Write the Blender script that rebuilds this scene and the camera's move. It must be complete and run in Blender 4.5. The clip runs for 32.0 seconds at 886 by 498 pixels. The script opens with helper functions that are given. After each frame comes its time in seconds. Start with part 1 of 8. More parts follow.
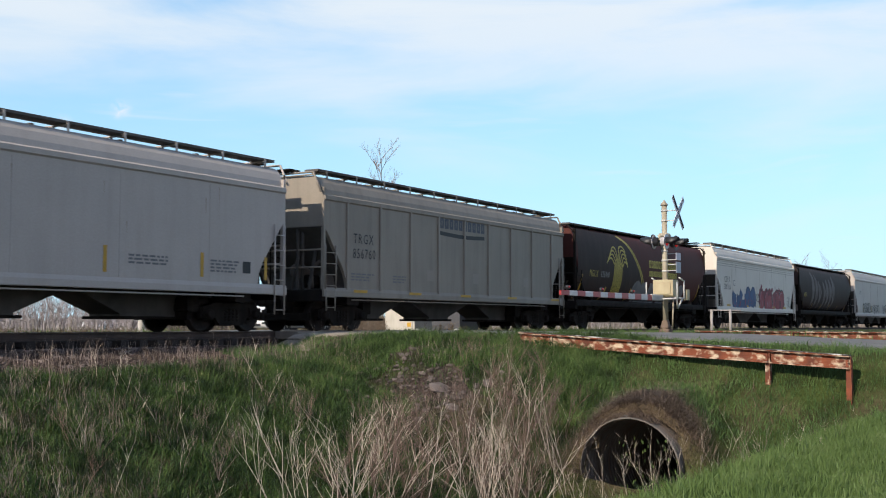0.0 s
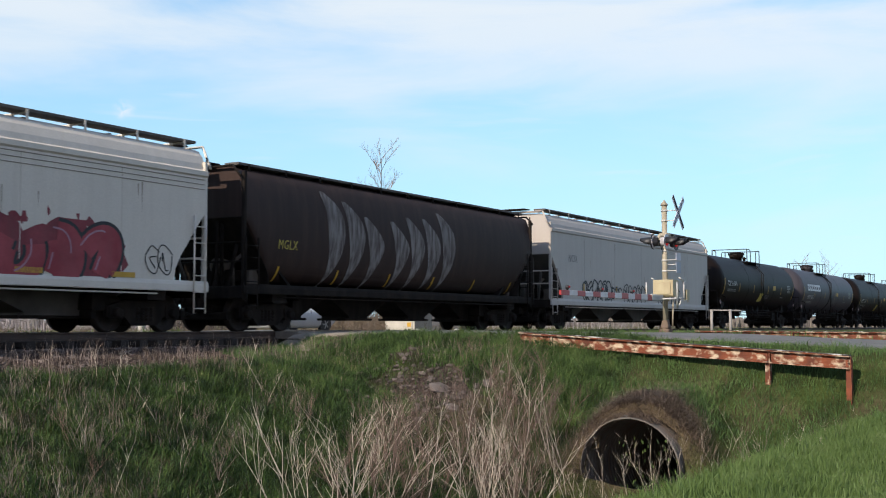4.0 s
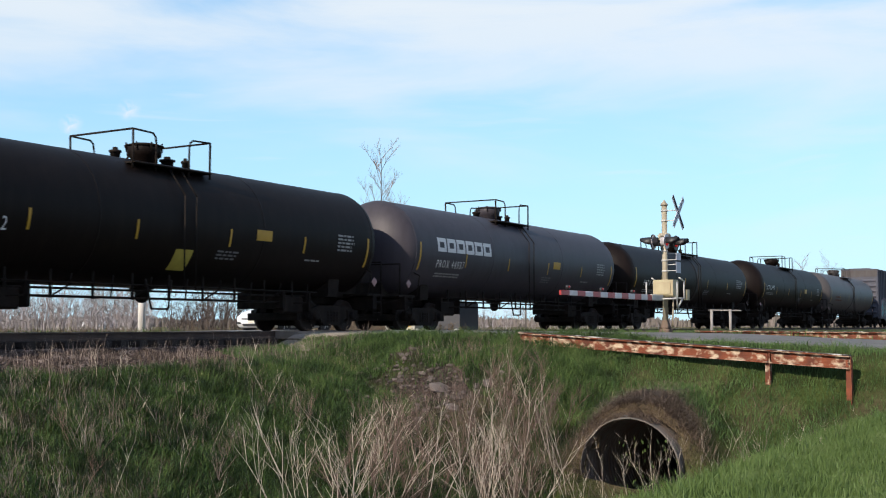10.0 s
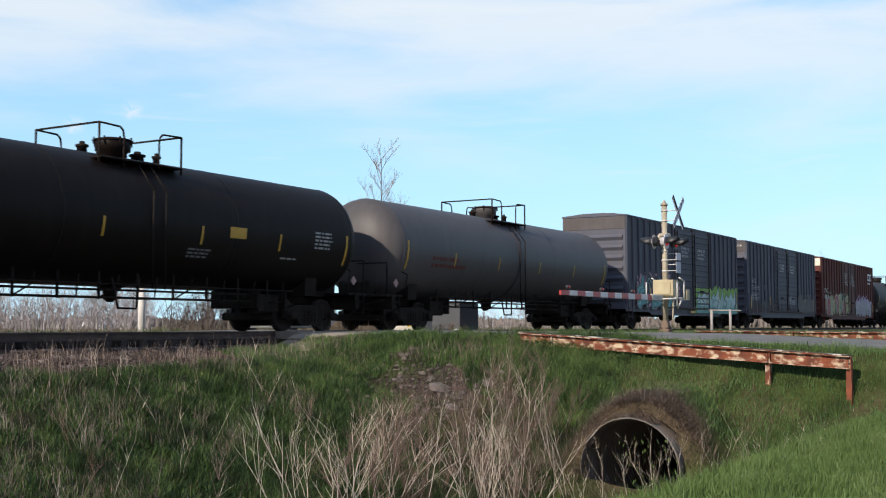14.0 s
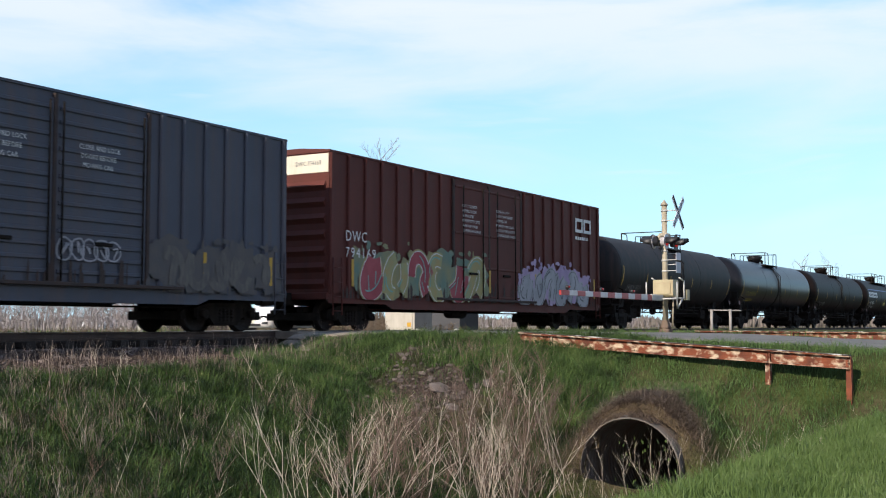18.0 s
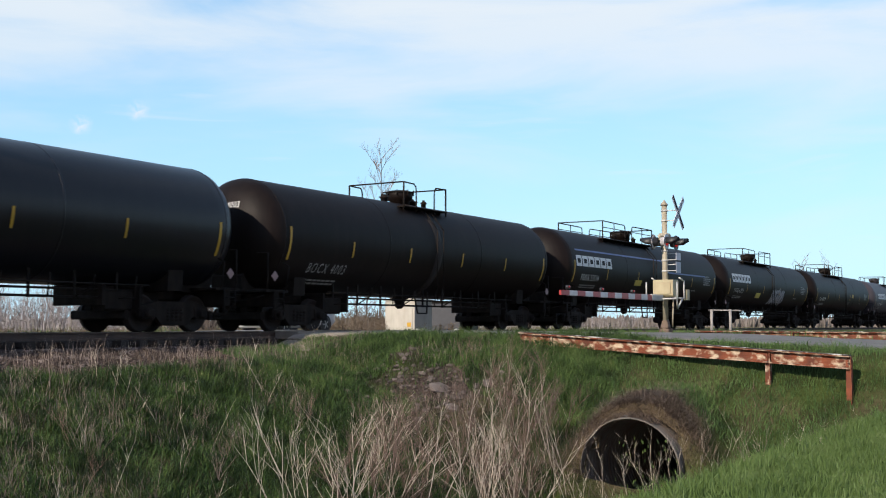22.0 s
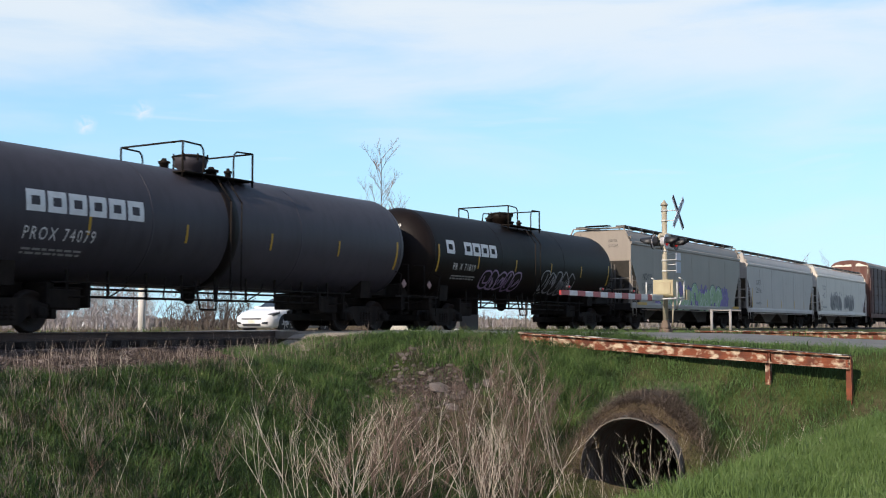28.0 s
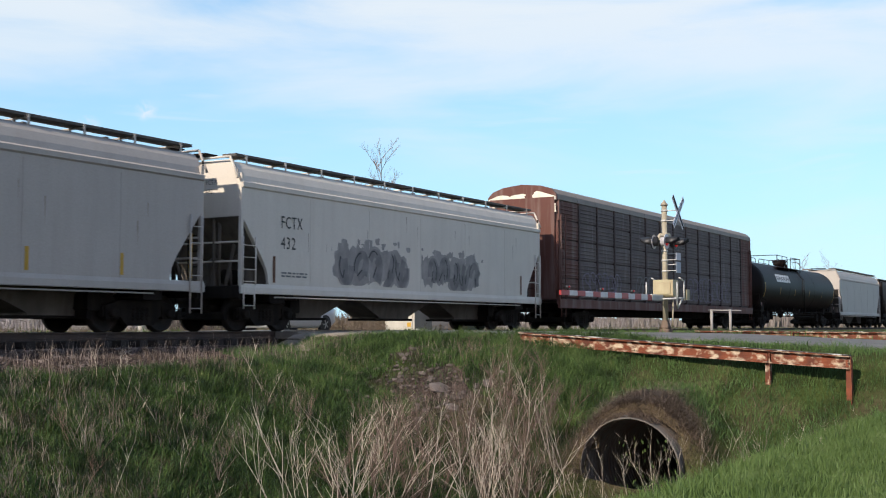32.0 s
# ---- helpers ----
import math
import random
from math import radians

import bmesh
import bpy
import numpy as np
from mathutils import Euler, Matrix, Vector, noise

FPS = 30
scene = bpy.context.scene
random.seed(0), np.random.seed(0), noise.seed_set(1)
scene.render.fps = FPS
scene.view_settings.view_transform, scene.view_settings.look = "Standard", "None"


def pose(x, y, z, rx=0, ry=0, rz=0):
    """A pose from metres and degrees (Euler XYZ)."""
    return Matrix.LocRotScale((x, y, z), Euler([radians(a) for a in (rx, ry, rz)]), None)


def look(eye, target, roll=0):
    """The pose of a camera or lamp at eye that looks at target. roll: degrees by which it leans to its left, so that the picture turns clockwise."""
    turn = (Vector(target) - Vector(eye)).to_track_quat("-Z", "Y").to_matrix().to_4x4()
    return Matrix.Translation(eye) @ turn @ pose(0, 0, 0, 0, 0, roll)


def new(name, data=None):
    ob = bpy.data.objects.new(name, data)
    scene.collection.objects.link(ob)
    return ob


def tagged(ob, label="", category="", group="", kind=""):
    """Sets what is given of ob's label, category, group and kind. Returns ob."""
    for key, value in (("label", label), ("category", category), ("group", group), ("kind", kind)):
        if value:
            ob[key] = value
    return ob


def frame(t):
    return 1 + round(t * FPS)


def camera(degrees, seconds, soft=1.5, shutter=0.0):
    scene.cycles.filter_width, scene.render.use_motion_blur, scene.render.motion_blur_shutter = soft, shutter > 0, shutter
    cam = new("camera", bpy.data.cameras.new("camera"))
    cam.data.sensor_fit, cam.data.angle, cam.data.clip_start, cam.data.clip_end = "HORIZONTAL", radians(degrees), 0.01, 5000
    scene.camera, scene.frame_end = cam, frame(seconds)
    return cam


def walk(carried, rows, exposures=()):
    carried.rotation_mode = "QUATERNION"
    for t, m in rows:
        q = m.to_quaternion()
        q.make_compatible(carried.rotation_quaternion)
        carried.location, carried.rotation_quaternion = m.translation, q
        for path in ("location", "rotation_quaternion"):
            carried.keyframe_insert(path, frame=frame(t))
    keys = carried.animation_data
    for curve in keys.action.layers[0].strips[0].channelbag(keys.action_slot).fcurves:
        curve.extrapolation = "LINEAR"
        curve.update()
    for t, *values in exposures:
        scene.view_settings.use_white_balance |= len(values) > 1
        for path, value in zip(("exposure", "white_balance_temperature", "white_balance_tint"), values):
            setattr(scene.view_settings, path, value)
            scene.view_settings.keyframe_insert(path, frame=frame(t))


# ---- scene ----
# The track runs along x, rail tops at z = 0; the camera stands south of it, in the lawn beside the ditch.
EYE_Y = -21.15
cam = camera(42.43, 32.0, soft=1.1, shutter=0.1)
VIEW = pose(0, EYE_Y, 0.15, 93.85, 0, 31.21 - 90)
walk(cam, [(0, VIEW), (32, VIEW)], exposures=[(0, 0.21, 6500, 13), (14, 0.21, 6500, 13), (16.5, 0.34, 6500, 13), (17.5, 0.33, 6500, 13), (19, 0.23, 6500, 13), (20, 0.20, 6500, 13), (32, 0.21, 6500, 13)])

# ---- light ----
SUN_AZ, SUN_EL = 174.0, 30.0
world = bpy.data.worlds.new("sky")
scene.world = world
world.use_nodes = True
wn, wl = world.node_tree.nodes, world.node_tree.links
sky = wn.new("ShaderNodeTexSky")
sky.sky_type, sky.sun_disc = "NISHITA", False
sky.sun_elevation, sky.sun_rotation = radians(SUN_EL), radians(90 - SUN_AZ)
sky.air_density, sky.dust_density, sky.ozone_density = 1.0, 0.0, 2.5
# pale humid air towards the horizon
wtc, wsp, wrg, wmx = wn.new("ShaderNodeTexCoord"), wn.new("ShaderNodeSeparateXYZ"), wn.new("ShaderNodeMapRange"), wn.new("ShaderNodeMix")
wmx.data_type = "RGBA"
wrg.inputs["From Min"].default_value, wrg.inputs["From Max"].default_value = 0.0, 0.42
wrg.inputs["To Min"].default_value, wrg.inputs["To Max"].default_value = 0.85, 0.15
wl.new(wtc.outputs["Generated"], wsp.inputs[0])
wl.new(wsp.outputs["Z"], wrg.inputs["Value"])
wl.new(wrg.outputs["Result"], wmx.inputs[0])
wl.new(sky.outputs["Color"], wmx.inputs[6])
# unseen sky on the sun's side, whitened to take blue off the train
wdt, wrs, wms = wn.new("ShaderNodeVectorMath"), wn.new("ShaderNodeMapRange"), wn.new("ShaderNodeMix")
wdt.operation, wms.data_type = "DOT_PRODUCT", "RGBA"
wl.new(wtc.outputs["Generated"], wdt.inputs[0])
wdt.inputs[1].default_value = (-0.8, -0.6, 0.0)
wrs.inputs["From Min"].default_value, wrs.inputs["From Max"].default_value = -0.35, 0.6
wl.new(wdt.outputs["Value"], wrs.inputs["Value"])
wl.new(wrs.outputs["Result"], wms.inputs[0])
wms.inputs[6].default_value = (2.25, 4.55, 6.2, 1)
wms.inputs[7].default_value = (5.0, 4.75, 5.3, 1)
wl.new(wms.outputs[2], wmx.inputs[7])
wl.new(wmx.outputs[2], wn["Background"].inputs["Color"])
wn["Background"].inputs["Strength"].default_value = 0.15
sun = new("sun", bpy.data.lights.new("sun", "SUN"))
sun.data.energy, sun.data.angle, sun.data.color = 4.8, radians(0.53), (1.0, 0.89, 0.73)
sun.matrix_world = look((0, 0, 0), (-math.cos(radians(SUN_AZ)) * math.cos(radians(SUN_EL)), -math.sin(radians(SUN_AZ)) * math.cos(radians(SUN_EL)), -math.sin(radians(SUN_EL))))


# ---- materials ----
def surface(name, c1, c2, scale=2.0, rough=0.6, metal=0.0, bump=0.15, fine=40.0, dirt=None, dirt_amount=0.5,
            stretch=(1, 1, 1), dirt_stretch=(5, 5, 0.5), vary=0.0, spec=0.5, dirt_range=(0.45, 0.75)):
    """A painted or natural surface: two colours in broad patches, fine grain, dirt in streaks, and relief."""
    m = bpy.data.materials.new(name)
    m.use_nodes = True
    n, l = m.node_tree.nodes, m.node_tree.links
    bsdf = n["Principled BSDF"]
    bsdf.inputs["Roughness"].default_value, bsdf.inputs["Metallic"].default_value = rough, metal
    bsdf.inputs["Specular IOR Level"].default_value = spec
    tc = n.new("ShaderNodeTexCoord")

    def field(sc, st, detail, lo, hi):
        mp = n.new("ShaderNodeMapping")
        mp.inputs["Scale"].default_value = st
        l.new(tc.outputs["Object"], mp.inputs["Vector"])
        tx = n.new("ShaderNodeTexNoise")
        tx.inputs["Scale"].default_value, tx.inputs["Detail"].default_value = sc, detail
        l.new(mp.outputs["Vector"], tx.inputs["Vector"])
        rg = n.new("ShaderNodeMapRange")
        rg.inputs["From Min"].default_value, rg.inputs["From Max"].default_value = lo, hi
        l.new(tx.outputs["Fac"], rg.inputs["Value"])
        return rg.outputs["Result"]

    def blend(fac, a, b, mode="MIX"):
        mx = n.new("ShaderNodeMix")
        mx.data_type, mx.blend_type = "RGBA", mode
        for sock, val in ((mx.inputs["Factor"], fac), (mx.inputs[6], a), (mx.inputs[7], b)):
            if isinstance(val, bpy.types.NodeSocket):
                l.new(val, sock)
            else:
                sock.default_value = val if isinstance(val, (int, float)) else (*val, 1)
        return mx.outputs[2]

    col = blend(field(scale, stretch, 4, 0.35, 0.65), c1, c2)
    grain = field(fine, stretch, 3, 0.3, 0.7)
    dark = tuple(0.72 * c for c in c1)
    gm = n.new("ShaderNodeMath")
    gm.operation, gm.inputs[1].default_value = "MULTIPLY", 0.35
    l.new(grain, gm.inputs[0])
    col = blend(gm.outputs[0], col, dark)
    if dirt:
        dm = n.new("ShaderNodeMath")
        dm.operation, dm.inputs[1].default_value = "MULTIPLY", dirt_amount
        l.new(field(1.0, dirt_stretch, 5, *dirt_range), dm.inputs[0])
        col = blend(dm.outputs[0], col, dirt)
    if vary:
        oi = n.new("ShaderNodeObjectInfo")
        hv = n.new("ShaderNodeHueSaturation")
        rg = n.new("ShaderNodeMapRange")
        rg.inputs["To Min"].default_value, rg.inputs["To Max"].default_value = 1 - vary, 1 + vary
        l.new(oi.outputs["Random"], rg.inputs["Value"])
        l.new(rg.outputs["Result"], hv.inputs["Value"])
        l.new(col, hv.inputs["Color"])
        col = hv.outputs["Color"]
    l.new(col, bsdf.inputs["Base Color"])
    if bump:
        bp = n.new("ShaderNodeBump")
        bp.inputs["Strength"].default_value, bp.inputs["Distance"].default_value = bump, 0.02
        l.new(grain, bp.inputs["Height"])
        l.new(bp.outputs["Normal"], bsdf.inputs["Normal"])
    return m


def island_leaf(name, colors, rough=0.6, clump=0.5, patch=1.6):
    """Blades and stems: each loose piece takes its own colour from a ramp."""
    m = bpy.data.materials.new(name)
    m.use_nodes = True
    n, l = m.node_tree.nodes, m.node_tree.links
    bsdf = n["Principled BSDF"]
    bsdf.inputs["Roughness"].default_value = rough
    bsdf.inputs["Specular IOR Level"].default_value = 0.25
    g = n.new("ShaderNodeNewGeometry")
    cr = n.new("ShaderNodeValToRGB")
    for i, c in enumerate(colors):
        p = i / (len(colors) - 1)
        e = cr.color_ramp.elements[0] if i == 0 else cr.color_ramp.elements[-1] if i == len(colors) - 1 else cr.color_ramp.elements.new(p)
        e.position, e.color = p, (*c, 1)
    # half of the shade goes by the clump, half by the single blade
    tc, nz, rg, mx = n.new("ShaderNodeTexCoord"), n.new("ShaderNodeTexNoise"), n.new("ShaderNodeMapRange"), n.new("ShaderNodeMix")
    nz.inputs["Scale"].default_value, nz.inputs["Detail"].default_value = patch, 4
    rg.inputs["From Min"].default_value, rg.inputs["From Max"].default_value = 0.32, 0.68
    l.new(tc.outputs["Object"], nz.inputs["Vector"])
    l.new(nz.outputs["Fac"], rg.inputs["Value"])
    mx.inputs[0].default_value = clump
    l.new(g.outputs["Random Per Island"], mx.inputs[2])
    l.new(rg.outputs["Result"], mx.inputs[3])
    l.new(mx.outputs[0], cr.inputs["Fac"])
    l.new(cr.outputs["Color"], bsdf.inputs["Base Color"])
    return m


def plain(name, c, rough=0.5, metal=0.0):
    return surface(name, c, tuple(0.85 * v for v in c), 6, rough, metal, 0.05, 60)


# ---- mesh tools ----
class Geo:
    """Collects vertices and faces for one mesh."""

    def __init__(self):
        self.v, self.f, self.s = [], [], []

    def add(self, verts, faces, smooth=False):
        o = len(self.v)
        self.v += [tuple(p) for p in verts]
        self.f += [tuple(o + i for i in q) for q in faces]
        self.s += [smooth] * len(faces)
        return self

    def box(self, x0, x1, y0, y1, z0, z1):
        vs = [(x, y, z) for x in (x0, x1) for y in (y0, y1) for z in (z0, z1)]
        return self.add(vs, [(0, 1, 3, 2), (4, 6, 7, 5), (0, 4, 5, 1), (2, 3, 7, 6), (0, 2, 6, 4), (1, 5, 7, 3)])

    def bev(self, x0, x1, y0, y1, z0, z1, b=0.02):
        """A box with chamfered edges along its longest side and capped ends."""
        d = [x1 - x0, y1 - y0, z1 - z0]
        ax = d.index(max(d))
        lo, hi = [x0, y0, z0], [x1, y1, z1]
        p, q = [i for i in range(3) if i != ax]
        b = min(b, 0.45 * d[p], 0.45 * d[q])
        ring = [(lo[p] + b, lo[q]), (hi[p] - b, lo[q]), (hi[p], lo[q] + b), (hi[p], hi[q] - b), (hi[p] - b, hi[q]), (lo[p] + b, hi[q]), (lo[p], hi[q] - b), (lo[p], lo[q] + b)]
        vs = []
        for e in (lo[ax], hi[ax]):
            for u, w in ring:
                c = [0, 0, 0]
                c[ax], c[p], c[q] = e, u, w
                vs.append(tuple(c))
        fs = [(i, (i + 1) % 8, 8 + (i + 1) % 8, 8 + i) for i in range(8)] + [tuple(range(7, -1, -1)), tuple(range(8, 16))]
        if ax == 1:
            fs = [tuple(reversed(t)) for t in fs]
        return self.add(vs, fs)

    def rod(self, p, q, r, n=6, r2=None, smooth=True, caps=True):
        p, q = Vector(p), Vector(q)
        d = q - p
        if d.length < 1e-6:
            return self
        k = d.to_track_quat("Z", "Y")
        r2 = r if r2 is None else r2
        vs = []
        for c, rr in ((p, r), (q, r2)):
            for i in range(n):
                a = 2 * math.pi * i / n
                vs.append(c + k @ Vector((rr * math.cos(a), rr * math.sin(a), 0)))
        self.add(vs, [(i, (i + 1) % n, n + (i + 1) % n, n + i) for i in range(n)], smooth)
        if caps:
            o = len(self.v) - 2 * n
            self.f += [tuple(o + i for i in range(n - 1, -1, -1)), tuple(o + n + i for i in range(n))]
            self.s += [False, False]
        return self

    def pipe(self, pts, r, n=6):
        for a, b in zip(pts, pts[1:]):
            self.rod(a, b, r, n)
        return self

    def lathe(self, axis, prof, n=24, center=(0, 0, 0), smooth=True):
        """prof: (distance along the axis, radius) pairs; axis x, y or z."""
        vs, fs = [], []
        for d, r in prof:
            for i in range(n):
                a = 2 * math.pi * i / n
                u, w = r * math.cos(a), r * math.sin(a)
                c = {"x": (d, u, w), "y": (u, d, -w), "z": (u, w, d)}[axis]
                vs.append(tuple(c[k] + center[k] for k in range(3)))
        for j in range(len(prof) - 1):
            for i in range(n):
                fs.append((j * n + i, j * n + (i + 1) % n, (j + 1) * n + (i + 1) % n, (j + 1) * n + i))
        self.add(vs, fs, smooth)
        o = len(self.v) - len(vs)
        if prof[0][1] > 0.001:
            self.f.append(tuple(o + i for i in range(n - 1, -1, -1)))
            self.s.append(False)
        if prof[-1][1] > 0.001:
            self.f.append(tuple(o + (len(prof) - 1) * n + i for i in range(n)))
            self.s.append(False)
        return self

    def loft(self, rings, smooth=False, caps=True, closed=True):
        n = len(rings[0])
        vs = [p for r in rings for p in r]
        m = n if closed else n - 1
        fs = [(j * n + i, j * n + (i + 1) % n, (j + 1) * n + (i + 1) % n, (j + 1) * n + i) for j in range(len(rings) - 1) for i in range(m)]
        self.add(vs, fs, smooth)
        if caps:
            o = len(self.v) - len(vs)
            self.f += [tuple(o + i for i in range(n - 1, -1, -1)), tuple(o + (len(rings) - 1) * n + i for i in range(n))]
            self.s += [False, False]
        return self

    def prism_xz(self, pts, y0, y1):
        """A side outline in x and z, given thickness in y."""
        n = len(pts)
        vs = [(x, y0, z) for x, z in pts] + [(x, y1, z) for x, z in pts]
        fs = [tuple(range(n)), tuple(range(2 * n - 1, n - 1, -1))] + [(i, i + n, (i + 1) % n + n, (i + 1) % n) for i in range(n)]
        return self.add(vs, fs)

    def mesh(self, name, mat, fix=True):
        me = bpy.data.meshes.new(name)
        me.from_pydata(self.v, [], self.f)
        if fix:
            bm = bmesh.new()
            bm.from_mesh(me)
            bmesh.ops.recalc_face_normals(bm, faces=bm.faces)
            bm.to_mesh(me)
            bm.free()
        me.polygons.foreach_set("use_smooth", self.s)
        me.materials.append(mat)
        return me


def part(name, geo, mat, parent, label="", m=None, fix=True):
    """One mesh object under a thing or under a part; geo may be a Geo or a finished mesh."""
    me = geo if isinstance(geo, bpy.types.Mesh) else geo.mesh(name, mat, fix)
    ob = new(name, me)
    ob.parent = parent
    if m is not None:
        ob.matrix_basis = m
    return tagged(ob, label) if label else ob


def thing(name, label, category, m=None, group="", kind=""):
    ob = new(name)
    ob.empty_display_size = 0.3
    if m is not None:
        ob.matrix_basis = m
    return tagged(ob, label, category, group, kind)


def letters(text, size, wide=1.0, spacing=1.0):
    """The flat mesh of a line of writing, in x and y, its lower left corner at the origin: vertices and faces."""
    cu = bpy.data.curves.new("writing", "FONT")
    cu.body, cu.size, cu.space_character = text, size, spacing
    cu.resolution_u = 2
    ob = bpy.data.objects.new("writing", cu)
    scene.collection.objects.link(ob)
    dg = bpy.context.evaluated_depsgraph_get()
    me = bpy.data.meshes.new_from_object(ob.evaluated_get(dg))
    vs = [(v.co.x * wide, v.co.y) for v in me.vertices]
    fs = [tuple(p.vertices) for p in me.polygons]
    bpy.data.objects.remove(ob)
    bpy.data.curves.remove(cu)
    bpy.data.meshes.remove(me)
    return vs, fs
# ---- large structure: ground, road, track ----
ROAD0, ROAD1 = 25.3, 33.5  # near and far edge of the road, along x
DITCH, PIPE_R, PIPE_Z, PIPE_X = 8.13, 0.97, -2.55, 20.3


def ramp(v, pts):
    if v <= pts[0][0]:
        return pts[0][1]
    for (a, x), (b, y) in zip(pts, pts[1:]):
        if v <= b:
            k = (v - a) / (b - a)
            k = k * k * (3 - 2 * k) * 0.5 + k * 0.5
            return x + (y - x) * k
    return pts[-1][1]


SECTION = [(-400, -1.3), (3.0, -1.35), (3.9, -1.5), (6.6, -3.15), (8.0, -3.4), (9.6, -3.2), (17.5, -0.74), (18.6, -0.52), (19.3, -0.38), (23.0, -0.36), (23.8, -0.42), (25.0, -0.6), (40, -0.45), (400, -0.3)]
ROADZ = [(-60, -0.6), (3.0, -0.36), (4.5, -0.31), (6.3, -0.24), (10.4, -0.08), (18, -0.03), (24.5, -0.03), (40, -0.3), (400, -0.3)]


def height(x, yr):
    """The ground's height, yr counted from the camera."""
    z = ramp(yr, SECTION)
    e = ramp(yr, ROADZ)
    if yr < 19.0 or yr > 23.3:
        top = e - 0.03
        if x < ROAD0:
            d = ROAD0 - x
            k = ramp(yr, [(5, 1.0), (8, 0.8), (12, 0.35)])
            side = top - 0.12 * min(d, 0.8) - max(0, min(d, 2.0) - 0.8) * k - max(0, d - 2.0) * 0.5 if yr < 26 else top - 0.3 * d
        elif x <= ROAD1:
            side = top
        else:
            d = x - ROAD1
            side = top - 0.02 * d
        z = max(z, side) if yr < 60 else max(z, min(side, -0.3))
    if x > ROAD1 + 1 and 0 < yr < 19:
        z = max(z, e - 0.1)
    # earth heaped over the culvert
    d = abs(yr - DITCH)
    if x > PIPE_X - 0.1 and d < 2.4:
        over = PIPE_Z + PIPE_R + 0.28 + 0.12 * min(1, max(0, x - PIPE_X)) - max(0, d - 0.25) ** 1.5 * 0.8
        k = min(1, (x - PIPE_X + 0.1) / 0.3)
        z = max(z, z + (over - z) * k)
    b = 0.07 * noise.noise((x * 0.9, yr * 0.9, 3.1)) + 0.04 * noise.noise((x * 2.7, yr * 2.7, 7.7))
    if 19.2 < yr < 23.1 or (ROAD0 - 0.4 < x < ROAD1 + 0.4):
        b *= 0.15
    return z + b


def spread(a, b, step):
    n = max(1, round((b - a) / step))
    return [a + (b - a) * i / n for i in range(n)]


def build_ground():
    xs = [-4000, -2000, -1000, -500, -250, -120] + spread(-60, 0, 4) + spread(0, 6, 0.5) + spread(6, 19, 0.25) + spread(19, 22.5, 0.12) + spread(22.5, 36, 0.3) + spread(36, 60, 1.5) + [60, 70, 85, 110, 150, 220, 350, 600, 1200, 2500, 4500]
    ys = [-3000, -1200, -500, -200, -80, -30, -12] + spread(-6, 2.5, 0.5) + spread(2.5, 6.6, 0.25) + spread(6.6, 9.9, 0.12) + spread(9.9, 25, 0.25) + spread(25, 60, 1.5) + [60, 70, 85, 110, 150, 220, 350, 600, 1200, 2500, 4500]
    vs = [(x, y + EYE_Y, height(x, y)) for x in xs for y in ys]
    nx, ny = len(xs), len(ys)
    fs = []
    for i in range(nx - 1):
        for j in range(ny - 1):
            cx, cy = (xs[i] + xs[i + 1]) / 2, (ys[j] + ys[j + 1]) / 2
            a, b, c, d = i * ny + j, (i + 1) * ny + j, (i + 1) * ny + j + 1, i * ny + j + 1
            cz = (vs[a][2] + vs[b][2] + vs[c][2] + vs[d][2]) / 4
            inside = (cy - DITCH) ** 2 + (cz - PIPE_Z) ** 2 < (PIPE_R - 0.02) ** 2
            if inside and PIPE_X - 0.2 < cx < PIPE_X + 1.2:
                continue
            fs.append((a, b, c, d))
    g = Geo()
    g.add(vs, fs, True)
    ob = new("ground", g.mesh("ground", M_SOIL, fix=False))
    tagged(ob, "uneven grassy ground with a deep ditch beside the railway", "ground", kind="structure")
    return ob


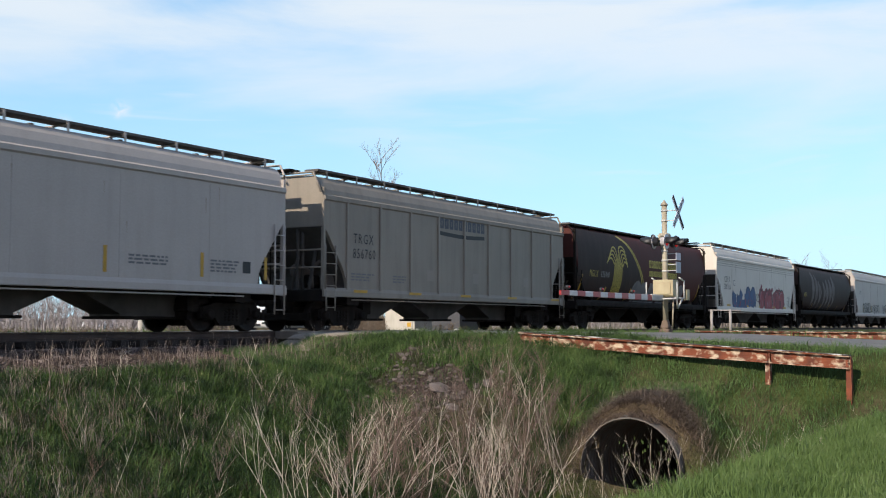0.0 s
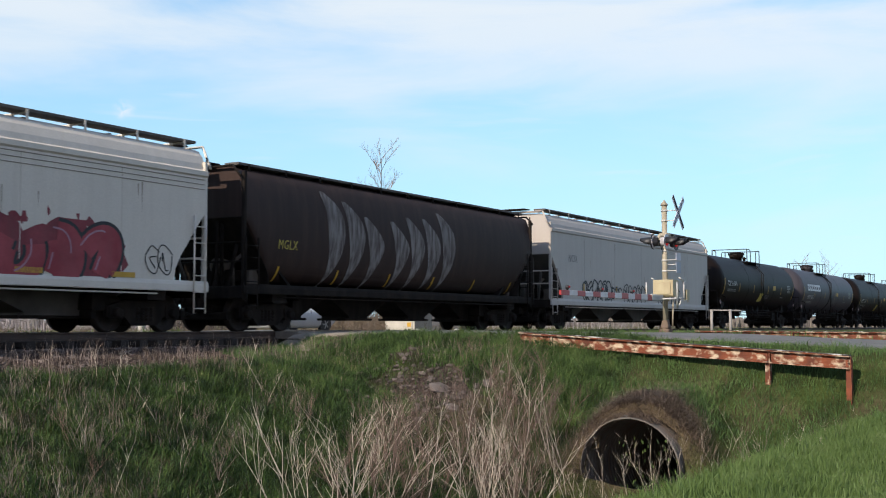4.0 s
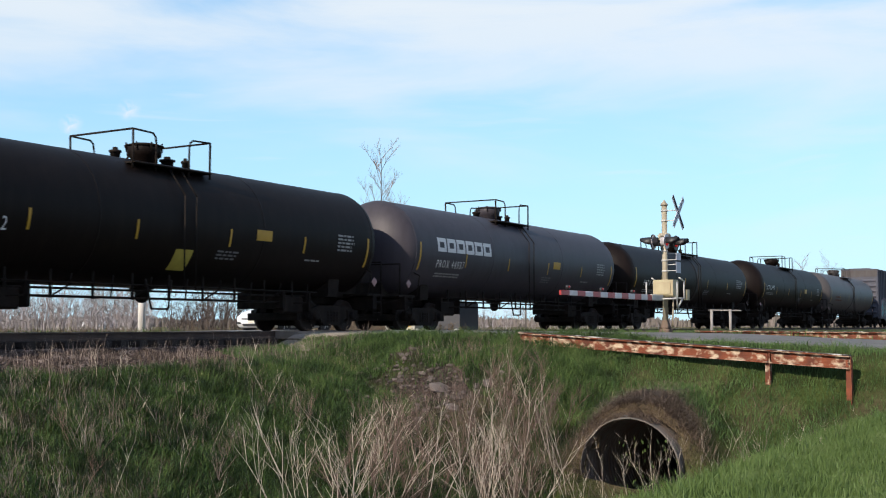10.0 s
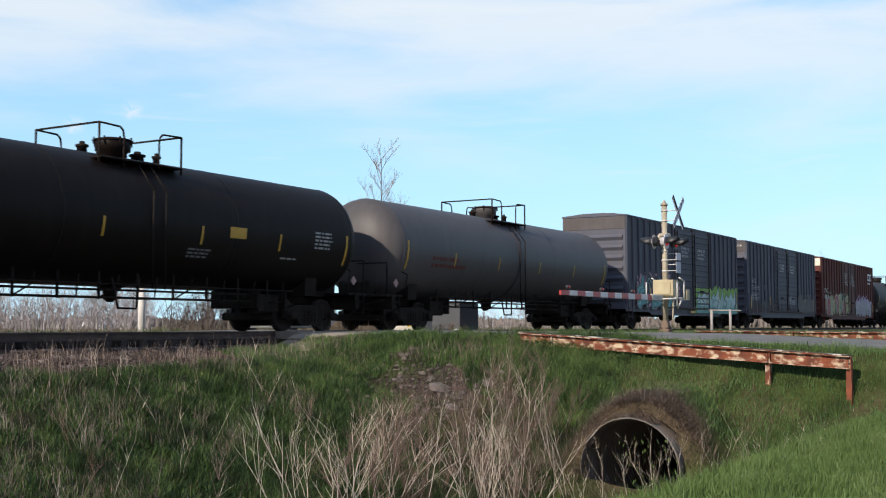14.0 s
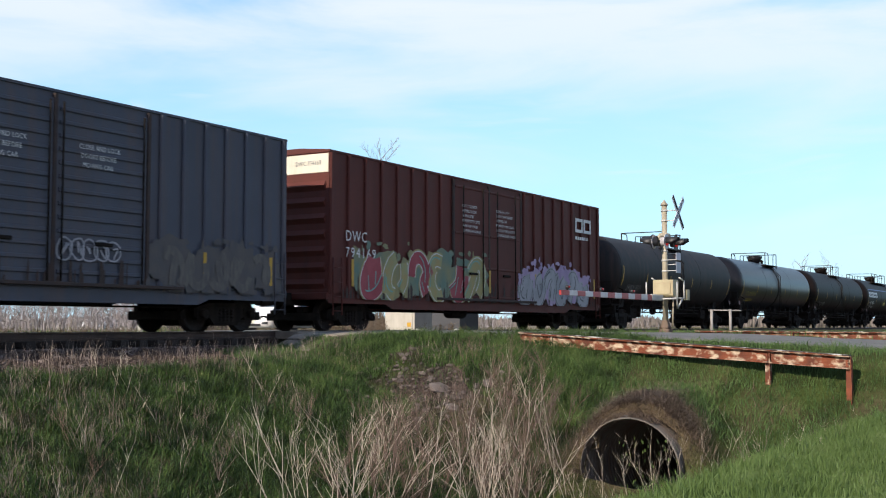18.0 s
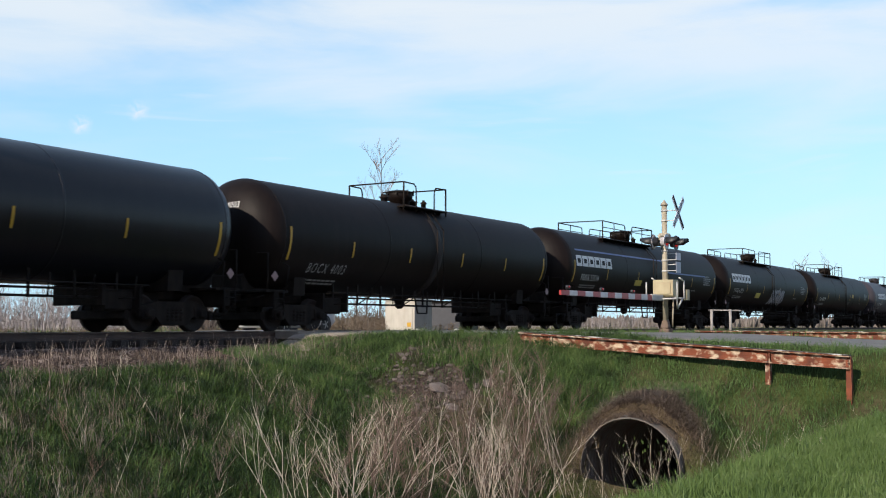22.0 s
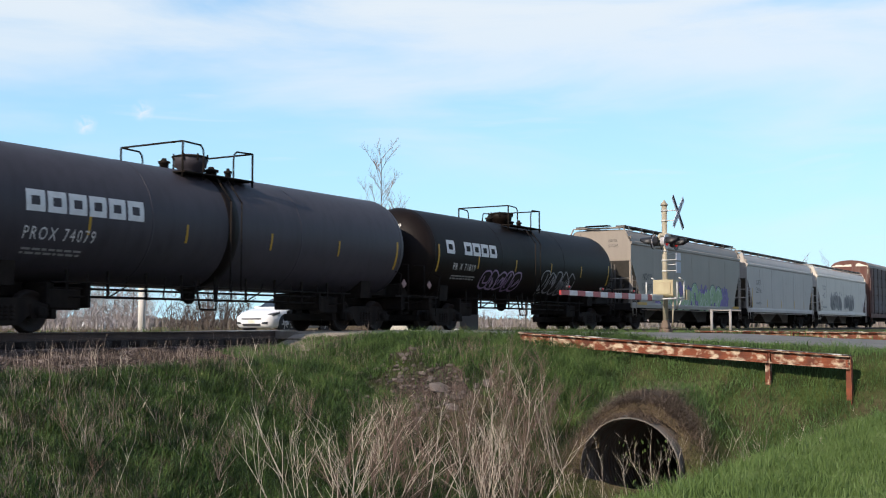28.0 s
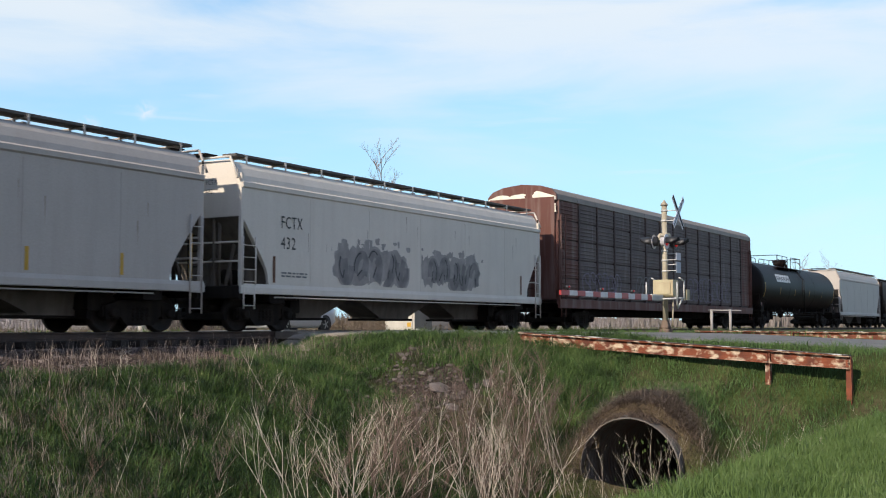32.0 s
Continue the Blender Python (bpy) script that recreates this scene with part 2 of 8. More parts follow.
def ground_material():
    m = bpy.data.materials.new("soil_and_grass")
    m.use_nodes = True
    n, l = m.node_tree.nodes, m.node_tree.links
    bsdf = n["Principled BSDF"]
    bsdf.inputs["Roughness"].default_value = 0.95
    bsdf.inputs["Specular IOR Level"].default_value = 0.1
    tc = n.new("ShaderNodeTexCoord")
    sep = n.new("ShaderNodeSeparateXYZ")
    l.new(tc.outputs["Object"], sep.inputs[0])

    def nz(sc, lo, hi, det=5):
        t = n.new("ShaderNodeTexNoise")
        t.inputs["Scale"].default_value, t.inputs["Detail"].default_value = sc, det
        l.new(tc.outputs["Object"], t.inputs["Vector"])
        r = n.new("ShaderNodeMapRange")
        r.inputs["From Min"].default_value, r.inputs["From Max"].default_value = lo, hi
        l.new(t.outputs["Fac"], r.inputs["Value"])
        return r.outputs["Result"]

    def band(sock, a, b):
        r = n.new("ShaderNodeMapRange")
        r.inputs["From Min"].default_value, r.inputs["From Max"].default_value = a, b
        l.new(sock, r.inputs["Value"])
        return r.outputs["Result"]

    def op(kind, a, b):
        q = n.new("ShaderNodeMath")
        q.operation = kind
        for s, v in zip(q.inputs, (a, b)):
            if isinstance(v, (int, float)):
                s.default_value = v
            else:
                l.new(v, s)
        return q.outputs[0]

    def mixc(f, a, b):
        q = n.new("ShaderNodeMix")
        q.data_type = "RGBA"
        l.new(f, q.inputs[0])
        for s, v in ((q.inputs[6], a), (q.inputs[7], b)):
            if isinstance(v, tuple):
                s.default_value = (*v, 1)
            else:
                l.new(v, s)
        return q.outputs[2]

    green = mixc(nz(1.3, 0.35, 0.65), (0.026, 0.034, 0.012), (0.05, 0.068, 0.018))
    lawn = mixc(nz(5, 0.3, 0.7), (0.06, 0.10, 0.024), (0.09, 0.14, 0.036))
    straw = mixc(nz(9, 0.3, 0.7), (0.065, 0.047, 0.03), (0.13, 0.10, 0.06))
    stone = mixc(nz(14, 0.3, 0.7), (0.05, 0.036, 0.029), (0.12, 0.093, 0.078))
    field = mixc(nz(0.15, 0.35, 0.65), (0.13, 0.10, 0.055), (0.09, 0.105, 0.04))
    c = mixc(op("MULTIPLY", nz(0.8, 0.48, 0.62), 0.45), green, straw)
    near = op("MULTIPLY", band(sep.outputs["Y"], EYE_Y + 4.3, EYE_Y + 3.3), 1.0)
    c = mixc(near, c, lawn)
    # unseen dull brown ground behind the mown strip, added to cut green bounce
    bounce_brown = mixc(nz(0.7, 0.35, 0.65), (0.050, 0.042, 0.026), (0.075, 0.066, 0.034))
    c = mixc(band(op("ADD", sep.outputs["Y"], op("MULTIPLY", nz(0.6, 0, 1), 2.0)), EYE_Y - 3.0, EYE_Y - 6.0), c, bounce_brown)
    ball = op("MULTIPLY", band(op("ADD", sep.outputs["Y"], op("MULTIPLY", nz(3, 0, 1), 0.6)), EYE_Y + 17.6, EYE_Y + 18.0), band(sep.outputs["Y"], 4.6, 4.0))
    c = mixc(ball, c, stone)
    c = mixc(band(sep.outputs["Y"], 4.5, 6.0), c, field)
    dist = n.new("ShaderNodeVectorMath")
    dist.operation = "DISTANCE"
    l.new(tc.outputs["Object"], dist.inputs[0])
    dist.inputs[1].default_value = (22.3, EYE_Y + 13.4, -1.2)
    # brown thatch lies over the culvert
    heap = n.new("ShaderNodeVectorMath")
    heap.operation = "DISTANCE"
    l.new(tc.outputs["Object"], heap.inputs[0])
    heap.inputs[1].default_value = (21.0, EYE_Y + DITCH + 0.15, PIPE_Z + 0.6)
    c = mixc(band(op("ADD", heap.outputs["Value"], op("MULTIPLY", nz(2.5, 0, 1), 0.8)), 1.9, 1.5), c, straw)
    bare = mixc(nz(7, 0.3, 0.7), (0.055, 0.038, 0.032), (0.10, 0.076, 0.066))
    c = mixc(op("MULTIPLY", band(op("ADD", dist.outputs["Value"], op("MULTIPLY", nz(2.2, 0, 1), 1.6)), 2.4, 1.5), 1.0), c, bare)
    l.new(c, bsdf.inputs["Base Color"])
    bp = n.new("ShaderNodeBump")
    bp.inputs["Strength"].default_value, bp.inputs["Distance"].default_value = 0.8, 0.05
    l.new(nz(18, 0.2, 0.8), bp.inputs["Height"])
    l.new(bp.outputs["Normal"], bsdf.inputs["Normal"])
    return m


M_SOIL = ground_material()
M_ASPHALT = surface("asphalt", (0.15, 0.147, 0.142), (0.20, 0.197, 0.19), 1.2, 0.9, bump=0.4, fine=90, dirt=(0.10, 0.10, 0.10), dirt_amount=0.4, dirt_stretch=(0.8, 0.15, 1), spec=0.2)
M_RAIL = surface("rusty_rail", (0.050, 0.034, 0.027), (0.075, 0.050, 0.038), 3, 0.85, bump=0.3)
M_RAILTOP = surface("polished_rail_head", (0.30, 0.29, 0.28), (0.22, 0.20, 0.19), 3, 0.35, 0.9, bump=0.05)
M_TIE = surface("creosoted_timber", (0.022, 0.017, 0.014), (0.045, 0.036, 0.03), 3, 0.95, bump=0.6, stretch=(1, 0.1, 1))
M_STONE = surface("crushed_stone", (0.20, 0.175, 0.16), (0.36, 0.33, 0.31), 8, 0.95, bump=0.3, vary=0.3)

build_ground()


def build_road():
    g = Geo()
    ys = [-3000, -400, -80, -30] + spread(-10, 19.6, 0.6) + [19.6]
    for span in (ys, [22.7] + spread(22.9, 46, 1.0) + [46, 60, 90]):
        rings = []
        for y in span:
            z = ramp(y, ROADZ)
            crown = 0.05
            prof = [(ROAD0, z - 0.35), (ROAD0, z - 0.005), (ROAD0 + 0.15, z + 0.01), ((ROAD0 + ROAD1) / 2, z + crown), (ROAD1 - 0.15, z + 0.01), (ROAD1, z - 0.005), (ROAD1, z - 0.35)]
            rings.append([(x + 0.05 * noise.noise((x, y * 1.3, 0)), y + EYE_Y, zz) for x, zz in prof])
        g.loft(rings, smooth=False)
    ob = new("road", g.mesh("road", M_ASPHALT))
    tagged(ob, "grey worn asphalt road that climbs to the level crossing", "road", kind="structure")
    # the paved street beyond the track, along which the sedan waits
    g2 = Geo()
    g2.bev(33.9, 90, 5.2, 11.5, -0.6, -0.12, 0.03)
    tagged(new("side_street", g2.mesh("side_street", M_ASPHALT)), "grey asphalt street beyond the track", "road", kind="structure")


build_road()


def build_track():
    track = thing("track", "rusty railway track on dark timber sleepers in stone ballast", "railway track", kind="structure")
    for side in (-1, 1):
        y = side * 0.753
        prof = [(-0.07, -0.18), (0.07, -0.18), (0.07, -0.165), (0.012, -0.14), (0.010, -0.05), (0.036, -0.035), (0.036, -0.004), (-0.036, -0.004), (-0.036, -0.035), (-0.010, -0.05), (-0.012, -0.14), (-0.07, -0.165)]
        part("rail", Geo().loft([[(x, y + u, w) for u, w in prof] for x in (-260, -60, 0, 60, 800)]), M_RAIL, track)
        part("rail_head", Geo().bev(-260, 800, y - 0.034, y + 0.034, -0.004, 0.0, 0.002), M_RAILTOP, track, "polished running surface")
    tie = Geo().bev(-0.115, 0.115, -1.3, 1.3, -0.36, -0.183, 0.015).mesh("sleeper", M_TIE)
    rnd = random.Random(5)
    i = 0
    x = 6.0
    while x < 70 and i < 130:
        if not (24.2 < x < 33.9):
            part("sleeper", tie, None, track, m=pose(x, rnd.uniform(-0.04, 0.04), rnd.uniform(-0.006, 0.004), 0, 0, rnd.uniform(-1, 1)))
            i += 1
        x += 0.53
    rest = Geo()
    x = 70
    while x < 330:
        rest.box(x - 0.11, x + 0.11, -1.3, 1.3, -0.36, -0.183)
        x += 0.6
    x = -60
    while x < 6:
        rest.box(x - 0.11, x + 0.11, -1.3, 1.3, -0.36, -0.183)
        x += 0.53
    tagged(part("far_sleepers", rest, M_TIE, track), kind="stuff")
    # crossing panels between and beside the rails
    panel = surface("crossing_concrete", (0.26, 0.22, 0.18), (0.19, 0.16, 0.13), 2, 0.9, bump=0.4, dirt=(0.18, 0.14, 0.10), dirt_amount=0.6)
    crossing = thing("level_crossing", "worn concrete and asphalt panels between the rails where the road crosses", "level crossing", kind="structure")
    for y0, y1 in ((-1.62, -0.83), (-0.66, 0.66), (0.83, 1.62)):
        for k in range(4):
            x0 = 24.6 + k * 2.32
            part("panel", Geo().bev(x0 + 0.01, x0 + 2.30, y0, y1, -0.2, -0.008, 0.02), panel, crossing)
    # light broken shoulder at the panels' end
    g = Geo()
    g.loft([[(x, y, max(-0.5, z - dz)) for y, z in ((-3.0, -0.5), (-2.9, -0.10), (-1.65, -0.02), (-1.63, -0.4))] for x, dz in ((23.2, 0.45), (24.1, 0.2), (24.9, 0.04), (29, 0), (34.5, 0))])
    part("shoulder", g, panel, crossing)
    # pale gravel apron beside the road's end
    dust = surface("pale_road_gravel", (0.34, 0.29, 0.24), (0.24, 0.205, 0.17), 3, 0.95, bump=0.5, fine=60)
    rings = []
    for i in range(13):
        y = -1.66 - 1.7 * i / 12
        w = 0.7 * (1 - i / 14) + 0.12 * noise.noise((y * 2, 0, 4))
        z0 = ramp(y - EYE_Y, ROADZ)
        rings.append([(24.75 - w, y, z0 - 0.16), (24.75 - w * 0.5, y, z0 - 0.055 + 0.01 * noise.noise((y * 3, 1, 0))), (25.4, y, z0 - 0.002), (25.4, y, z0 - 0.3)])
    part("gravel_apron", Geo().loft(rings), dust, crossing)


build_track()
# ---- rolling stock: shared materials and pieces ----
M_STEEL = surface("grimy_black_steel", (0.0100, 0.0080, 0.0070), (0.019, 0.0148, 0.012), 3, 0.85, bump=0.2, spec=0.13, dirt=(0.040, 0.029, 0.022), dirt_amount=0.35)
M_WHEEL = surface("rusty_wheel_steel", (0.012, 0.009, 0.008), (0.024, 0.016, 0.012), 4, 0.7, bump=0.2, spec=0.25)
M_YELLOW = plain("yellow_reflector", (0.50, 0.285, 0.02), 0.5)
M_WHITE = plain("white_lettering", (0.72, 0.72, 0.70), 0.6)
M_DIMWHITE = plain("faded_white_lettering", (0.30, 0.30, 0.29), 0.7)
M_GREYTEXT = plain("grey_small_lettering", (0.16, 0.16, 0.165), 0.7)
M_BLACKTEXT = plain("black_lettering", (0.02, 0.022, 0.024), 0.6)
M_YTEXT = plain("yellow_lettering", (0.50, 0.40, 0.07), 0.6)
M_RUST = surface("rust_brown", (0.10, 0.042, 0.022), (0.19, 0.085, 0.04), 3, 0.85, bump=0.3)
M_RUSTPOST = surface("rust_streaked_post", (0.040, 0.030, 0.028), (0.062, 0.036, 0.028), 3, 0.85, bump=0.3)
M_STREAK = surface("thin_rust_streak", (0.27, 0.225, 0.18), (0.34, 0.29, 0.24), 6, 0.8, bump=0.1)
M_PALE = surface("pale_galvanised", (0.42, 0.42, 0.40), (0.55, 0.54, 0.51), 3, 0.6, bump=0.1)
M_GRATE = surface("dark_grating", (0.075, 0.066, 0.06), (0.11, 0.097, 0.086), 5, 0.8, bump=0.3)
M_PLACARD = plain("white_red_placard", (0.32, 0.20, 0.19), 0.6)


def paint(name, c, rough=0.5, dirt=(0.10, 0.085, 0.07), amount=0.45, spec=0.4, k=0.86):
    return surface(name, c, tuple(k * v for v in c), 0.7, rough, bump=0.06, fine=25, dirt=dirt, dirt_amount=amount, dirt_stretch=(4, 4, 0.35), spec=spec)


def truck_meshes():
    sf = Geo()
    out = [(-1.16, 0.60), (-1.16, 0.36), (-0.62, 0.36), (-0.42, 0.16), (0.42, 0.16), (0.62, 0.36), (1.16, 0.36), (1.16, 0.60), (0.62, 0.74), (-0.62, 0.74)]
    sf.prism_xz(out, -0.06, 0.06)
    for sx in (-1, 1):
        sf.prism_xz([(sx * 0.89 - 0.2, 0.31), (sx * 0.89 + 0.2, 0.31), (sx * 0.89 + 0.22, 0.62), (sx * 0.89 - 0.22, 0.62)], -0.09, 0.09)
        sf.lathe("y", [(-0.2, 0.08), (-0.19, 0.115), (-0.05, 0.13), (0.05, 0.13)], 12, (sx * 0.889, 0, 0.457))
    for sx in (-0.22, -0.07, 0.07, 0.22):
        for k in range(4):
            sf.lathe("z", [(0.27 + k * 0.08, 0.05), (0.31 + k * 0.08, 0.072), (0.35 + k * 0.08, 0.05)], 8, (sx, -0.03, 0))
    bo = Geo()
    bo.bev(-0.2, 0.2, -1.02, 1.02, 0.38, 0.72, 0.05)
    bo.lathe("z", [(0.70, 0.36), (0.80, 0.34)], 16)
    ws = Geo()
    r = 0.457
    ws.lathe("y", [(-1.1, 0.07), (1.1, 0.07)], 10)
    for s in (-1, 1):
        prof = [(0.70, 0.12), (0.70, 0.36), (0.685, 0.40), (0.683, r + 0.025), (0.715, r + 0.02), (0.725, r), (0.82, r - 0.006), (0.822, 0.405), (0.79, 0.37), (0.77, 0.16), (0.84, 0.12)]
        ws.lathe("y", [(s * a, b) for a, b in prof], 28)
        for i in range(5):
            a = 2 * math.pi * i / 5
            ws.lathe("y", [(s * 0.775, 0.05), (s * 0.786, 0.045)], 8, (0.26 * math.cos(a), 0, 0.26 * math.sin(a)))
    return sf.mesh("side_frame", M_STEEL), bo.mesh("truck", M_STEEL), ws.mesh("wheelset", M_WHEEL)


SIDE_FRAME, BOLSTER, WHEELSET = truck_meshes()
AXLES = {-1: [], 1: []}
SPRING_PLANK = Geo().bev(-0.5, 0.5, -0.66, 0.66, 0.15, 0.385, 0.06).mesh("spring_plank", M_STEEL)
BRAKE_BEAM = Geo().bev(-0.07, 0.07, -0.92, 0.92, 0.3, 0.52, 0.03).mesh("brake_beam", M_STEEL)
BRAKE_ROD = Geo().bev(-1.5, 1.5, -0.12, 0.12, 0.525, 0.69, 0.03).mesh("brake_rod", M_STEEL)


def add_truck(car, x):
    t = part("truck", BOLSTER, None, car, "black cast steel truck with two wheelsets", pose(x, 0, 0))
    part("spring_plank", SPRING_PLANK, None, t)
    for s in (-1, 1):
        part("brake_beam", BRAKE_BEAM, None, t, m=pose(s * 1.42, 0, 0))
        part("brake_rod", BRAKE_ROD, None, t, m=pose(0, s * 0.32, 0))
        part("side_frame", SIDE_FRAME, None, t, m=pose(0, s * 1.0, 0, 0, 0, 0 if s < 0 else 180))
        w = part("wheelset", WHEELSET, None, t, m=pose(s * 0.889, 0, 0.457))
        AXLES[s].append(w)


COUPLER = (Geo().bev(-0.9, 0.25, -0.09, 0.09, 0.78, 0.98, 0.03).bev(0.1, 0.42, -0.17, 0.12, 0.72, 1.02, 0.05).rod((0.34, -0.05, 0.70), (0.34, -0.05, 1.04), 0.05, 8)).mesh("coupler", M_STEEL)
HOSE = Geo().pipe([(0.1, 0.35, 0.75), (0.3, 0.3, 0.5), (0.5, 0.15, 0.38), (0.68, 0.0, 0.42)], 0.025, 6).mesh("air_hose", M_STEEL)


def add_couplers(car, xe):
    """Couplers whose knuckles meet those of the next car at xe from the centre."""
    for s in (-1, 1):
        part("coupler", COUPLER, None, car, m=pose(s * (xe - 0.36), 0, 0, 0, 0, 0 if s > 0 else 180))
        part("air_hose", HOSE, None, car, m=pose(s * (xe - 0.6), 0, 0, 0, 0, 0 if s > 0 else 180))


def on_side(verts, faces, ysurf, off, curved):
    """Bends flat pieces of writing or paint (x, z) onto the side that faces the camera."""
    g = Geo()
    if curved:
        bm = bmesh.new()
        bv = [bm.verts.new((x, 0, z)) for x, z in verts]
        for f in faces:
            try:
                bm.faces.new([bv[i] for i in f])
            except ValueError:
                pass
        lo, hi = min(z for _, z in verts), max(z for _, z in verts)
        z = math.floor(lo / 0.1) * 0.1 + 0.1
        while z < hi:
            bmesh.ops.bisect_plane(bm, geom=bm.verts[:] + bm.edges[:] + bm.faces[:], plane_co=(0, 0, z), plane_no=(0, 0, 1))
            z += 0.1
        bm.verts.index_update()
        verts = [(v.co.x, v.co.z) for v in bm.verts]
        faces = [[v.index for v in f.verts] for f in bm.faces]
        bm.free()
    g.add([(x, ysurf(z) - off, z) for x, z in verts], faces)
    return g


def write(car, text, x, z, size, mat, ysurf, curved=False, wide=0.8, label="", name="lettering", spacing=1.1):
    vs, fs = letters(text, size / 0.72, wide, spacing)
    part(name, on_side([(x + u, z + w) for u, w in vs], fs, ysurf, 0.012, curved), mat, car, label, fix=False)


def rect(x0, x1, z0, z1):
    return [(x0, z0), (x1, z0), (x1, z1), (x0, z1)], [(0, 1, 2, 3)]


def bars(car, x, z, w, rows, mat, ysurf, curved=False, h=0.045, seed=1, name="fine_print"):
    """Rows of small writing that cannot be read, as broken bars."""
    rnd = random.Random(seed)
    vs, fs = [], []
    for r in range(rows):
        u = x
        end = x + w * rnd.uniform(0.7, 1.0)
        while u < end:
            k = rnd.uniform(0.08, 0.25)
            a, b = rect(u, min(u + k, end), z - r * h * 1.9, z - r * h * 1.9 + h)
            fs += [tuple(len(vs) + i for i in q) for q in b]
            vs += a
            u += k + 0.05
    part(name, on_side(vs, fs, ysurf, 0.010, curved), mat, car, fix=False)


def strip(car, x, z0, z1, ysurf, curved=False, w=0.10, mat=None, lean=0.0, name="reflector"):
    n = 6 if curved else 1
    vs, fs = [], []
    for i in range(n + 1):
        z = z0 + (z1 - z0) * i / n
        vs += [(x - w / 2 + lean * i / n, z), (x + w / 2 + lean * i / n, z)]
    fs = [(2 * i, 2 * i + 1, 2 * i + 3, 2 * i + 2) for i in range(n)]
    g = Geo()
    g.add([(a, ysurf(b) - 0.012, b) for a, b in vs], fs)
    part(name, g, mat or M_YELLOW, car, fix=False)


def plate(car, x0, x1, z0, z1, ysurf, mat, curved=False, name="panel_mark", off=0.009):
    vs, fs = rect(x0, x1, z0, z1)
    part(name, on_side(vs, fs, ysurf, off, curved), mat, car, fix=False)


def block_mark(car, x, z, h, w, n, mat, ysurf, curved=True, gap=0.12, missing=(), stroke=None):
    """A maker's mark as a row of plain hollow blocks."""
    k = (w - gap * (n - 1)) / n
    s = stroke or h * 0.29
    for i in range(n):
        if i in missing:
            continue
        xa = x + i * (k + gap)
        vs = rect(xa, xa + k, z, z + h)[0] + rect(xa + s, xa + k - s, z + s, z + h - s)[0]
        fs = [(j, (j + 1) % 4, 4 + (j + 1) % 4, 4 + j) for j in range(4)]
        part("company_mark", on_side(vs, fs, ysurf, 0.012, curved), mat, car, fix=False)


def blob(rnd, cx, cz, w, h, n=14, rough=0.22, square=0.6):
    pts = []
    ph = rnd.uniform(0, 6.28)
    for i in range(n):
        a = 2 * math.pi * i / n + rnd.uniform(-0.1, 0.1)
        c, s = math.cos(a), math.sin(a)
        k = (abs(c) ** 4 + abs(s) ** 4) ** (-0.25) * square + (1 - square)
        k *= 1 + rnd.uniform(-rough, rough) + 0.1 * math.sin(3 * a + ph)
        pts.append((cx + w / 2 * c * k, cz + h / 2 * s * k))
    return pts


def grow(pts, d):
    cx, cz = sum(p[0] for p in pts) / len(pts), sum(p[1] for p in pts) / len(pts)
    out = []
    for x, z in pts:
        r = math.hypot(x - cx, z - cz) or 1
        out.append((x + (x - cx) / r * d, z + (z - cz) / r * d))
    return out


def ribbon(pts, w):
    vs, fs = [], []
    for i, (x, z) in enumerate(pts):
        a, b = pts[max(0, i - 1)], pts[min(len(pts) - 1, i + 1)]
        dx, dz = b[0] - a[0], b[1] - a[1]
        r = math.hypot(dx, dz) or 1
        nx, nz = -dz / r * w / 2, dx / r * w / 2
        vs += [(x + nx, z + nz), (x - nx, z - nz)]
    fs = [(2 * i, 2 * i + 1, 2 * i + 3, 2 * i + 2) for i in range(len(pts) - 1)]
    return vs, fs


def curve_pts(ctrl, n=10):
    out = []
    c = [ctrl[0]] + ctrl + [ctrl[-1]]
    for i in range(1, len(c) - 2):
        for k in range(n):
            t = k / n
            p = []
            for d in range(2):
                a, b, e, f = c[i - 1][d], c[i][d], c[i + 1][d], c[i + 2][d]
                p.append(0.5 * (2 * b + (e - a) * t + (2 * a - 5 * b + 4 * e - f) * t * t + (3 * b - a - 3 * e + f) * t ** 3))
            out.append(tuple(p))
    return out + [ctrl[-1]]


def glyph(q, x, z, w, h):
    """Thick crossing strokes of one sprayed shape in its box, all at random, with barbed ends."""
    def P(u, v):
        return (x + w * (u + 0.25 * (v - 0.5)), z + h * v)
    out = []
    u = q.uniform(0.0, 0.5)
    out.append([P(u, -0.02), P(u + q.uniform(-0.2, 0.2), 0.3), P(u + q.uniform(-0.1, 0.5), 0.7), P(u + q.uniform(-0.3, 0.3), 1.0)])
    out.append([P(q.uniform(-0.3, 0.2), q.uniform(0.55, 0.95)), P(q.uniform(0.2, 0.5), q.uniform(0.7, 1.05)), P(q.uniform(0.6, 1.1), q.uniform(0.3, 0.7)), P(q.uniform(0.5, 1.3), q.uniform(-0.05, 0.3))])
    out.append([P(q.uniform(-0.2, 0.4), q.uniform(0.0, 0.3)), P(q.uniform(0.3, 0.7), q.uniform(0.1, 0.45)), P(q.uniform(0.8, 1.3), q.uniform(0.2, 0.6))])
    if q.random() < 0.6:
        e = P(q.uniform(0.3, 1.2), q.uniform(0.8, 1.15))
        out.append([P(q.uniform(0.2, 0.8), q.uniform(0.4, 0.7)), P(q.uniform(0.3, 0.9), q.uniform(0.6, 0.9)), e])
    return [curve_pts(c, 5) for c in out]


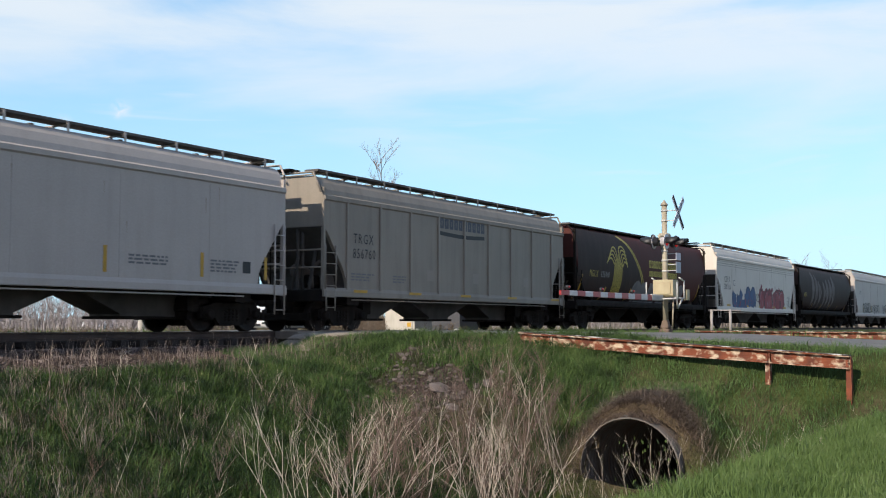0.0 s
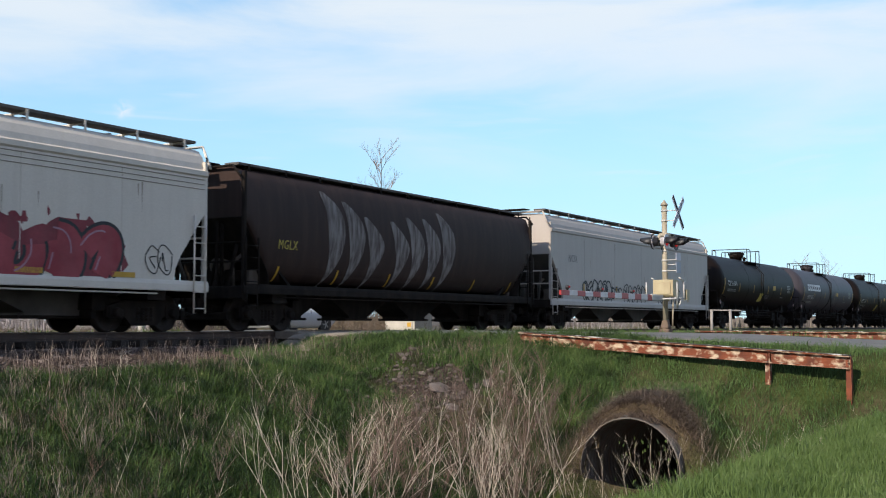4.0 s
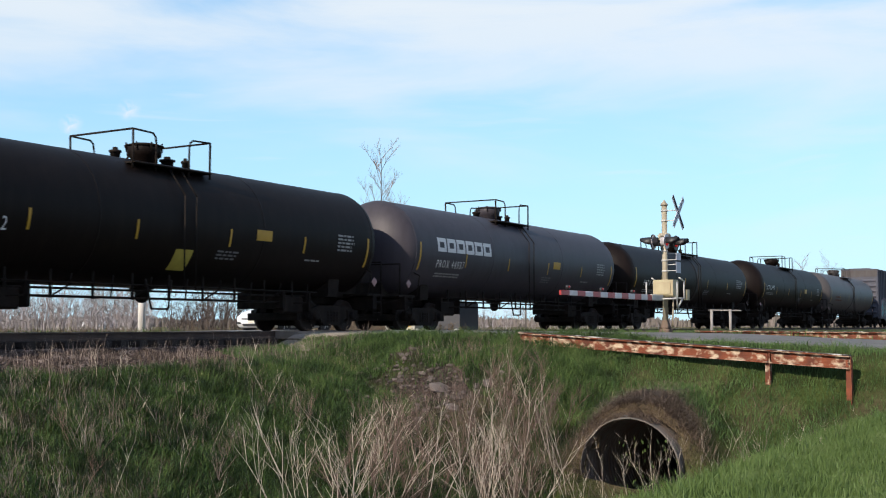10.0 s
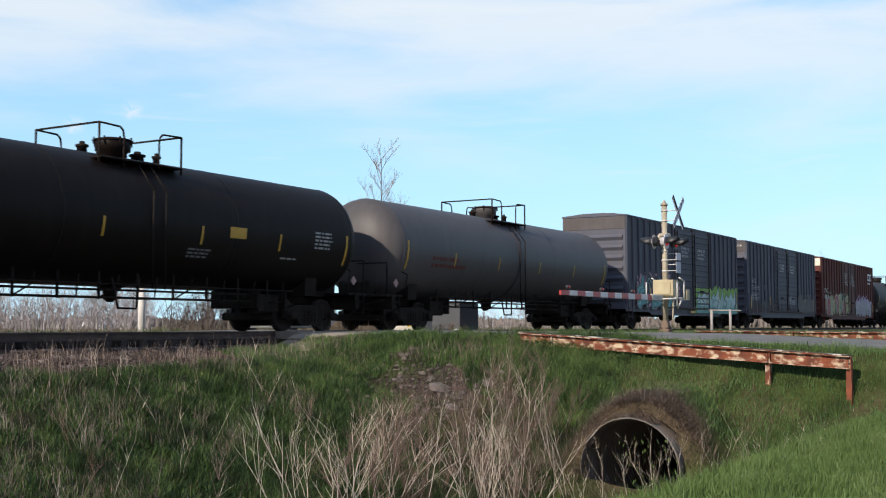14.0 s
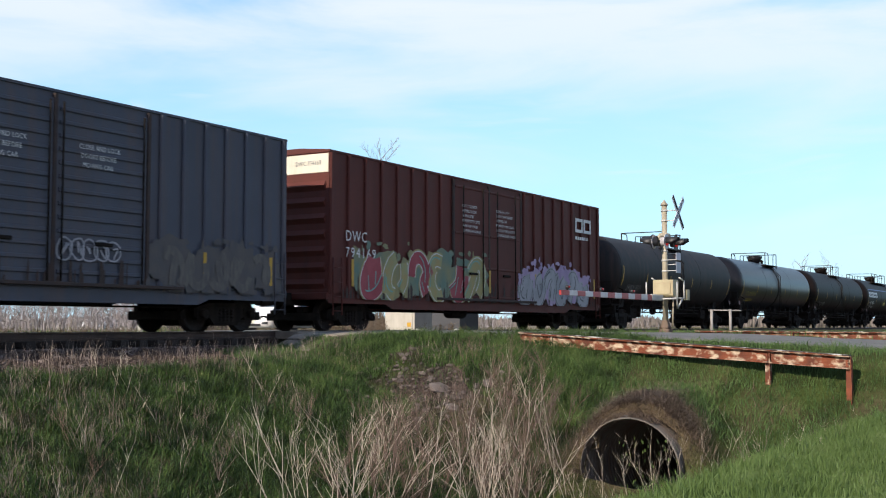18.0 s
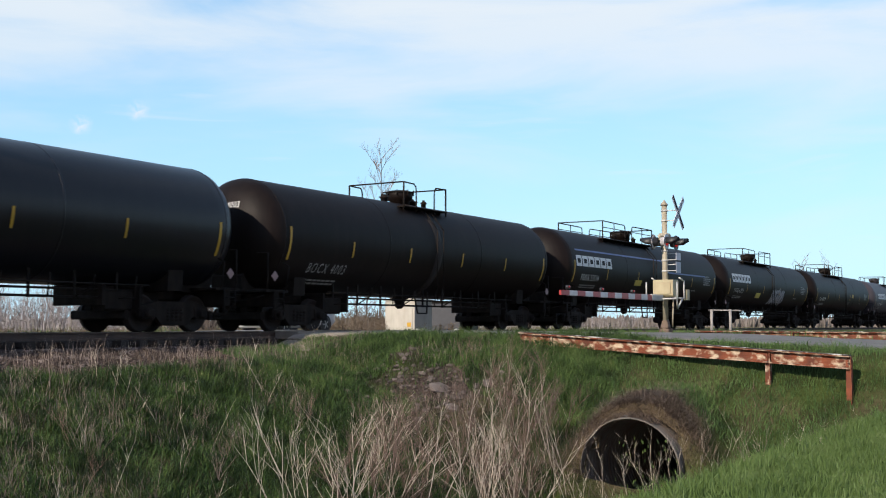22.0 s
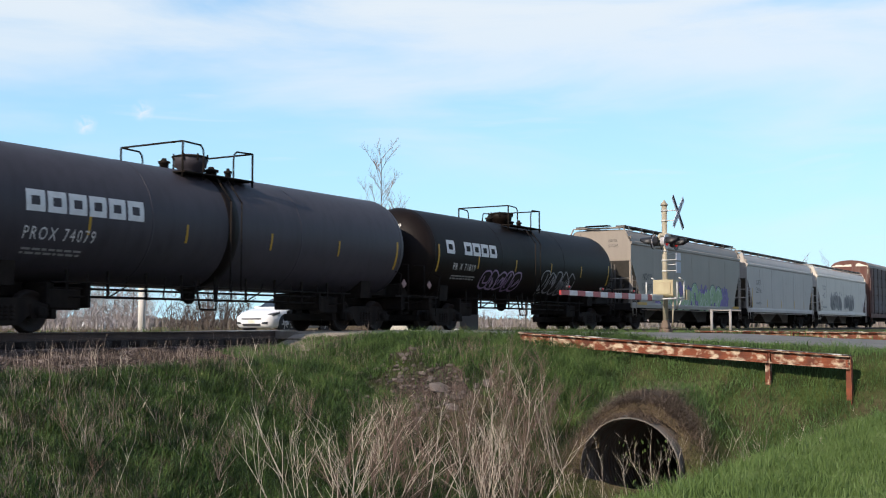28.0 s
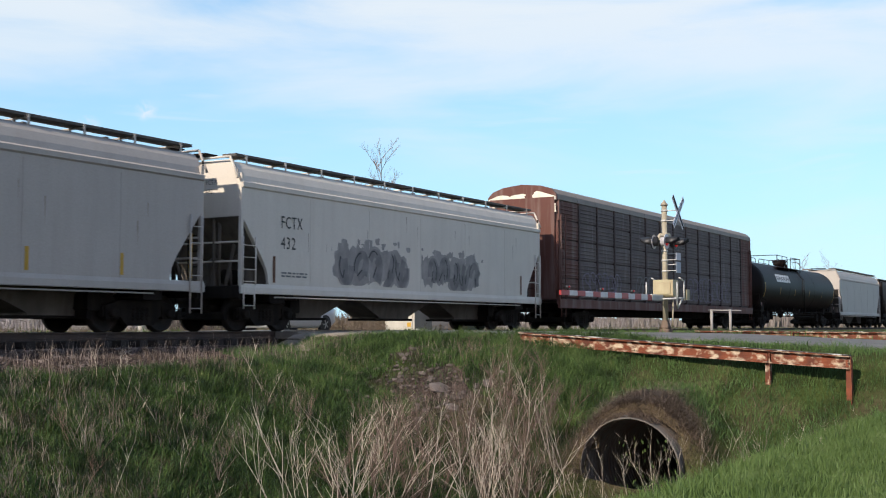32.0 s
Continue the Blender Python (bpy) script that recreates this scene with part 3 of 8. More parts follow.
def bubble(q, x, z, w, h):
    """Fat rounded strokes of one swollen sprayed shape: a leaning swirl crossed by one or two bent slashes."""
    cx, cz = x + w * 0.5, z + h * 0.5
    a0, turn, lean = q.uniform(0, 6.28), q.choice((-1, 1)) * q.uniform(2.4, 4.2), q.uniform(-0.25, 0.35)
    out = [[(cx + w * 0.42 * math.cos(a0 + turn * k / 6) * (1 - 0.05 * k) + lean * w * math.sin(a0 + turn * k / 6) * 0.4, cz + h * 0.40 * math.sin(a0 + turn * k / 6)) for k in range(7)]]
    for j in range(q.choice((1, 1, 2))):
        u = q.uniform(-0.35, 0.35)
        out.append([(cx + w * (u + q.uniform(-0.3, 0.1)), cz - h * q.uniform(0.25, 0.42)), (cx + w * (u + q.uniform(-0.15, 0.15)), cz + h * q.uniform(-0.1, 0.1)), (cx + w * (u + q.uniform(-0.1, 0.4)), cz + h * q.uniform(0.2, 0.42))])
    return [curve_pts(c, 5) for c in out]


def graffiti(car, x0, x1, z0, z1, n, mats, ysurf, curved=False, seed=1, cloud=None, outline=None, inner=None, solid=0.0, edge=None):
    """Spray paint that cannot be read: a cloud of colour, and swollen outlined strokes with thin inner lines."""
    rnd = random.Random(seed)
    w, h = (x1 - x0) / n, z1 - z0

    def lay(polys, mat, off, name):
        g = Geo()
        for k, (vs, fs) in enumerate(polys):
            one = on_side([(max(x0 - 0.35, min(x1 + 0.35, u)), max(v, z0 - 0.02)) for u, v in vs], fs, ysurf, off + 0.0003 * (k % 9), curved)
            g.add(one.v, one.f)
        return part(name, g, mat, car, "spray-painted graffiti", fix=False)

    if cloud:
        polys = []
        for i in range(n + 1):
            b = blob(rnd, x0 + (i + 0.5) * (x1 - x0) / (n + 1) + rnd.uniform(-0.3, 0.3), (z0 + z1) / 2 + rnd.uniform(-0.05, 0.18) * h, w * 1.5, h * rnd.uniform(0.75, 1.1), 22, 0.2, 0.2)
            polys.append((b, [tuple(range(len(b)))]))
        for i in range(5 * n):
            b = blob(rnd, rnd.uniform(x0 - 0.5, x1 + 0.5), z1 + h * rnd.uniform(-0.35, 0.22), rnd.uniform(0.08, 0.4), rnd.uniform(0.08, 0.32), 10, 0.35, 0.1)
            polys.append((b, [tuple(range(10))]))
        lay(polys, cloud, 0.004, "graffiti_cloud")
    strokes = [[ribbon(c, 1.0) and c for c in glyph(rnd, x0 + i * w, z0 + rnd.uniform(-0.03, 0.05) * h, w * 1.02, h * rnd.uniform(0.85, 1.02))] for i in range(n)]
    tw = min(0.34, 0.30 * w + 0.02)
    if solid:
        fat = min(0.46, 0.40 * w) * solid
        fig = [bubble(rnd, x0 + i * w, z0, w * 1.04, h * rnd.uniform(0.9, 1.02)) for i in range(n)]
        if outline:
            lay([ribbon(c, fat + 0.16) for g in fig for c in g], outline, 0.0110, "graffiti_outline")
        if edge:
            lay([ribbon(c, fat + 0.05) for g in fig for c in g], edge, 0.0145, "graffiti_edge")
        for i, g in enumerate(fig):
            lay([ribbon(c, fat) for c in g], mats[i % len(mats)], 0.0180, "graffiti_lettering")
        if inner:
            lay([ribbon([(x - 0.25 * fat, z + 0.22 * fat) for x, z in c[: len(c) // 2]], 0.04) for g in fig for c in g], inner, 0.0215, "graffiti_linework")
        return
    if outline:
        lay([ribbon(c, tw + 0.09) for g in strokes for c in g], outline, 0.008, "graffiti_outline")
    for j, mt in enumerate(mats):
        sel = [ribbon(c, tw) for i, g in enumerate(strokes) if i % len(mats) == j for c in g]
        if sel:
            lay(sel, mt, 0.0115, "graffiti_lettering")
    if inner:
        lines = []
        for g in strokes:
            for c in g:
                d = rnd.uniform(-0.2, 0.2) * tw
                lines.append(ribbon([(x + d, z + d) for x, z in c[: max(3, int(len(c) * rnd.uniform(0.4, 0.9)))]], 0.03))
        lay(lines, inner, 0.015, "graffiti_linework")


def flames(car, x0, x1, z0, z1, n, fill, halo, outline, ysurf, seed=1):
    """A sprayed wall of colour with a spiky top edge, a halo behind it and dark inner lines."""
    rnd = random.Random(seed)
    top = []
    w = (x1 - x0) / n
    for i in range(n):
        x = x0 + i * w
        lo = z0 + (z1 - z0) * rnd.uniform(0.45, 0.68)
        top += [(x + 0.02 * w, lo), (x + w * rnd.uniform(0.3, 0.5), lo + (z1 - lo) * 0.35), (x + w * rnd.uniform(0.55, 0.7), z1 - rnd.uniform(0, 0.25) * (z1 - z0)), (x + w * rnd.uniform(0.72, 0.82), lo + (z1 - lo) * 0.3)]
    top += [(x1, z0 + 0.4 * (z1 - z0))]

    def sheet(dx, dz):
        vs, fs = [], []
        for x, z in top:
            vs += [(x + dx, z0), (x + dx, z + dz)]
        fs = [(2 * i, 2 * i + 2, 2 * i + 3, 2 * i + 1) for i in range(len(top) - 1)]
        return vs, fs
    g = Geo()
    for k in range(n + 1):
        b = blob(rnd, x0 + k * (x1 - x0) / n, z0 + (z1 - z0) * 0.45, w * 1.7, (z1 - z0) * rnd.uniform(0.95, 1.15), 20, 0.15, 0.3)
        one = on_side([(max(x0 - 0.3, min(x1 + 0.1, u)), max(z0, v)) for u, v in b], [tuple(range(20))], ysurf, 0.004 + 0.0003 * k, False)
        g.add(one.v, one.f)
    part("graffiti_cloud", g, halo, car, "spray-painted graffiti", fix=False)
    part("graffiti_lettering", on_side(*sheet(0, 0), ysurf, 0.0105, False), fill, car, "spray-painted graffiti", fix=False)
    # darker ragged foot and pale slashes inside the colour
    foot, slash = Geo(), Geo()
    for k in range(2 * n):
        x = x0 + (x1 - x0) * (k + 0.5) / (2 * n)
        b = blob(rnd, x, z0 + 0.12 * (z1 - z0), w * 0.75, (z1 - z0) * rnd.uniform(0.2, 0.42), 12, 0.25, 0.5)
        one = on_side([(max(x0, min(x1, u)), max(z0, v)) for u, v in b], [tuple(range(12))], ysurf, 0.0118 + 0.0002 * (k % 6), False)
        foot.add(one.v, one.f)
        zt = z0 + (z1 - z0) * rnd.uniform(0.45, 0.7)
        one = on_side(*ribbon([(x - 0.05, zt - 0.45), (x + rnd.uniform(-0.06, 0.1), zt - 0.2), (x + 0.08, zt)], rnd.uniform(0.04, 0.1)), ysurf, 0.0132, False)
        slash.add(one.v, one.f)
    part("graffiti_foot", foot, G_TEALMID, car, "spray-painted graffiti", fix=False)
    part("graffiti_highlight", slash, G_PALEMINT, car, "spray-painted graffiti", fix=False)
    lines = Geo()
    runs = [top] + [[(x0 + (i + rnd.uniform(0.1, 0.9)) * w + rnd.uniform(-0.15, 0.15) * k, z0 + (z1 - z0) * (0.12 + 0.14 * k)) for k in range(4)] for i in range(n) for _ in range(2)]
    for k, r in enumerate(runs):
        one = on_side(*ribbon(r, 0.035 if k else 0.045), ysurf, 0.014, False)
        lines.add(one.v, one.f)
    part("graffiti_linework", lines, outline, car, fix=False)


def drips(car, x0, x1, z0, z1, n, mats, ysurf, seed=1):
    """Rust and grime that has run up and down a lower side in ragged narrow streaks."""
    rnd = random.Random(seed)
    for j, mt in enumerate(mats):
        g = Geo()
        for i in range(n):
            x, w = rnd.uniform(x0, x1), rnd.uniform(0.015, 0.07)
            z = z0 + (z1 - z0) * rnd.uniform(0.2, 1.0)
            pts = [(x - w, z0), (x + w, z0), (x + w * rnd.uniform(0.8, 1.2), z0 + (z - z0) * 0.8), (x + rnd.uniform(-0.4, 0.4) * w, z), (x - w * rnd.uniform(0.7, 1.2), z0 + (z - z0) * 0.7)]
            one = on_side(pts, [(0, 1, 2, 3, 4)], ysurf, 0.004 + 0.004 * j + 0.0002 * (i % 12), False)
            g.add(one.v, one.f)
        tagged(part("grime_streaks", g, mt, car, "rusty grime streaks", fix=False), kind="stuff")


def end_mark(car, L, lines, y, z, size, mat, gap=0.24, off=0.012):
    """Small reporting marks on the end of a car."""
    for k, text in enumerate(lines):
        vs, fs = letters(text, size / 0.72, 0.8, 1.15)
        part("end_lettering", Geo().add([(-L - off, y - u, z - k * gap + v) for u, v in vs], fs), mat, car, fix=False)


def tag_scrawl(car, x0, x1, z0, z1, mat, ysurf, curved=False, seed=1, loops=6, w=0.05):
    """A line scrawl of round loops."""
    rnd = random.Random(seed)
    vs, fs = [], []
    k = (x1 - x0) / loops
    for i in range(loops):
        cx = x0 + (i + 0.5) * k
        h = (z1 - z0) * rnd.uniform(0.8, 1.05)
        cz = (z0 + z1) / 2
        ctrl = [(cx + k * 0.62 * math.cos(a + rnd.uniform(-0.3, 0.3)), cz + h * 0.5 * math.sin(a + rnd.uniform(-0.2, 0.2))) for a in np.linspace(0.5, 6.6, 8)]
        for c in (ctrl, [(cx + rnd.uniform(-0.4, 0.4) * k, cz + rnd.uniform(-0.4, 0.4) * h) for _ in range(4)]):
            a, b = ribbon(curve_pts(c, 5), w)
            fs += [tuple(len(vs) + j for j in t) for t in b]
            vs += a
    part("graffiti_scrawl", on_side(vs, fs, ysurf, 0.013, curved), mat, car, "line-drawn spray-painted scrawl", fix=False)


def ladder(car, x, y, z0, z1, mat, w=0.45, rungs=None, along="x", name="ladder"):
    g = Geo()
    d = (w / 2, 0, 0) if along == "x" else (0, w / 2, 0)
    for s in (-1, 1):
        g.rod((x + s * d[0], y + s * d[1], z0), (x + s * d[0], y + s * d[1], z1), 0.022, 6)
    n = rungs or max(2, round((z1 - z0) / 0.42))
    for i in range(n):
        z = z0 + (z1 - z0) * (i + 0.3) / n
        g.rod((x - d[0], y - d[1], z), (x + d[0], y + d[1], z), 0.014, 5)
    part(name, g, mat, car)


# ---- covered hopper cars ----
def hopper_car(center, length, label, body, roofmat=None, eave=4.15, top=4.5, cut=1.1, half=1.55, bays=3, gap=1.6, ribs=0, round_side=False, trimmat=None, undermat=None, walk_h=0.13, sill=1.2, zc=3.0):
    car = thing("hopper_car", label, "hopper car", pose(center, 0, 0), "cars of the freight train")
    L = length / 2
    trimmat = trimmat or body
    roofmat = roofmat or body
    undermat = undermat or M_STEEL
    wz = top + walk_h

    def ring(x, zb):
        if round_side:
            p = []
            for i in range(13):
                a = -1.35 + 2.5 * i / 12
                p.append((half * (0.60 + 0.40 * math.cos(a)) if i < 12 else half * 0.62, 2.9 + 1.6 * math.sin(a)))
            p = [(y, max(zb, min(z, wz - 0.08))) for y, z in p]
        else:
            s = half
            p = [(s - 0.04, zb), (s, zb + 0.02), (s, max(zb + 0.05, 2.4)), (s, eave - 0.44), (s + 0.045, eave - 0.40), (s + 0.045, eave - 0.29), (s - 0.06, eave - 0.24), (s - 0.09, eave - 0.1), (s - 0.18, eave + 0.1), (s - 0.30, wz - 0.24), (s - 0.42, wz - 0.19), (0.5, wz - 0.17), (0.3, wz - 0.16)]
        return [(x, y, z) for y, z in p] + [(x, -y, z) for y, z in reversed(p)]

    def slant(u):
        """The end cut: a straight slope that turns upright towards the sill."""
        return min(1.22 * u, 1.0 - 0.5 * (1 - u) ** 2) if u < 0.72 else 1.0 - 1.55 * (1 - u) ** 2

    st = [(-L, zc), (-L + 0.02, zc - 0.05)]
    for k in range(1, 7):
        u = k / 6
        st.append((-L + cut * slant(u), zc - (zc - sill) * u))
    st += [(-x, z) for x, z in reversed(st)]
    g = Geo().loft([ring(x, z) for x, z in st], smooth=round_side)
    part("body", g, body, car)
    ys = (lambda z: -half) if not round_side else (lambda z: -half * (0.60 + 0.40 * math.cos(math.asin(max(-0.99, min(0.99, (z - 2.9) / 1.6))))))
    # side sill
    for s in (-1, 1):
        lip = [(s * (half - 0.05), sill - 0.22), (s * (half + 0.03), sill - 0.22), (s * (half + 0.04), sill - 0.20), (s * (half + 0.04), sill - 0.06), (s * (half + 0.004), sill + 0.04), (s * (half - 0.05), sill + 0.04)]
        part("side_sill", Geo().loft([[(x, y, z) for y, z in lip] for x in (-L - 0.05, L + 0.05)]), trimmat, car)
    for i in range(ribs):
        x = -L + cut + (2 * L - 2 * cut) * i / (ribs - 1)
        part("rib", Geo().bev(x - 0.05, x + 0.05, -half - 0.05, -half + 0.01, sill, eave - 0.3, 0.02), body, car)
    # hopper bays
    bl = (2 * L - 3.0) / bays
    for i in range(bays):
        cx = -L + 1.5 + bl * (i + 0.5)
        g = Geo()
        rings = []
        for z, hx, hy in ((sill + 0.05, bl / 2, half - 0.12), (1.03, bl / 2, 0.6), (0.44, max(0.5, bl / 2 - 1.5), 0.52), (0.38, max(0.5, bl / 2 - 1.5), 0.52)):
            rings.append([(cx - hx, -hy, z), (cx + hx, -hy, z), (cx + hx, hy, z), (cx - hx, hy, z)])
        g.loft(rings)
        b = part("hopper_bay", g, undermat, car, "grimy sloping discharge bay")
        part("outlet_gate", Geo().bev(cx - max(0.5, bl / 2 - 1.5) - 0.2, cx + max(0.5, bl / 2 - 1.5) + 0.2, -0.55, 0.55, 0.31, 0.38, 0.02), M_STEEL, b)
    # slope sheets and end frames, end platform
    for s in (-1, 1):
        g = Geo()
        g.loft([[(s * (L - 0.1), y, zc - 0.02) for y in (-1.3, 1.3)] + [(s * (L - 0.1), y, zc - 0.12) for y in (1.3, -1.3)],
                [(s * (L - 2.6), y, 0.95) for y in (-1.3, 1.3)] + [(s * (L - 2.6), y, 0.85) for y in (1.3, -1.3)]])
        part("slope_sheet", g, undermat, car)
        # dark sheet laid over the body-coloured slope to give the end's shade
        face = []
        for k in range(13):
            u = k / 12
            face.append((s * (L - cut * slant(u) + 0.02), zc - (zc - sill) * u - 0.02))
        part("end_sheet", Geo().loft([[(x, -half + 0.07, z), (x, half - 0.07, z), (x + s * 0.012, half - 0.07, z - 0.012), (x + s * 0.012, -half + 0.07, z - 0.012)] for x, z in face]), undermat, car, "sloping end sheet coloured dark for the shade inside the end")
        part("air_reservoir", Geo().lathe("x", [(s * (L - 0.75) - 0.42, 0.1), (s * (L - 0.75) - 0.36, 0.2), (s * (L - 0.75) + 0.36, 0.2), (s * (L - 0.75) + 0.42, 0.1)], 14, (0, -0.2, 1.75)), M_SLOPE2, car)
        for y in (-0.95, -0.3, 0.35):
            part("end_brace", Geo().rod((s * (L - 0.05), y, sill - 0.1), (s * (L - 0.55), y * 0.9, zc - 0.55), 0.055, 6), undermat, car)
        # cross rails and an inner post between the corner posts, brake pipes under the slope
        for z in (sill + 0.62, sill + 1.12):
            part("end_rail", Geo().rod((s * (L - 0.03), -half + 0.05, z), (s * (L - 0.03), half - 0.05, z), 0.028, 6), trimmat, car)
        part("inner_post", Geo().bev(s * (L - 0.03) - 0.035, s * (L - 0.03) + 0.035, -0.62, -0.55, sill - 0.1, zc - 0.05, 0.008), undermat, car)
        part("vent_pipe", Geo().pipe([(s * (L - 0.5), -0.75, sill), (s * (L - 0.42), -0.78, 1.8), (s * (L - 0.75), -0.9, 2.1), (s * (L - 1.0), -1.0, 1.7)], 0.05, 8), M_SLOPE2, car)
        part("control_valve", Geo().bev(s * (L - 0.95) - 0.22, s * (L - 0.95) + 0.22, -1.15, -0.8, sill - 0.05, sill + 0.42, 0.06), M_SLOPE2, car, "dusty brake control valve")
        part("end_platform", Geo().bev(s * (L - 0.9) - 0.95, s * (L - 0.9) + 0.95, -half + 0.05, half - 0.05, sill - 0.2, sill - 0.08, 0.02), undermat, car)
        part("center_sill", Geo().bev(min(s * (L + 0.35), s * (L - 3.4)), max(s * (L + 0.35), s * (L - 3.4)), -0.3, 0.3, 0.62, 1.08, 0.02), M_STEEL, car)
        part("body_bolster", Geo().bev(s * (L - 1.55) - 0.3, s * (L - 1.55) + 0.3, -half + 0.1, half - 0.1, 0.76, sill - 0.1, 0.03), M_STEEL, car)
        part("end_sill", Geo().bev(s * (L - 0.05) - 0.12, s * (L - 0.05) + 0.12, -half + 0.02, half - 0.02, 0.84, sill - 0.02, 0.02), M_STEEL, car)
        part("brake_beam", Geo().bev(s * (L - 2.9) - 0.2, s * (L - 2.9) + 0.2, -1.0, 0.9, 0.5, 0.9, 0.04), M_STEEL, car)
        for y in (-1, 1):
            part("corner_post", Geo().bev(s * (L - 0.03) - 0.05, s * (L - 0.03) + 0.05, y * (half - 0.05) - 0.05, y * (half - 0.05) + 0.05, sill, eave - 0.05, 0.01), trimmat, car)
            part("end_brace", Geo().rod((s * (L - 0.1), y * 0.7, sill - 0.1), (s * (L - 0.1), y * 0.7, zc), 0.05, 6), undermat, car)
        part("top_rail", Geo().pipe([(s * (L + 0.14), -half + 0.02, eave - 0.2), (s * (L + 0.14), -half + 0.3, wz - 0.1), (s * (L + 0.14), half - 0.3, wz - 0.1), (s * (L + 0.14), half - 0.02, eave - 0.2)], 0.032, 6), trimmat, car)
        part("roof_platform", Geo().bev(s * (L + 0.1) - 0.25, s * (L + 0.1) + 0.25, -0.55, 0.55, wz - 0.02, wz + 0.02, 0.01), M_STEEL, car)
    ladder(car, -L + 0.28, -half - 0.03, sill, 2.45, trimmat, 0.5, 4)
    ladder(car, -L + 0.28, -half - 0.03, sill - 0.62, sill - 0.02, trimmat, 0.42, 2, name="step")
    ladder(car, L - 0.28, -half - 0.06, sill - 0.75, 2.85, trimmat, 0.4)
    ladder(car, -L - 0.1, half - 0.4, sill - 0.1, eave + 0.1, trimmat, along="y")
    ladder(car, L + 0.1, -half + 0.35, sill - 0.1, eave + 0.1, M_STEEL, along="y")
    part("brake_wheel", Geo().lathe("x", [(-0.03, 0.24), (0, 0.28), (0.03, 0.24), (0.0, 0.21)], 18, (-L - 0.25, 0.7, 2.0)), M_STEEL, car)
    part("brake_cylinder", Geo().lathe("x", [(-L + 0.5, 0.12), (-L + 0.55, 0.2), (-L + 1.3, 0.2), (-L + 1.35, 0.12)], 14, (0, -0.5, 1.45)), M_STEEL, car)
    # running boards on brackets, hatches
    for s in (-1, 1):
        part("running_board", Geo().bev(-L + 0.1, L - 0.1, s * 1.0 - 0.24, s * 1.0 + 0.24, wz - 0.05, wz + 0.02, 0.008), M_GRATE, car, "dark steel grating running board")
    n = 11
    for i in range(n):
        x = -L + 0.5 + (2 * L - 1) * i / (n - 1)
        part("board_bracket", Geo().bev(x - 0.035, x + 0.035, -1.262, -1.245, wz - 0.36, wz + 0.0, 0.006).bev(x - 0.03, x + 0.03, -1.25, 1.25, wz - 0.09, wz - 0.05, 0.01).bev(x - 0.03, x + 0.03, -0.80, -0.77, wz - 0.2, wz - 0.05, 0.006), trimmat, car)
    for i in range(bays * 2):
        x = -L + 1.0 + (2 * L - 2) * (i + 0.5) / (bays * 2)
        hatch_lid = part("hatch", Geo().bev(x - 0.75, x + 0.75, -0.42, 0.42, wz - 0.18, wz - 0.05, 0.04), roofmat, car)
        part("hatch_clamp", Geo().bev(x - 0.05, x + 0.05, -0.5, 0.5, wz - 0.06, wz - 0.02, 0.01), M_GRATE, hatch_lid)
    part("train_pipe", Geo().rod((-L + 1.4, -half + 0.04, sill - 0.29), (L - 1.6, -half + 0.04, sill - 0.29), 0.022, 6), trimmat, car)
    if not round_side and not ribs:
        for i in range(1, 6):
            x = -L + 2 * L * i / 6
            rs = random.Random(int(center * 10) + i)
            for k in range(2):
                xr, zt = x + rs.uniform(-0.9, 0.9), rs.uniform(2.2, eave - 0.5)
                zb = zt - rs.uniform(0.3, 0.9)
                w = rs.uniform(0.01, 0.025)
                part("rust_streak", Geo().add([(xr - w, -half - 0.003, zt), (xr + w, -half - 0.003, zt), (xr + w * 0.2, -half - 0.003, zb)], [(0, 1, 2)]), M_STREAK, car, fix=False)
            part("weld_seam", Geo().bev(x - 0.012, x + 0.012, -half - 0.006, -half + 0.004, sill + 0.02, eave - 0.5, 0.003), body, car)
    for x in (-L + 1.55, L - 1.55):
        add_truck(car, x)
    add_couplers(car, L + gap / 2)
    return car, ys, L


# ---- tank cars ----
TANK_Z, TANK_R = 2.66, 1.58


def tank_side(z):
    d = max(-0.98, min(0.98, (z - TANK_Z) / TANK_R))
    return -TANK_R * math.sqrt(1 - d * d)


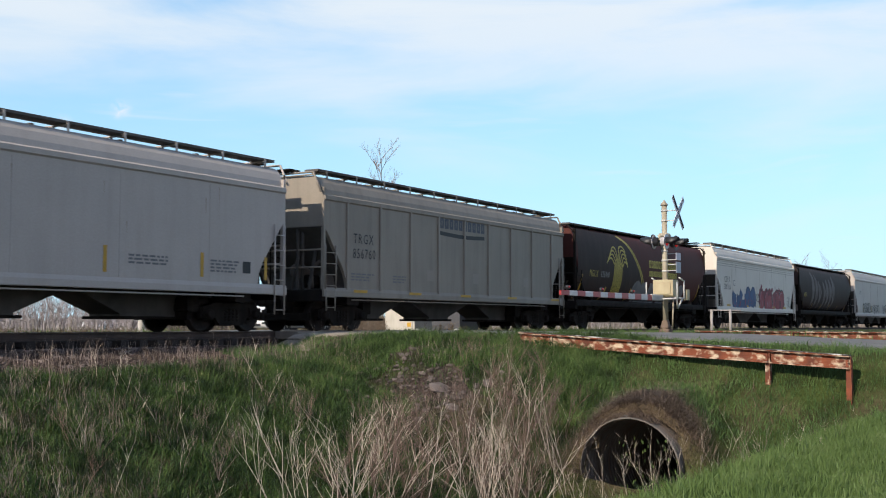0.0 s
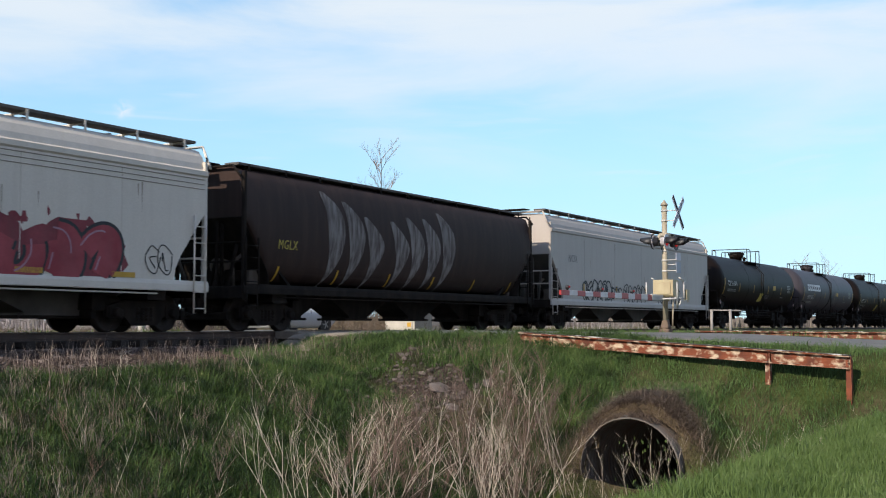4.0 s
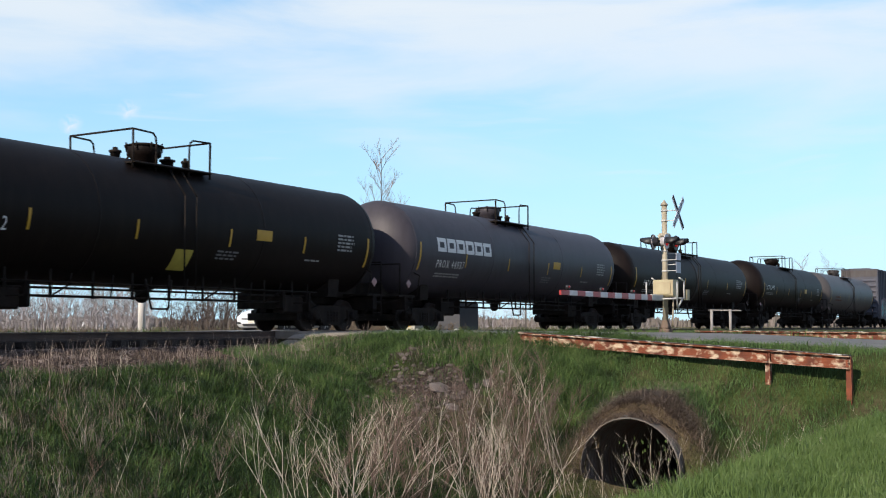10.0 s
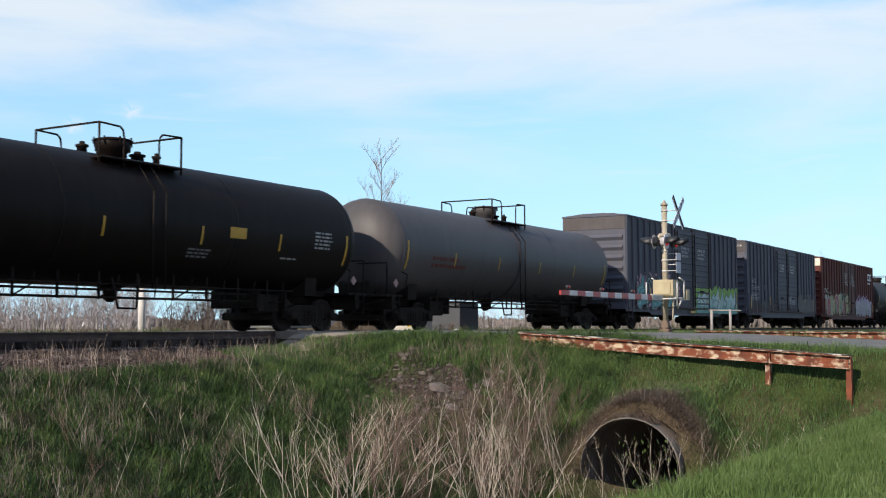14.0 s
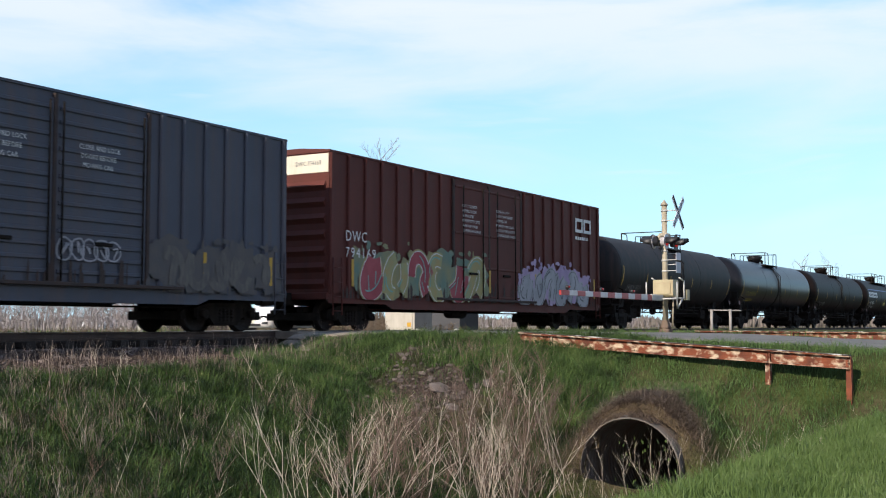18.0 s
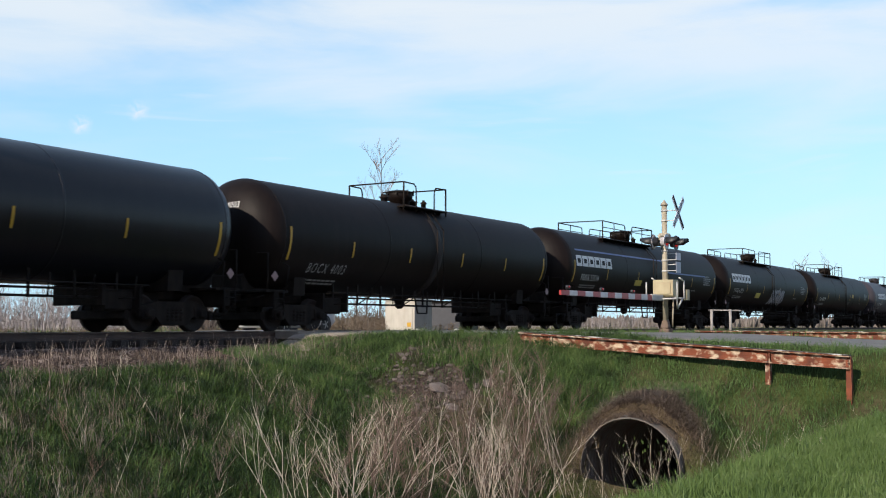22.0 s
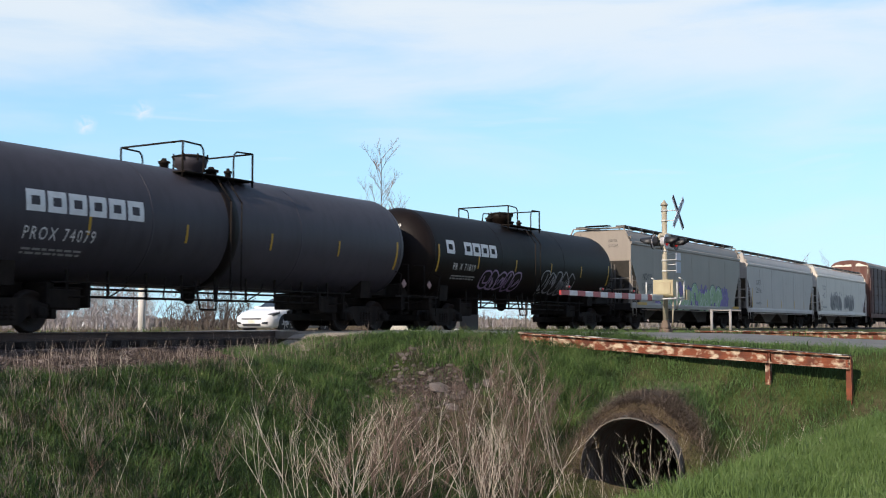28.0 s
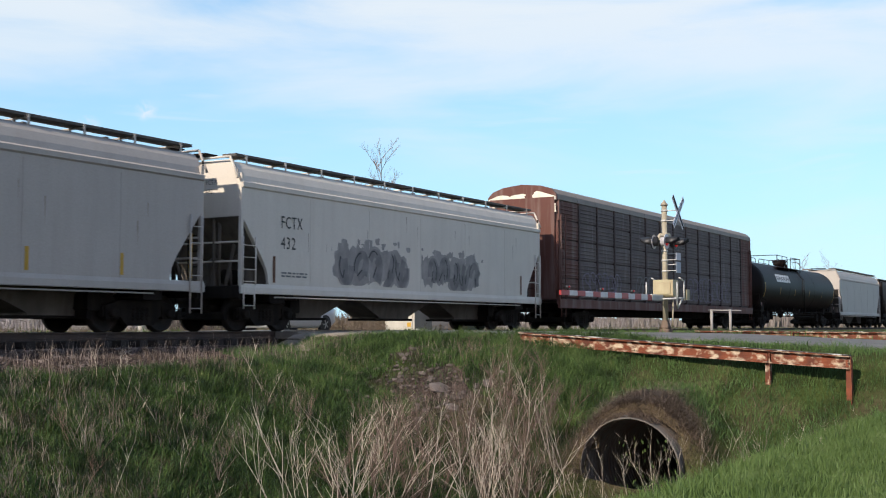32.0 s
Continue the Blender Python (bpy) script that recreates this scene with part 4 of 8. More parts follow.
def tank_car(center, span, label, body, band=None, gap=3.2, long_rail=False, dome=0.0, jacket=False, railmat=None, seam=True, r=1.58, zt=4.24):
    global TANK_R, TANK_Z
    TANK_R, TANK_Z = r, zt - r
    car = thing("tank_car", label, "tank car", pose(center, 0, 0), "cars of the freight train")
    C = span / 2 + 0.22
    xe = span / 2 + gap / 2
    prof = []
    hd = 0.82
    for i in range(9):
        a = math.pi / 2 * i / 8
        prof.append((-C - hd * math.cos(a), max(0.0005, TANK_R * math.sin(a))))
    full = prof + [(-C + 0.3, TANK_R), (-0.2, TANK_R), (0.2, TANK_R), (C - 0.3, TANK_R)] + [(-a, b) for a, b in reversed(prof)]
    part("tank", Geo().lathe("x", full, 56, (0, 0, TANK_Z)), body, car)
    for x in ((-C, C, -C * 0.36, C * 0.36) if seam else (-C, C)):
        part("weld_seam", Geo().lathe("x", [(x - 0.025, TANK_R), (x - 0.015, TANK_R + 0.006), (x + 0.015, TANK_R + 0.006), (x + 0.025, TANK_R)], 56, (0, 0, TANK_Z)), body, car)
    if band:
        part("tank_band", Geo().lathe("x", [(-0.2, TANK_R), (-0.19, TANK_R + 0.012), (0.19, TANK_R + 0.012), (0.2, TANK_R)], 56, (0.0, 0, TANK_Z)), band, car, "dark spill-stained band round the tank")
    if jacket:
        for k in (-0.18, 0.18):
            part("jacket_ring", Geo().lathe("x", [(k - 0.05, TANK_R), (k - 0.04, TANK_R + 0.05), (k + 0.04, TANK_R + 0.05), (k + 0.05, TANK_R)], 56, (0, 0, TANK_Z)), body, car)
    rm = railmat or M_STEEL
    # manway, valves, platform and guard rails
    top = TANK_Z + TANK_R
    manway = part("manway", Geo().lathe("z", [(top - 0.15, 0.34), (top + 0.10, 0.34), (top + 0.14, 0.42), (top + 0.40, 0.46), (top + 0.43, 0.42), (top + 0.46, 0.30), (top + 0.47, 0.04)], 20, (dome, 0, 0)), body, car)
    part("manway_lid", Geo().lathe("z", [(top + 0.38, 0.49), (top + 0.41, 0.49)], 20, (dome, 0, 0)), M_STEEL, manway)
    for k in range(8):
        a = 2 * math.pi * (k + 0.5) / 8
        part("lid_bolt", Geo().rod((dome + 0.47 * math.cos(a), 0.47 * math.sin(a), top + 0.28), (dome + 0.47 * math.cos(a), 0.47 * math.sin(a), top + 0.46), 0.022, 6), M_STEEL, manway)
    for x, y, r in ((dome + 0.9, 0.1, 0.16), (dome + 1.35, -0.1, 0.09), (dome - 0.95, 0, 0.12)):
        part("valve", Geo().lathe("z", [(top - 0.05, r), (top + 0.12, r), (top + 0.13, r * 1.3), (top + 0.18, r * 1.3), (top + 0.2, r * 0.6), (top + 0.26, r * 0.5)], 10, (x, y, 0)), M_STEEL, car)
    lo, hi = (-4.7, 1.3) if long_rail else (-1.4, 1.22)
    for s in (-1, 1):
        part("platform", Geo().bev(dome + lo, dome + hi, s * 0.95 - 0.2, s * 0.95 + 0.2, TANK_Z + 1.33, TANK_Z + 1.37, 0.01), M_STEEL, car, "steel grating platform")
    zt, zp = top + 0.56, TANK_Z + 1.2
    for s in (-1, 1):
        e = dome + (hi if s > 0 else lo)
        ret = 2.6 if long_rail else 0.75
        for y in (-1.08, 1.08):
            g = Geo().rod((e, y, zp), (e, y, zt), 0.028, 6)
            g.pipe([(e, y, zt), (e - s * (ret - 0.12), y, zt - 0.02), (e - s * (ret - 0.03), y, zt - 0.1), (e - s * ret, y, zt - 0.25), (e - s * ret, y, zp)], 0.024, 6)
            if long_rail:
                g.rod((e, y, zt - 0.28), (e - s * ret, y, zt - 0.28), 0.018, 6)
                g.rod((e - s * ret / 2, y, zp), (e - s * ret / 2, y, zt), 0.02, 6)
            part("guard_rail", g, rm, car)
        part("guard_rail", Geo().rod((e, -1.08, zt), (e, 1.08, zt), 0.026, 6), rm, car)
    # underframe: stub sills, bolster saddles, end platforms, brake gear
    for s in (-1, 1):
        xs = sorted((s * (xe - 0.65), s * (C - 3.2)))
        part("stub_sill", Geo().bev(xs[0], xs[1], -0.26, 0.26, 0.78, 1.2, 0.03), M_STEEL, car)
        bx = s * (C - 1.25)
        g = Geo().loft([[(bx - 0.25, y, z) for y, z in ((-1.05, 1.0), (1.05, 1.0), (1.08, 1.52), (0.8, 1.36), (0, 1.12), (-0.8, 1.36), (-1.08, 1.52))], [(bx + 0.25, y, z) for y, z in ((-1.05, 1.0), (1.05, 1.0), (1.08, 1.52), (0.8, 1.36), (0, 1.12), (-0.8, 1.36), (-1.08, 1.52))]])
        part("bolster_saddle", g, M_STEEL, car)
        # cradle that carries the tank's head on the stub sill
        cr = [(s * (C - 0.5), 1.0), (s * (C + 0.55), 1.0), (s * (C + 0.62), 1.5), (s * (C + 0.45), 1.62), (s * (C - 0.5), 1.3)]
        part("head_cradle", Geo().prism_xz(cr, -0.55, 0.55), M_STEEL, car)
        ex = s * (xe - 1.0)
        part("end_platform", Geo().bev(ex - 0.45, ex + 0.45, -1.45, 1.45, 1.05, 1.12, 0.01), M_STEEL, car)
        part("end_sill", Geo().bev(ex - 0.1, ex + 0.1, -1.42, 1.42, 0.66, 1.05, 0.03), M_STEEL, car)
        part("uncoupling_lever", Geo().pipe([(ex + s * 0.5, -1.4, 0.95), (ex + s * 0.62, -0.6, 0.8), (ex + s * 0.72, -0.1, 0.86)], 0.02, 6), M_STEEL, car)
        part("end_rail", Geo().pipe([(ex + s * 0.35, -1.4, 1.1), (ex + s * 0.35, -1.4, 2.1), (ex + s * 0.35, 1.4, 2.1), (ex + s * 0.35, 1.4, 1.1)], 0.025, 6), M_STEEL, car)
        ladder(car, ex, -1.5, 0.45, 1.1, M_STEEL, 0.4, 2)
        part("side_handrail", Geo().pipe([(s * (C - 0.1), -1.5, 1.1), (s * (C - 0.1), -1.62, 1.75), (s * (C - 0.1), -1.4, 1.85)], 0.02, 6), M_STEEL, car)
    for y, z, r in ((-0.9, 0.98, 0.03), (-1.25, 1.1, 0.02), (0.6, 0.86, 0.025)):
        part("train_pipe", Geo().rod((-C + 2.3, y, z), (C - 2.3, y, z), r, 6), M_STEEL, car)
    for i in range(9):
        x = -C + 3 + (2 * C - 6) * i / 8
        g = Geo().bev(x - 0.035, x + 0.035, -0.94, -0.90, 0.76, 1.45, 0.006)
        g.pipe([(x, -0.9, 0.78), (x + 0.28, -1.2, 0.8 + 0.25 * (i % 2)), (x + 0.3, -1.25, 1.3)], 0.02, 5)
        part("pipe_hanger", g, M_STEEL, car)
    part("train_pipe", Geo().rod((-C + 3, -0.9, 0.8), (C * 0.6, -0.9, 0.8), 0.028, 5), M_STEEL, car)
    # hanging step irons below the ladder, brake rigging before the inner wheels
    part("step_iron", Geo().pipe([(-1.15, -1.3, 1.25), (-1.0, -1.36, 0.55), (-0.45, -1.36, 0.55), (-0.3, -1.3, 1.25)], 0.026, 6).rod((-1.05, -1.35, 0.8), (-0.4, -1.35, 0.8), 0.02, 6), M_STEEL, car)
    for s in (-1, 1):
        bx = s * (C - 2.95)
        part("brake_rigging", Geo().bev(bx - 0.42, bx + 0.42, -0.95, -0.55, 0.5, 0.98, 0.05).bev(bx - 0.6, bx - 0.5, -1.05, 0.6, 0.62, 1.1, 0.02).bev(bx + 0.5, bx + 0.58, -1.1, 0.6, 0.55, 1.1, 0.02), M_STEEL, car)
    part("outlet_valve", Geo().lathe("z", [(0.72, 0.07), (0.80, 0.16), (1.0, 0.18), (1.14, 0.45)], 14), M_STEEL, car)
    part("brake_reservoir", Geo().lathe("x", [(-0.5, 0.1), (-0.45, 0.2), (0.45, 0.2), (0.5, 0.1)], 14, (-C + 3.6, 0.3, 0.98)), M_STEEL, car)
    part("side_ladder", Geo().rod((-0.2, -1.62, 1.0), (-0.2, -1.62, 3.3), 0.02, 5).rod((0.2, -1.62, 1.0), (0.2, -1.62, 3.3), 0.02, 5).pipe([(-0.2, -1.62, 3.3), (-0.2, -1.1, 3.95)], 0.02, 5).pipe([(0.2, -1.62, 3.3), (0.2, -1.1, 3.95)], 0.02, 5), M_STEEL, car)
    # reflective strips along the side
    strip(car, -span / 2, 1.95, 2.85, tank_side, True, 0.09, lean=0.0)
    strip(car, span / 2, 1.9, 2.75, tank_side, True, 0.09)
    for x in (-0.62, -0.22, 0.2, 0.6):
        strip(car, x * span / 2, 2.15, 2.6, tank_side, True, 0.07)
    part("placard", Geo().prism_xz([(-C - 0.3, 1.34), (-C - 0.16, 1.48), (-C - 0.3, 1.62), (-C - 0.44, 1.48)], -1.46, -1.44), M_PLACARD, car)
    part("placard", Geo().prism_xz([(C + 0.3, 1.34), (C + 0.16, 1.48), (C + 0.3, 1.62), (C + 0.44, 1.48)], -1.46, -1.44), M_PLACARD, car)
    for x in (-C + 1.25, C - 1.25):
        add_truck(car, x)
    add_couplers(car, xe)
    return car


# ---- boxcars ----
def box_car(center, length, label, body, doorx=(-1.5, 1.5), ribs=None, endcap=None, gap=2.0, top=5.3, sill=0.66, hor_doors=True, half=1.55, roofmat=None, mark=0.0):
    car = thing("box_car", label, "boxcar", pose(center, 0, 0), "cars of the freight train")
    L = length / 2
    part("body", Geo().bev(-L, L, -half, half, 1.05, top - 0.12, 0.03), body, car)
    g = Geo().loft([[(x, y, z) for y, z in ((-half - 0.04, top - 0.16), (half + 0.04, top - 0.16), (half + 0.04, top - 0.10), (0.5, top), (-0.5, top), (-half - 0.04, top - 0.10))] for x in (-L - 0.03, L + 0.03)])
    part("roof", g, roofmat or body, car)
    for i in range(14):
        x = -L + 0.4 + (2 * L - 0.8) * i / 13
        part("roof_rib", Geo().prism_xz([(x - 0.14, top - 0.03), (x + 0.14, top - 0.03), (x, top + 0.02)], -0.9, 0.9), roofmat or body, car)
    for s in (-1, 1):
        part("side_sill", Geo().prism_xz([(-L, 1.08), (-L, 0.8), (-L + 2.9, 0.8), (-L + 3.3, sill), (L - 3.3, sill), (L - 2.9, 0.8), (L, 0.8), (L, 1.08)], s * half - 0.03 * s - 0.02, s * half + 0.02), body, car)
    d0, d1 = doorx
    # side ribs either side of the doors
    x = -L + 0.09
    while x < L:
        if x < d0 - 0.15 or x > d1 + 0.15:
            part("side_post", Geo().bev(x - 0.09, x + 0.09, -half - 0.075, -half + 0.01, 1.05, top - 0.17, 0.035), body, car)
        x += (2 * L - 0.18) / 22
    # two doors with ribs and locking bars
    mid = (d0 + d1) / 2
    for a, b in ((d0, mid - 0.03), (mid + 0.03, d1)):
        dr = part("door", Geo().bev(a, b, -half - 0.06, -half, 1.08, top - 0.3, 0.02), body, car)
        if hor_doors:
            n = 13
            for i in range(n):
                z = 1.3 + (top - 1.8) * i / (n - 1)
                part("door_rib", Geo().bev(a + 0.08, b - 0.08, -half - 0.10, -half - 0.055, z - 0.05, z + 0.05, 0.03), body, dr)
        else:
            for z in (1.15, 2.15, 3.3, top - 0.42):
                part("door_rib", Geo().bev(a + 0.03, b - 0.03, -half - 0.09, -half - 0.055, z - 0.04, z + 0.04, 0.02), body, dr)
        for x in ((b - 0.15, a + 0.15) if hor_doors else (a + 0.5, b - 0.5)):
            part("lock_bar", Geo().rod((x, -half - 0.12, 1.1), (x, -half - 0.12, top - 0.35), 0.022, 6), M_STEEL, dr)
        part("door_handle", Geo().bev((a + b) / 2 - 0.25, (a + b) / 2 + 0.25, -half - 0.15, -half - 0.09, 1.9, 1.98, 0.01), M_STEEL, dr)
    part("door_track", Geo().bev(d0 - 1.2, d1 + 1.2, -half - 0.14, -half, 1.0, 1.08, 0.01), M_RUSTPOST, car)
    for x in (d0 - 0.06, d1 + 0.06, mid):
        part("door_post", Geo().bev(x - 0.06, x + 0.06, -half - 0.082, -half, 1.05, top - 0.2, 0.02), M_RUSTPOST, car)
    # corrugated ends
    for s in (-1, 1):
        for i in range(7):
            z = 1.35 + i * 0.47
            part("end_corrugation", Geo().loft([[(s * (L - 0.01), y, z - 0.16), (s * (L + 0.10), y, z), (s * (L - 0.01), y, z + 0.16)] for y in (-half + 0.12, half - 0.12)]), body, car)
        if endcap:
            part("end_panel", Geo().bev(s * L - 0.02, s * L + 0.03, -half + 0.02, half - 0.02, top - 0.75, top - 0.2, 0.01), endcap, car, "cream-painted panel under the roof")
        part("center_sill", Geo().bev(min(s * (L + gap / 2 - 0.5), s * (L - 4)), max(s * (L + gap / 2 - 0.5), s * (L - 4)), -0.3, 0.3, 0.75, 1.1, 0.02), M_STEEL, car)
        part("end_sill", Geo().bev(s * L - 0.1, s * L + 0.1, -half, half, 0.9, 1.1, 0.02), body, car)
        ladder(car, s * (L - 0.3), -half - 0.1, 0.45, 2.1, body, 0.42, 4)
    part("brake_wheel", Geo().lathe("x", [(-0.03, 0.24), (0, 0.28), (0.03, 0.24), (0.0, 0.21)], 18, (-L - 0.2, 0.6, 2.0)), M_STEEL, car)
    part("underframe", Geo().bev(-L + 3, L - 3, -0.3, 0.3, 0.7, 1.05, 0.02), M_STEEL, car)
    part("brake_reservoir", Geo().lathe("x", [(-0.5, 0.1), (-0.45, 0.22), (0.45, 0.22), (0.5, 0.1)], 14, (-1.2, -0.8, 0.62)), M_STEEL, car)
    part("train_pipe", Geo().pipe([(-L + 3, -0.9, 0.6), (L - 3, -0.9, 0.6)], 0.025, 6), M_STEEL, car)
    for x in (-L + 1.75, L - 1.75):
        add_truck(car, x)
    add_couplers(car, L + gap / 2)
    return car, (lambda z: -half - 0.078), L
# ---- the autorack ----
def auto_rack(center, length, label, gap=1.6):
    redmat = paint("oxide_red_frame", (0.115, 0.040, 0.028), 0.7, (0.30, 0.27, 0.24), 0.35)
    panelm = surface("galvanised_panels", (0.098, 0.072, 0.068), (0.135, 0.105, 0.10), 1.2, 0.7, 0.1, bump=0.1, fine=30, dirt=(0.24, 0.21, 0.20), dirt_amount=0.5, dirt_stretch=(5, 5, 0.5), dirt_range=(0.55, 0.72))
    postm = paint("dark_brown_posts", (0.075, 0.048, 0.042), 0.7, (0.04, 0.03, 0.028), 0.4)
    roofm = paint("bare_metal_roof", (0.25, 0.21, 0.175), 0.6, (0.16, 0.125, 0.10), 0.4)
    car = thing("autorack_car", label, "autorack car", pose(center, 0, 0), "cars of the freight train")
    L, half, eave, top = length / 2, 1.58, 5.2, 5.95
    part("body", Geo().bev(-L + 0.25, L - 0.25, -half + 0.12, half - 0.12, 1.15, eave, 0.02), postm, car)
    arc = [(half, eave), (half - 0.04, eave + 0.22), (half - 0.25, eave + 0.42), (half * 0.55, eave + 0.58), (0, top - 0.08), (-half * 0.55, eave + 0.58), (-half + 0.25, eave + 0.42), (-half + 0.04, eave + 0.22), (-half, eave)]
    n = 14
    for i in range(n):
        x0, x1 = -L + 2 * L * i / n, -L + 2 * L * (i + 1) / n
        part("roof_sheet", Geo().loft([[(x, y, z) for y, z in arc] + [(x, -half + 0.1, eave - 0.05), (x, half - 0.1, eave - 0.05)] for x in (x0 + 0.01, x1 - 0.01)]), roofm, car)
    for i in range(n + 1):
        x = -L + 0.12 + (2 * L - 0.24) * i / n
        part("side_post", Geo().bev(x - 0.07, x + 0.07, -half - 0.03, -half + 0.12, 1.0, eave, 0.02), redmat if i in (0, n) else postm, car)
    for r in range(5):
        z0 = 1.30 + r * 0.78
        for i in range(n):
            x0, x1 = -L + 0.12 + (2 * L - 0.24) * i / n + 0.075, -L + 0.12 + (2 * L - 0.24) * (i + 1) / n - 0.075
            p = part("side_panel", Geo().bev(x0, x1, -half + 0.02, -half + 0.06, z0, z0 + 0.74, 0.01), redmat if i in (0, n - 1) else panelm, car)
            if i < 14:
                g = Geo()
                for k in range(4):
                    g.bev(x0 + 0.02, x1 - 0.02, -half - 0.005, -half + 0.03, z0 + 0.08 + k * 0.15, z0 + 0.14 + k * 0.15, 0.02)
                part("corrugation", g, redmat if i in (0, n - 1) else panelm, p)
    for s in (-1, 1):
        part("side_sill", Geo().bev(-L, L, s * half - 0.08, s * half + 0.04, 0.85, 1.22, 0.02), redmat, car)
        part("end_door", Geo().bev(s * L - 0.12, s * L + 0.06, -half + 0.1, half - 0.1, 1.2, eave + 0.1, 0.02), redmat, car)
        part("end_arch", Geo().loft([[(x, y, z) for y, z in arc] for x in (s * (L - 0.05), s * (L + 0.08))]), redmat, car)
        rnd = random.Random(3)
        for k in range(12):
            y, z = rnd.uniform(-1.45, 1.45), rnd.uniform(eave - 0.55, eave + 0.45)
            pts = blob(rnd, y, z, rnd.uniform(0.5, 1.1), rnd.uniform(0.2, 0.5), 12, 0.3, 0.4)
            g = Geo().add([(s * (L + 0.095 + 0.001 * k), max(-1.53, min(1.53, a)), min(b, eave + 0.62 - 0.33 * abs(max(-1.53, min(1.53, a))))) for a, b in pts], [tuple(range(12))])
            part("peeled_paint", g, M_CREAM, car, "cream patch of peeled paint", fix=False)
        part("center_sill", Geo().bev(min(s * (L + gap / 2 - 0.5), s * (L - 5)), max(s * (L + gap / 2 - 0.5), s * (L - 5)), -0.3, 0.3, 0.7, 1.1, 0.02), M_STEEL, car)
        ladder(car, s * (L - 0.35), -half - 0.06, 0.5, 4.6, redmat, 0.42)
        part("corner_rail", Geo().pipe([(s * (L + 0.12), -half, 1.2), (s * (L + 0.12), -half, 4.3), (s * (L - 0.3), -half - 0.03, 4.5)], 0.03, 6), redmat, car)
    part("underframe", Geo().bev(-L + 4, L - 4, -0.35, 0.35, 0.55, 0.95, 0.02), M_STEEL, car)
    for x in (-7, -2, 3, 8):
        part("reflector", Geo().bev(x - 0.3, x + 0.3, -half - 0.055, -half - 0.04, 0.98, 1.12, 0.01), M_YELLOW, car)
    for x in (-L + 3.4, L - 3.4):
        add_truck(car, x)
    add_couplers(car, L + gap / 2)
    return car, (lambda z: -half - 0.035), L


# ---- the train, car by car ----
M_CREAM = paint("cream_white_paint", (0.74, 0.70, 0.58), 0.5, (0.35, 0.26, 0.16), 0.4)
P_LGREY = paint("light_grey_paint", (0.44, 0.395, 0.355), 0.5, (0.27, 0.225, 0.185), 0.2, k=0.93)
P_TAN = paint("tan_grey_paint", (0.275, 0.235, 0.195), 0.5, (0.16, 0.13, 0.105), 0.2, k=0.92)
P_WHITE = paint("off_white_paint", (0.63, 0.575, 0.50), 0.5, (0.36, 0.30, 0.24), 0.18, k=0.93)
P_GREEN = paint("greenish_grey_paint", (0.265, 0.232, 0.188), 0.55, (0.14, 0.115, 0.09), 0.4)
P_BROWN = paint("dark_brown_paint", (0.034, 0.020, 0.017), 0.65, (0.075, 0.045, 0.035), 0.35, 0.2)
P_MAROON = paint("maroon_paint", (0.085, 0.022, 0.017), 0.65, (0.04, 0.02, 0.017), 0.5, 0.2)
P_BLACK = paint("black_tank_paint", (0.0098, 0.0066, 0.0057), 0.5, (0.019, 0.013, 0.0105), 0.35, 0.11)
P_GTANK = paint("slate_grey_tank_paint", (0.055, 0.049, 0.058), 0.5, (0.024, 0.022, 0.024), 0.4, 0.25)
P_GTANK2 = paint("pale_slate_tank_paint", (0.080, 0.074, 0.075), 0.5, (0.042, 0.040, 0.040), 0.4, 0.25)
P_WORN = paint("worn_black_tank_paint", (0.020, 0.018, 0.018), 0.6, (0.06, 0.034, 0.026), 0.6, 0.2)
P_GLOSS = paint("glossy_black_tank_paint", (0.009, 0.009, 0.012), 0.32, (0.018, 0.018, 0.02), 0.3, 0.3)
P_BLUE = paint("faded_blue_grey_paint", (0.082, 0.088, 0.112), 0.65, (0.10, 0.080, 0.078), 0.6, 0.25)
P_BLUE2 = paint("faded_slate_paint", (0.086, 0.094, 0.120), 0.65, (0.11, 0.085, 0.080), 0.6, 0.25)
P_OXIDE = paint("oxide_brown_paint", (0.108, 0.029, 0.022), 0.65, (0.055, 0.022, 0.018), 0.45, 0.25)
# dusty steel, its base darkened to carry the shade inside the car ends
M_SLOPE = surface("shade_dark_dusty_steel", (0.045, 0.04, 0.035), (0.09, 0.08, 0.07), 1.5, 0.8, bump=0.1, dirt=(0.05, 0.045, 0.04), dirt_amount=0.6)

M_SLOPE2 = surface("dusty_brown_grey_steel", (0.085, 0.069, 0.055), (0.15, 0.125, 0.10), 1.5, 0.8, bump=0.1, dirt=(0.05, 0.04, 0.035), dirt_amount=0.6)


def spray(name, c1, c2, scale=1.6):
    """Blotchy, faded spray paint in two tones."""
    return surface(name, c1, c2, scale, 0.6, bump=0.05, fine=30, dirt=tuple(0.5 * v + 0.03 for v in c1), dirt_amount=0.35, dirt_stretch=(3, 3, 1.2))


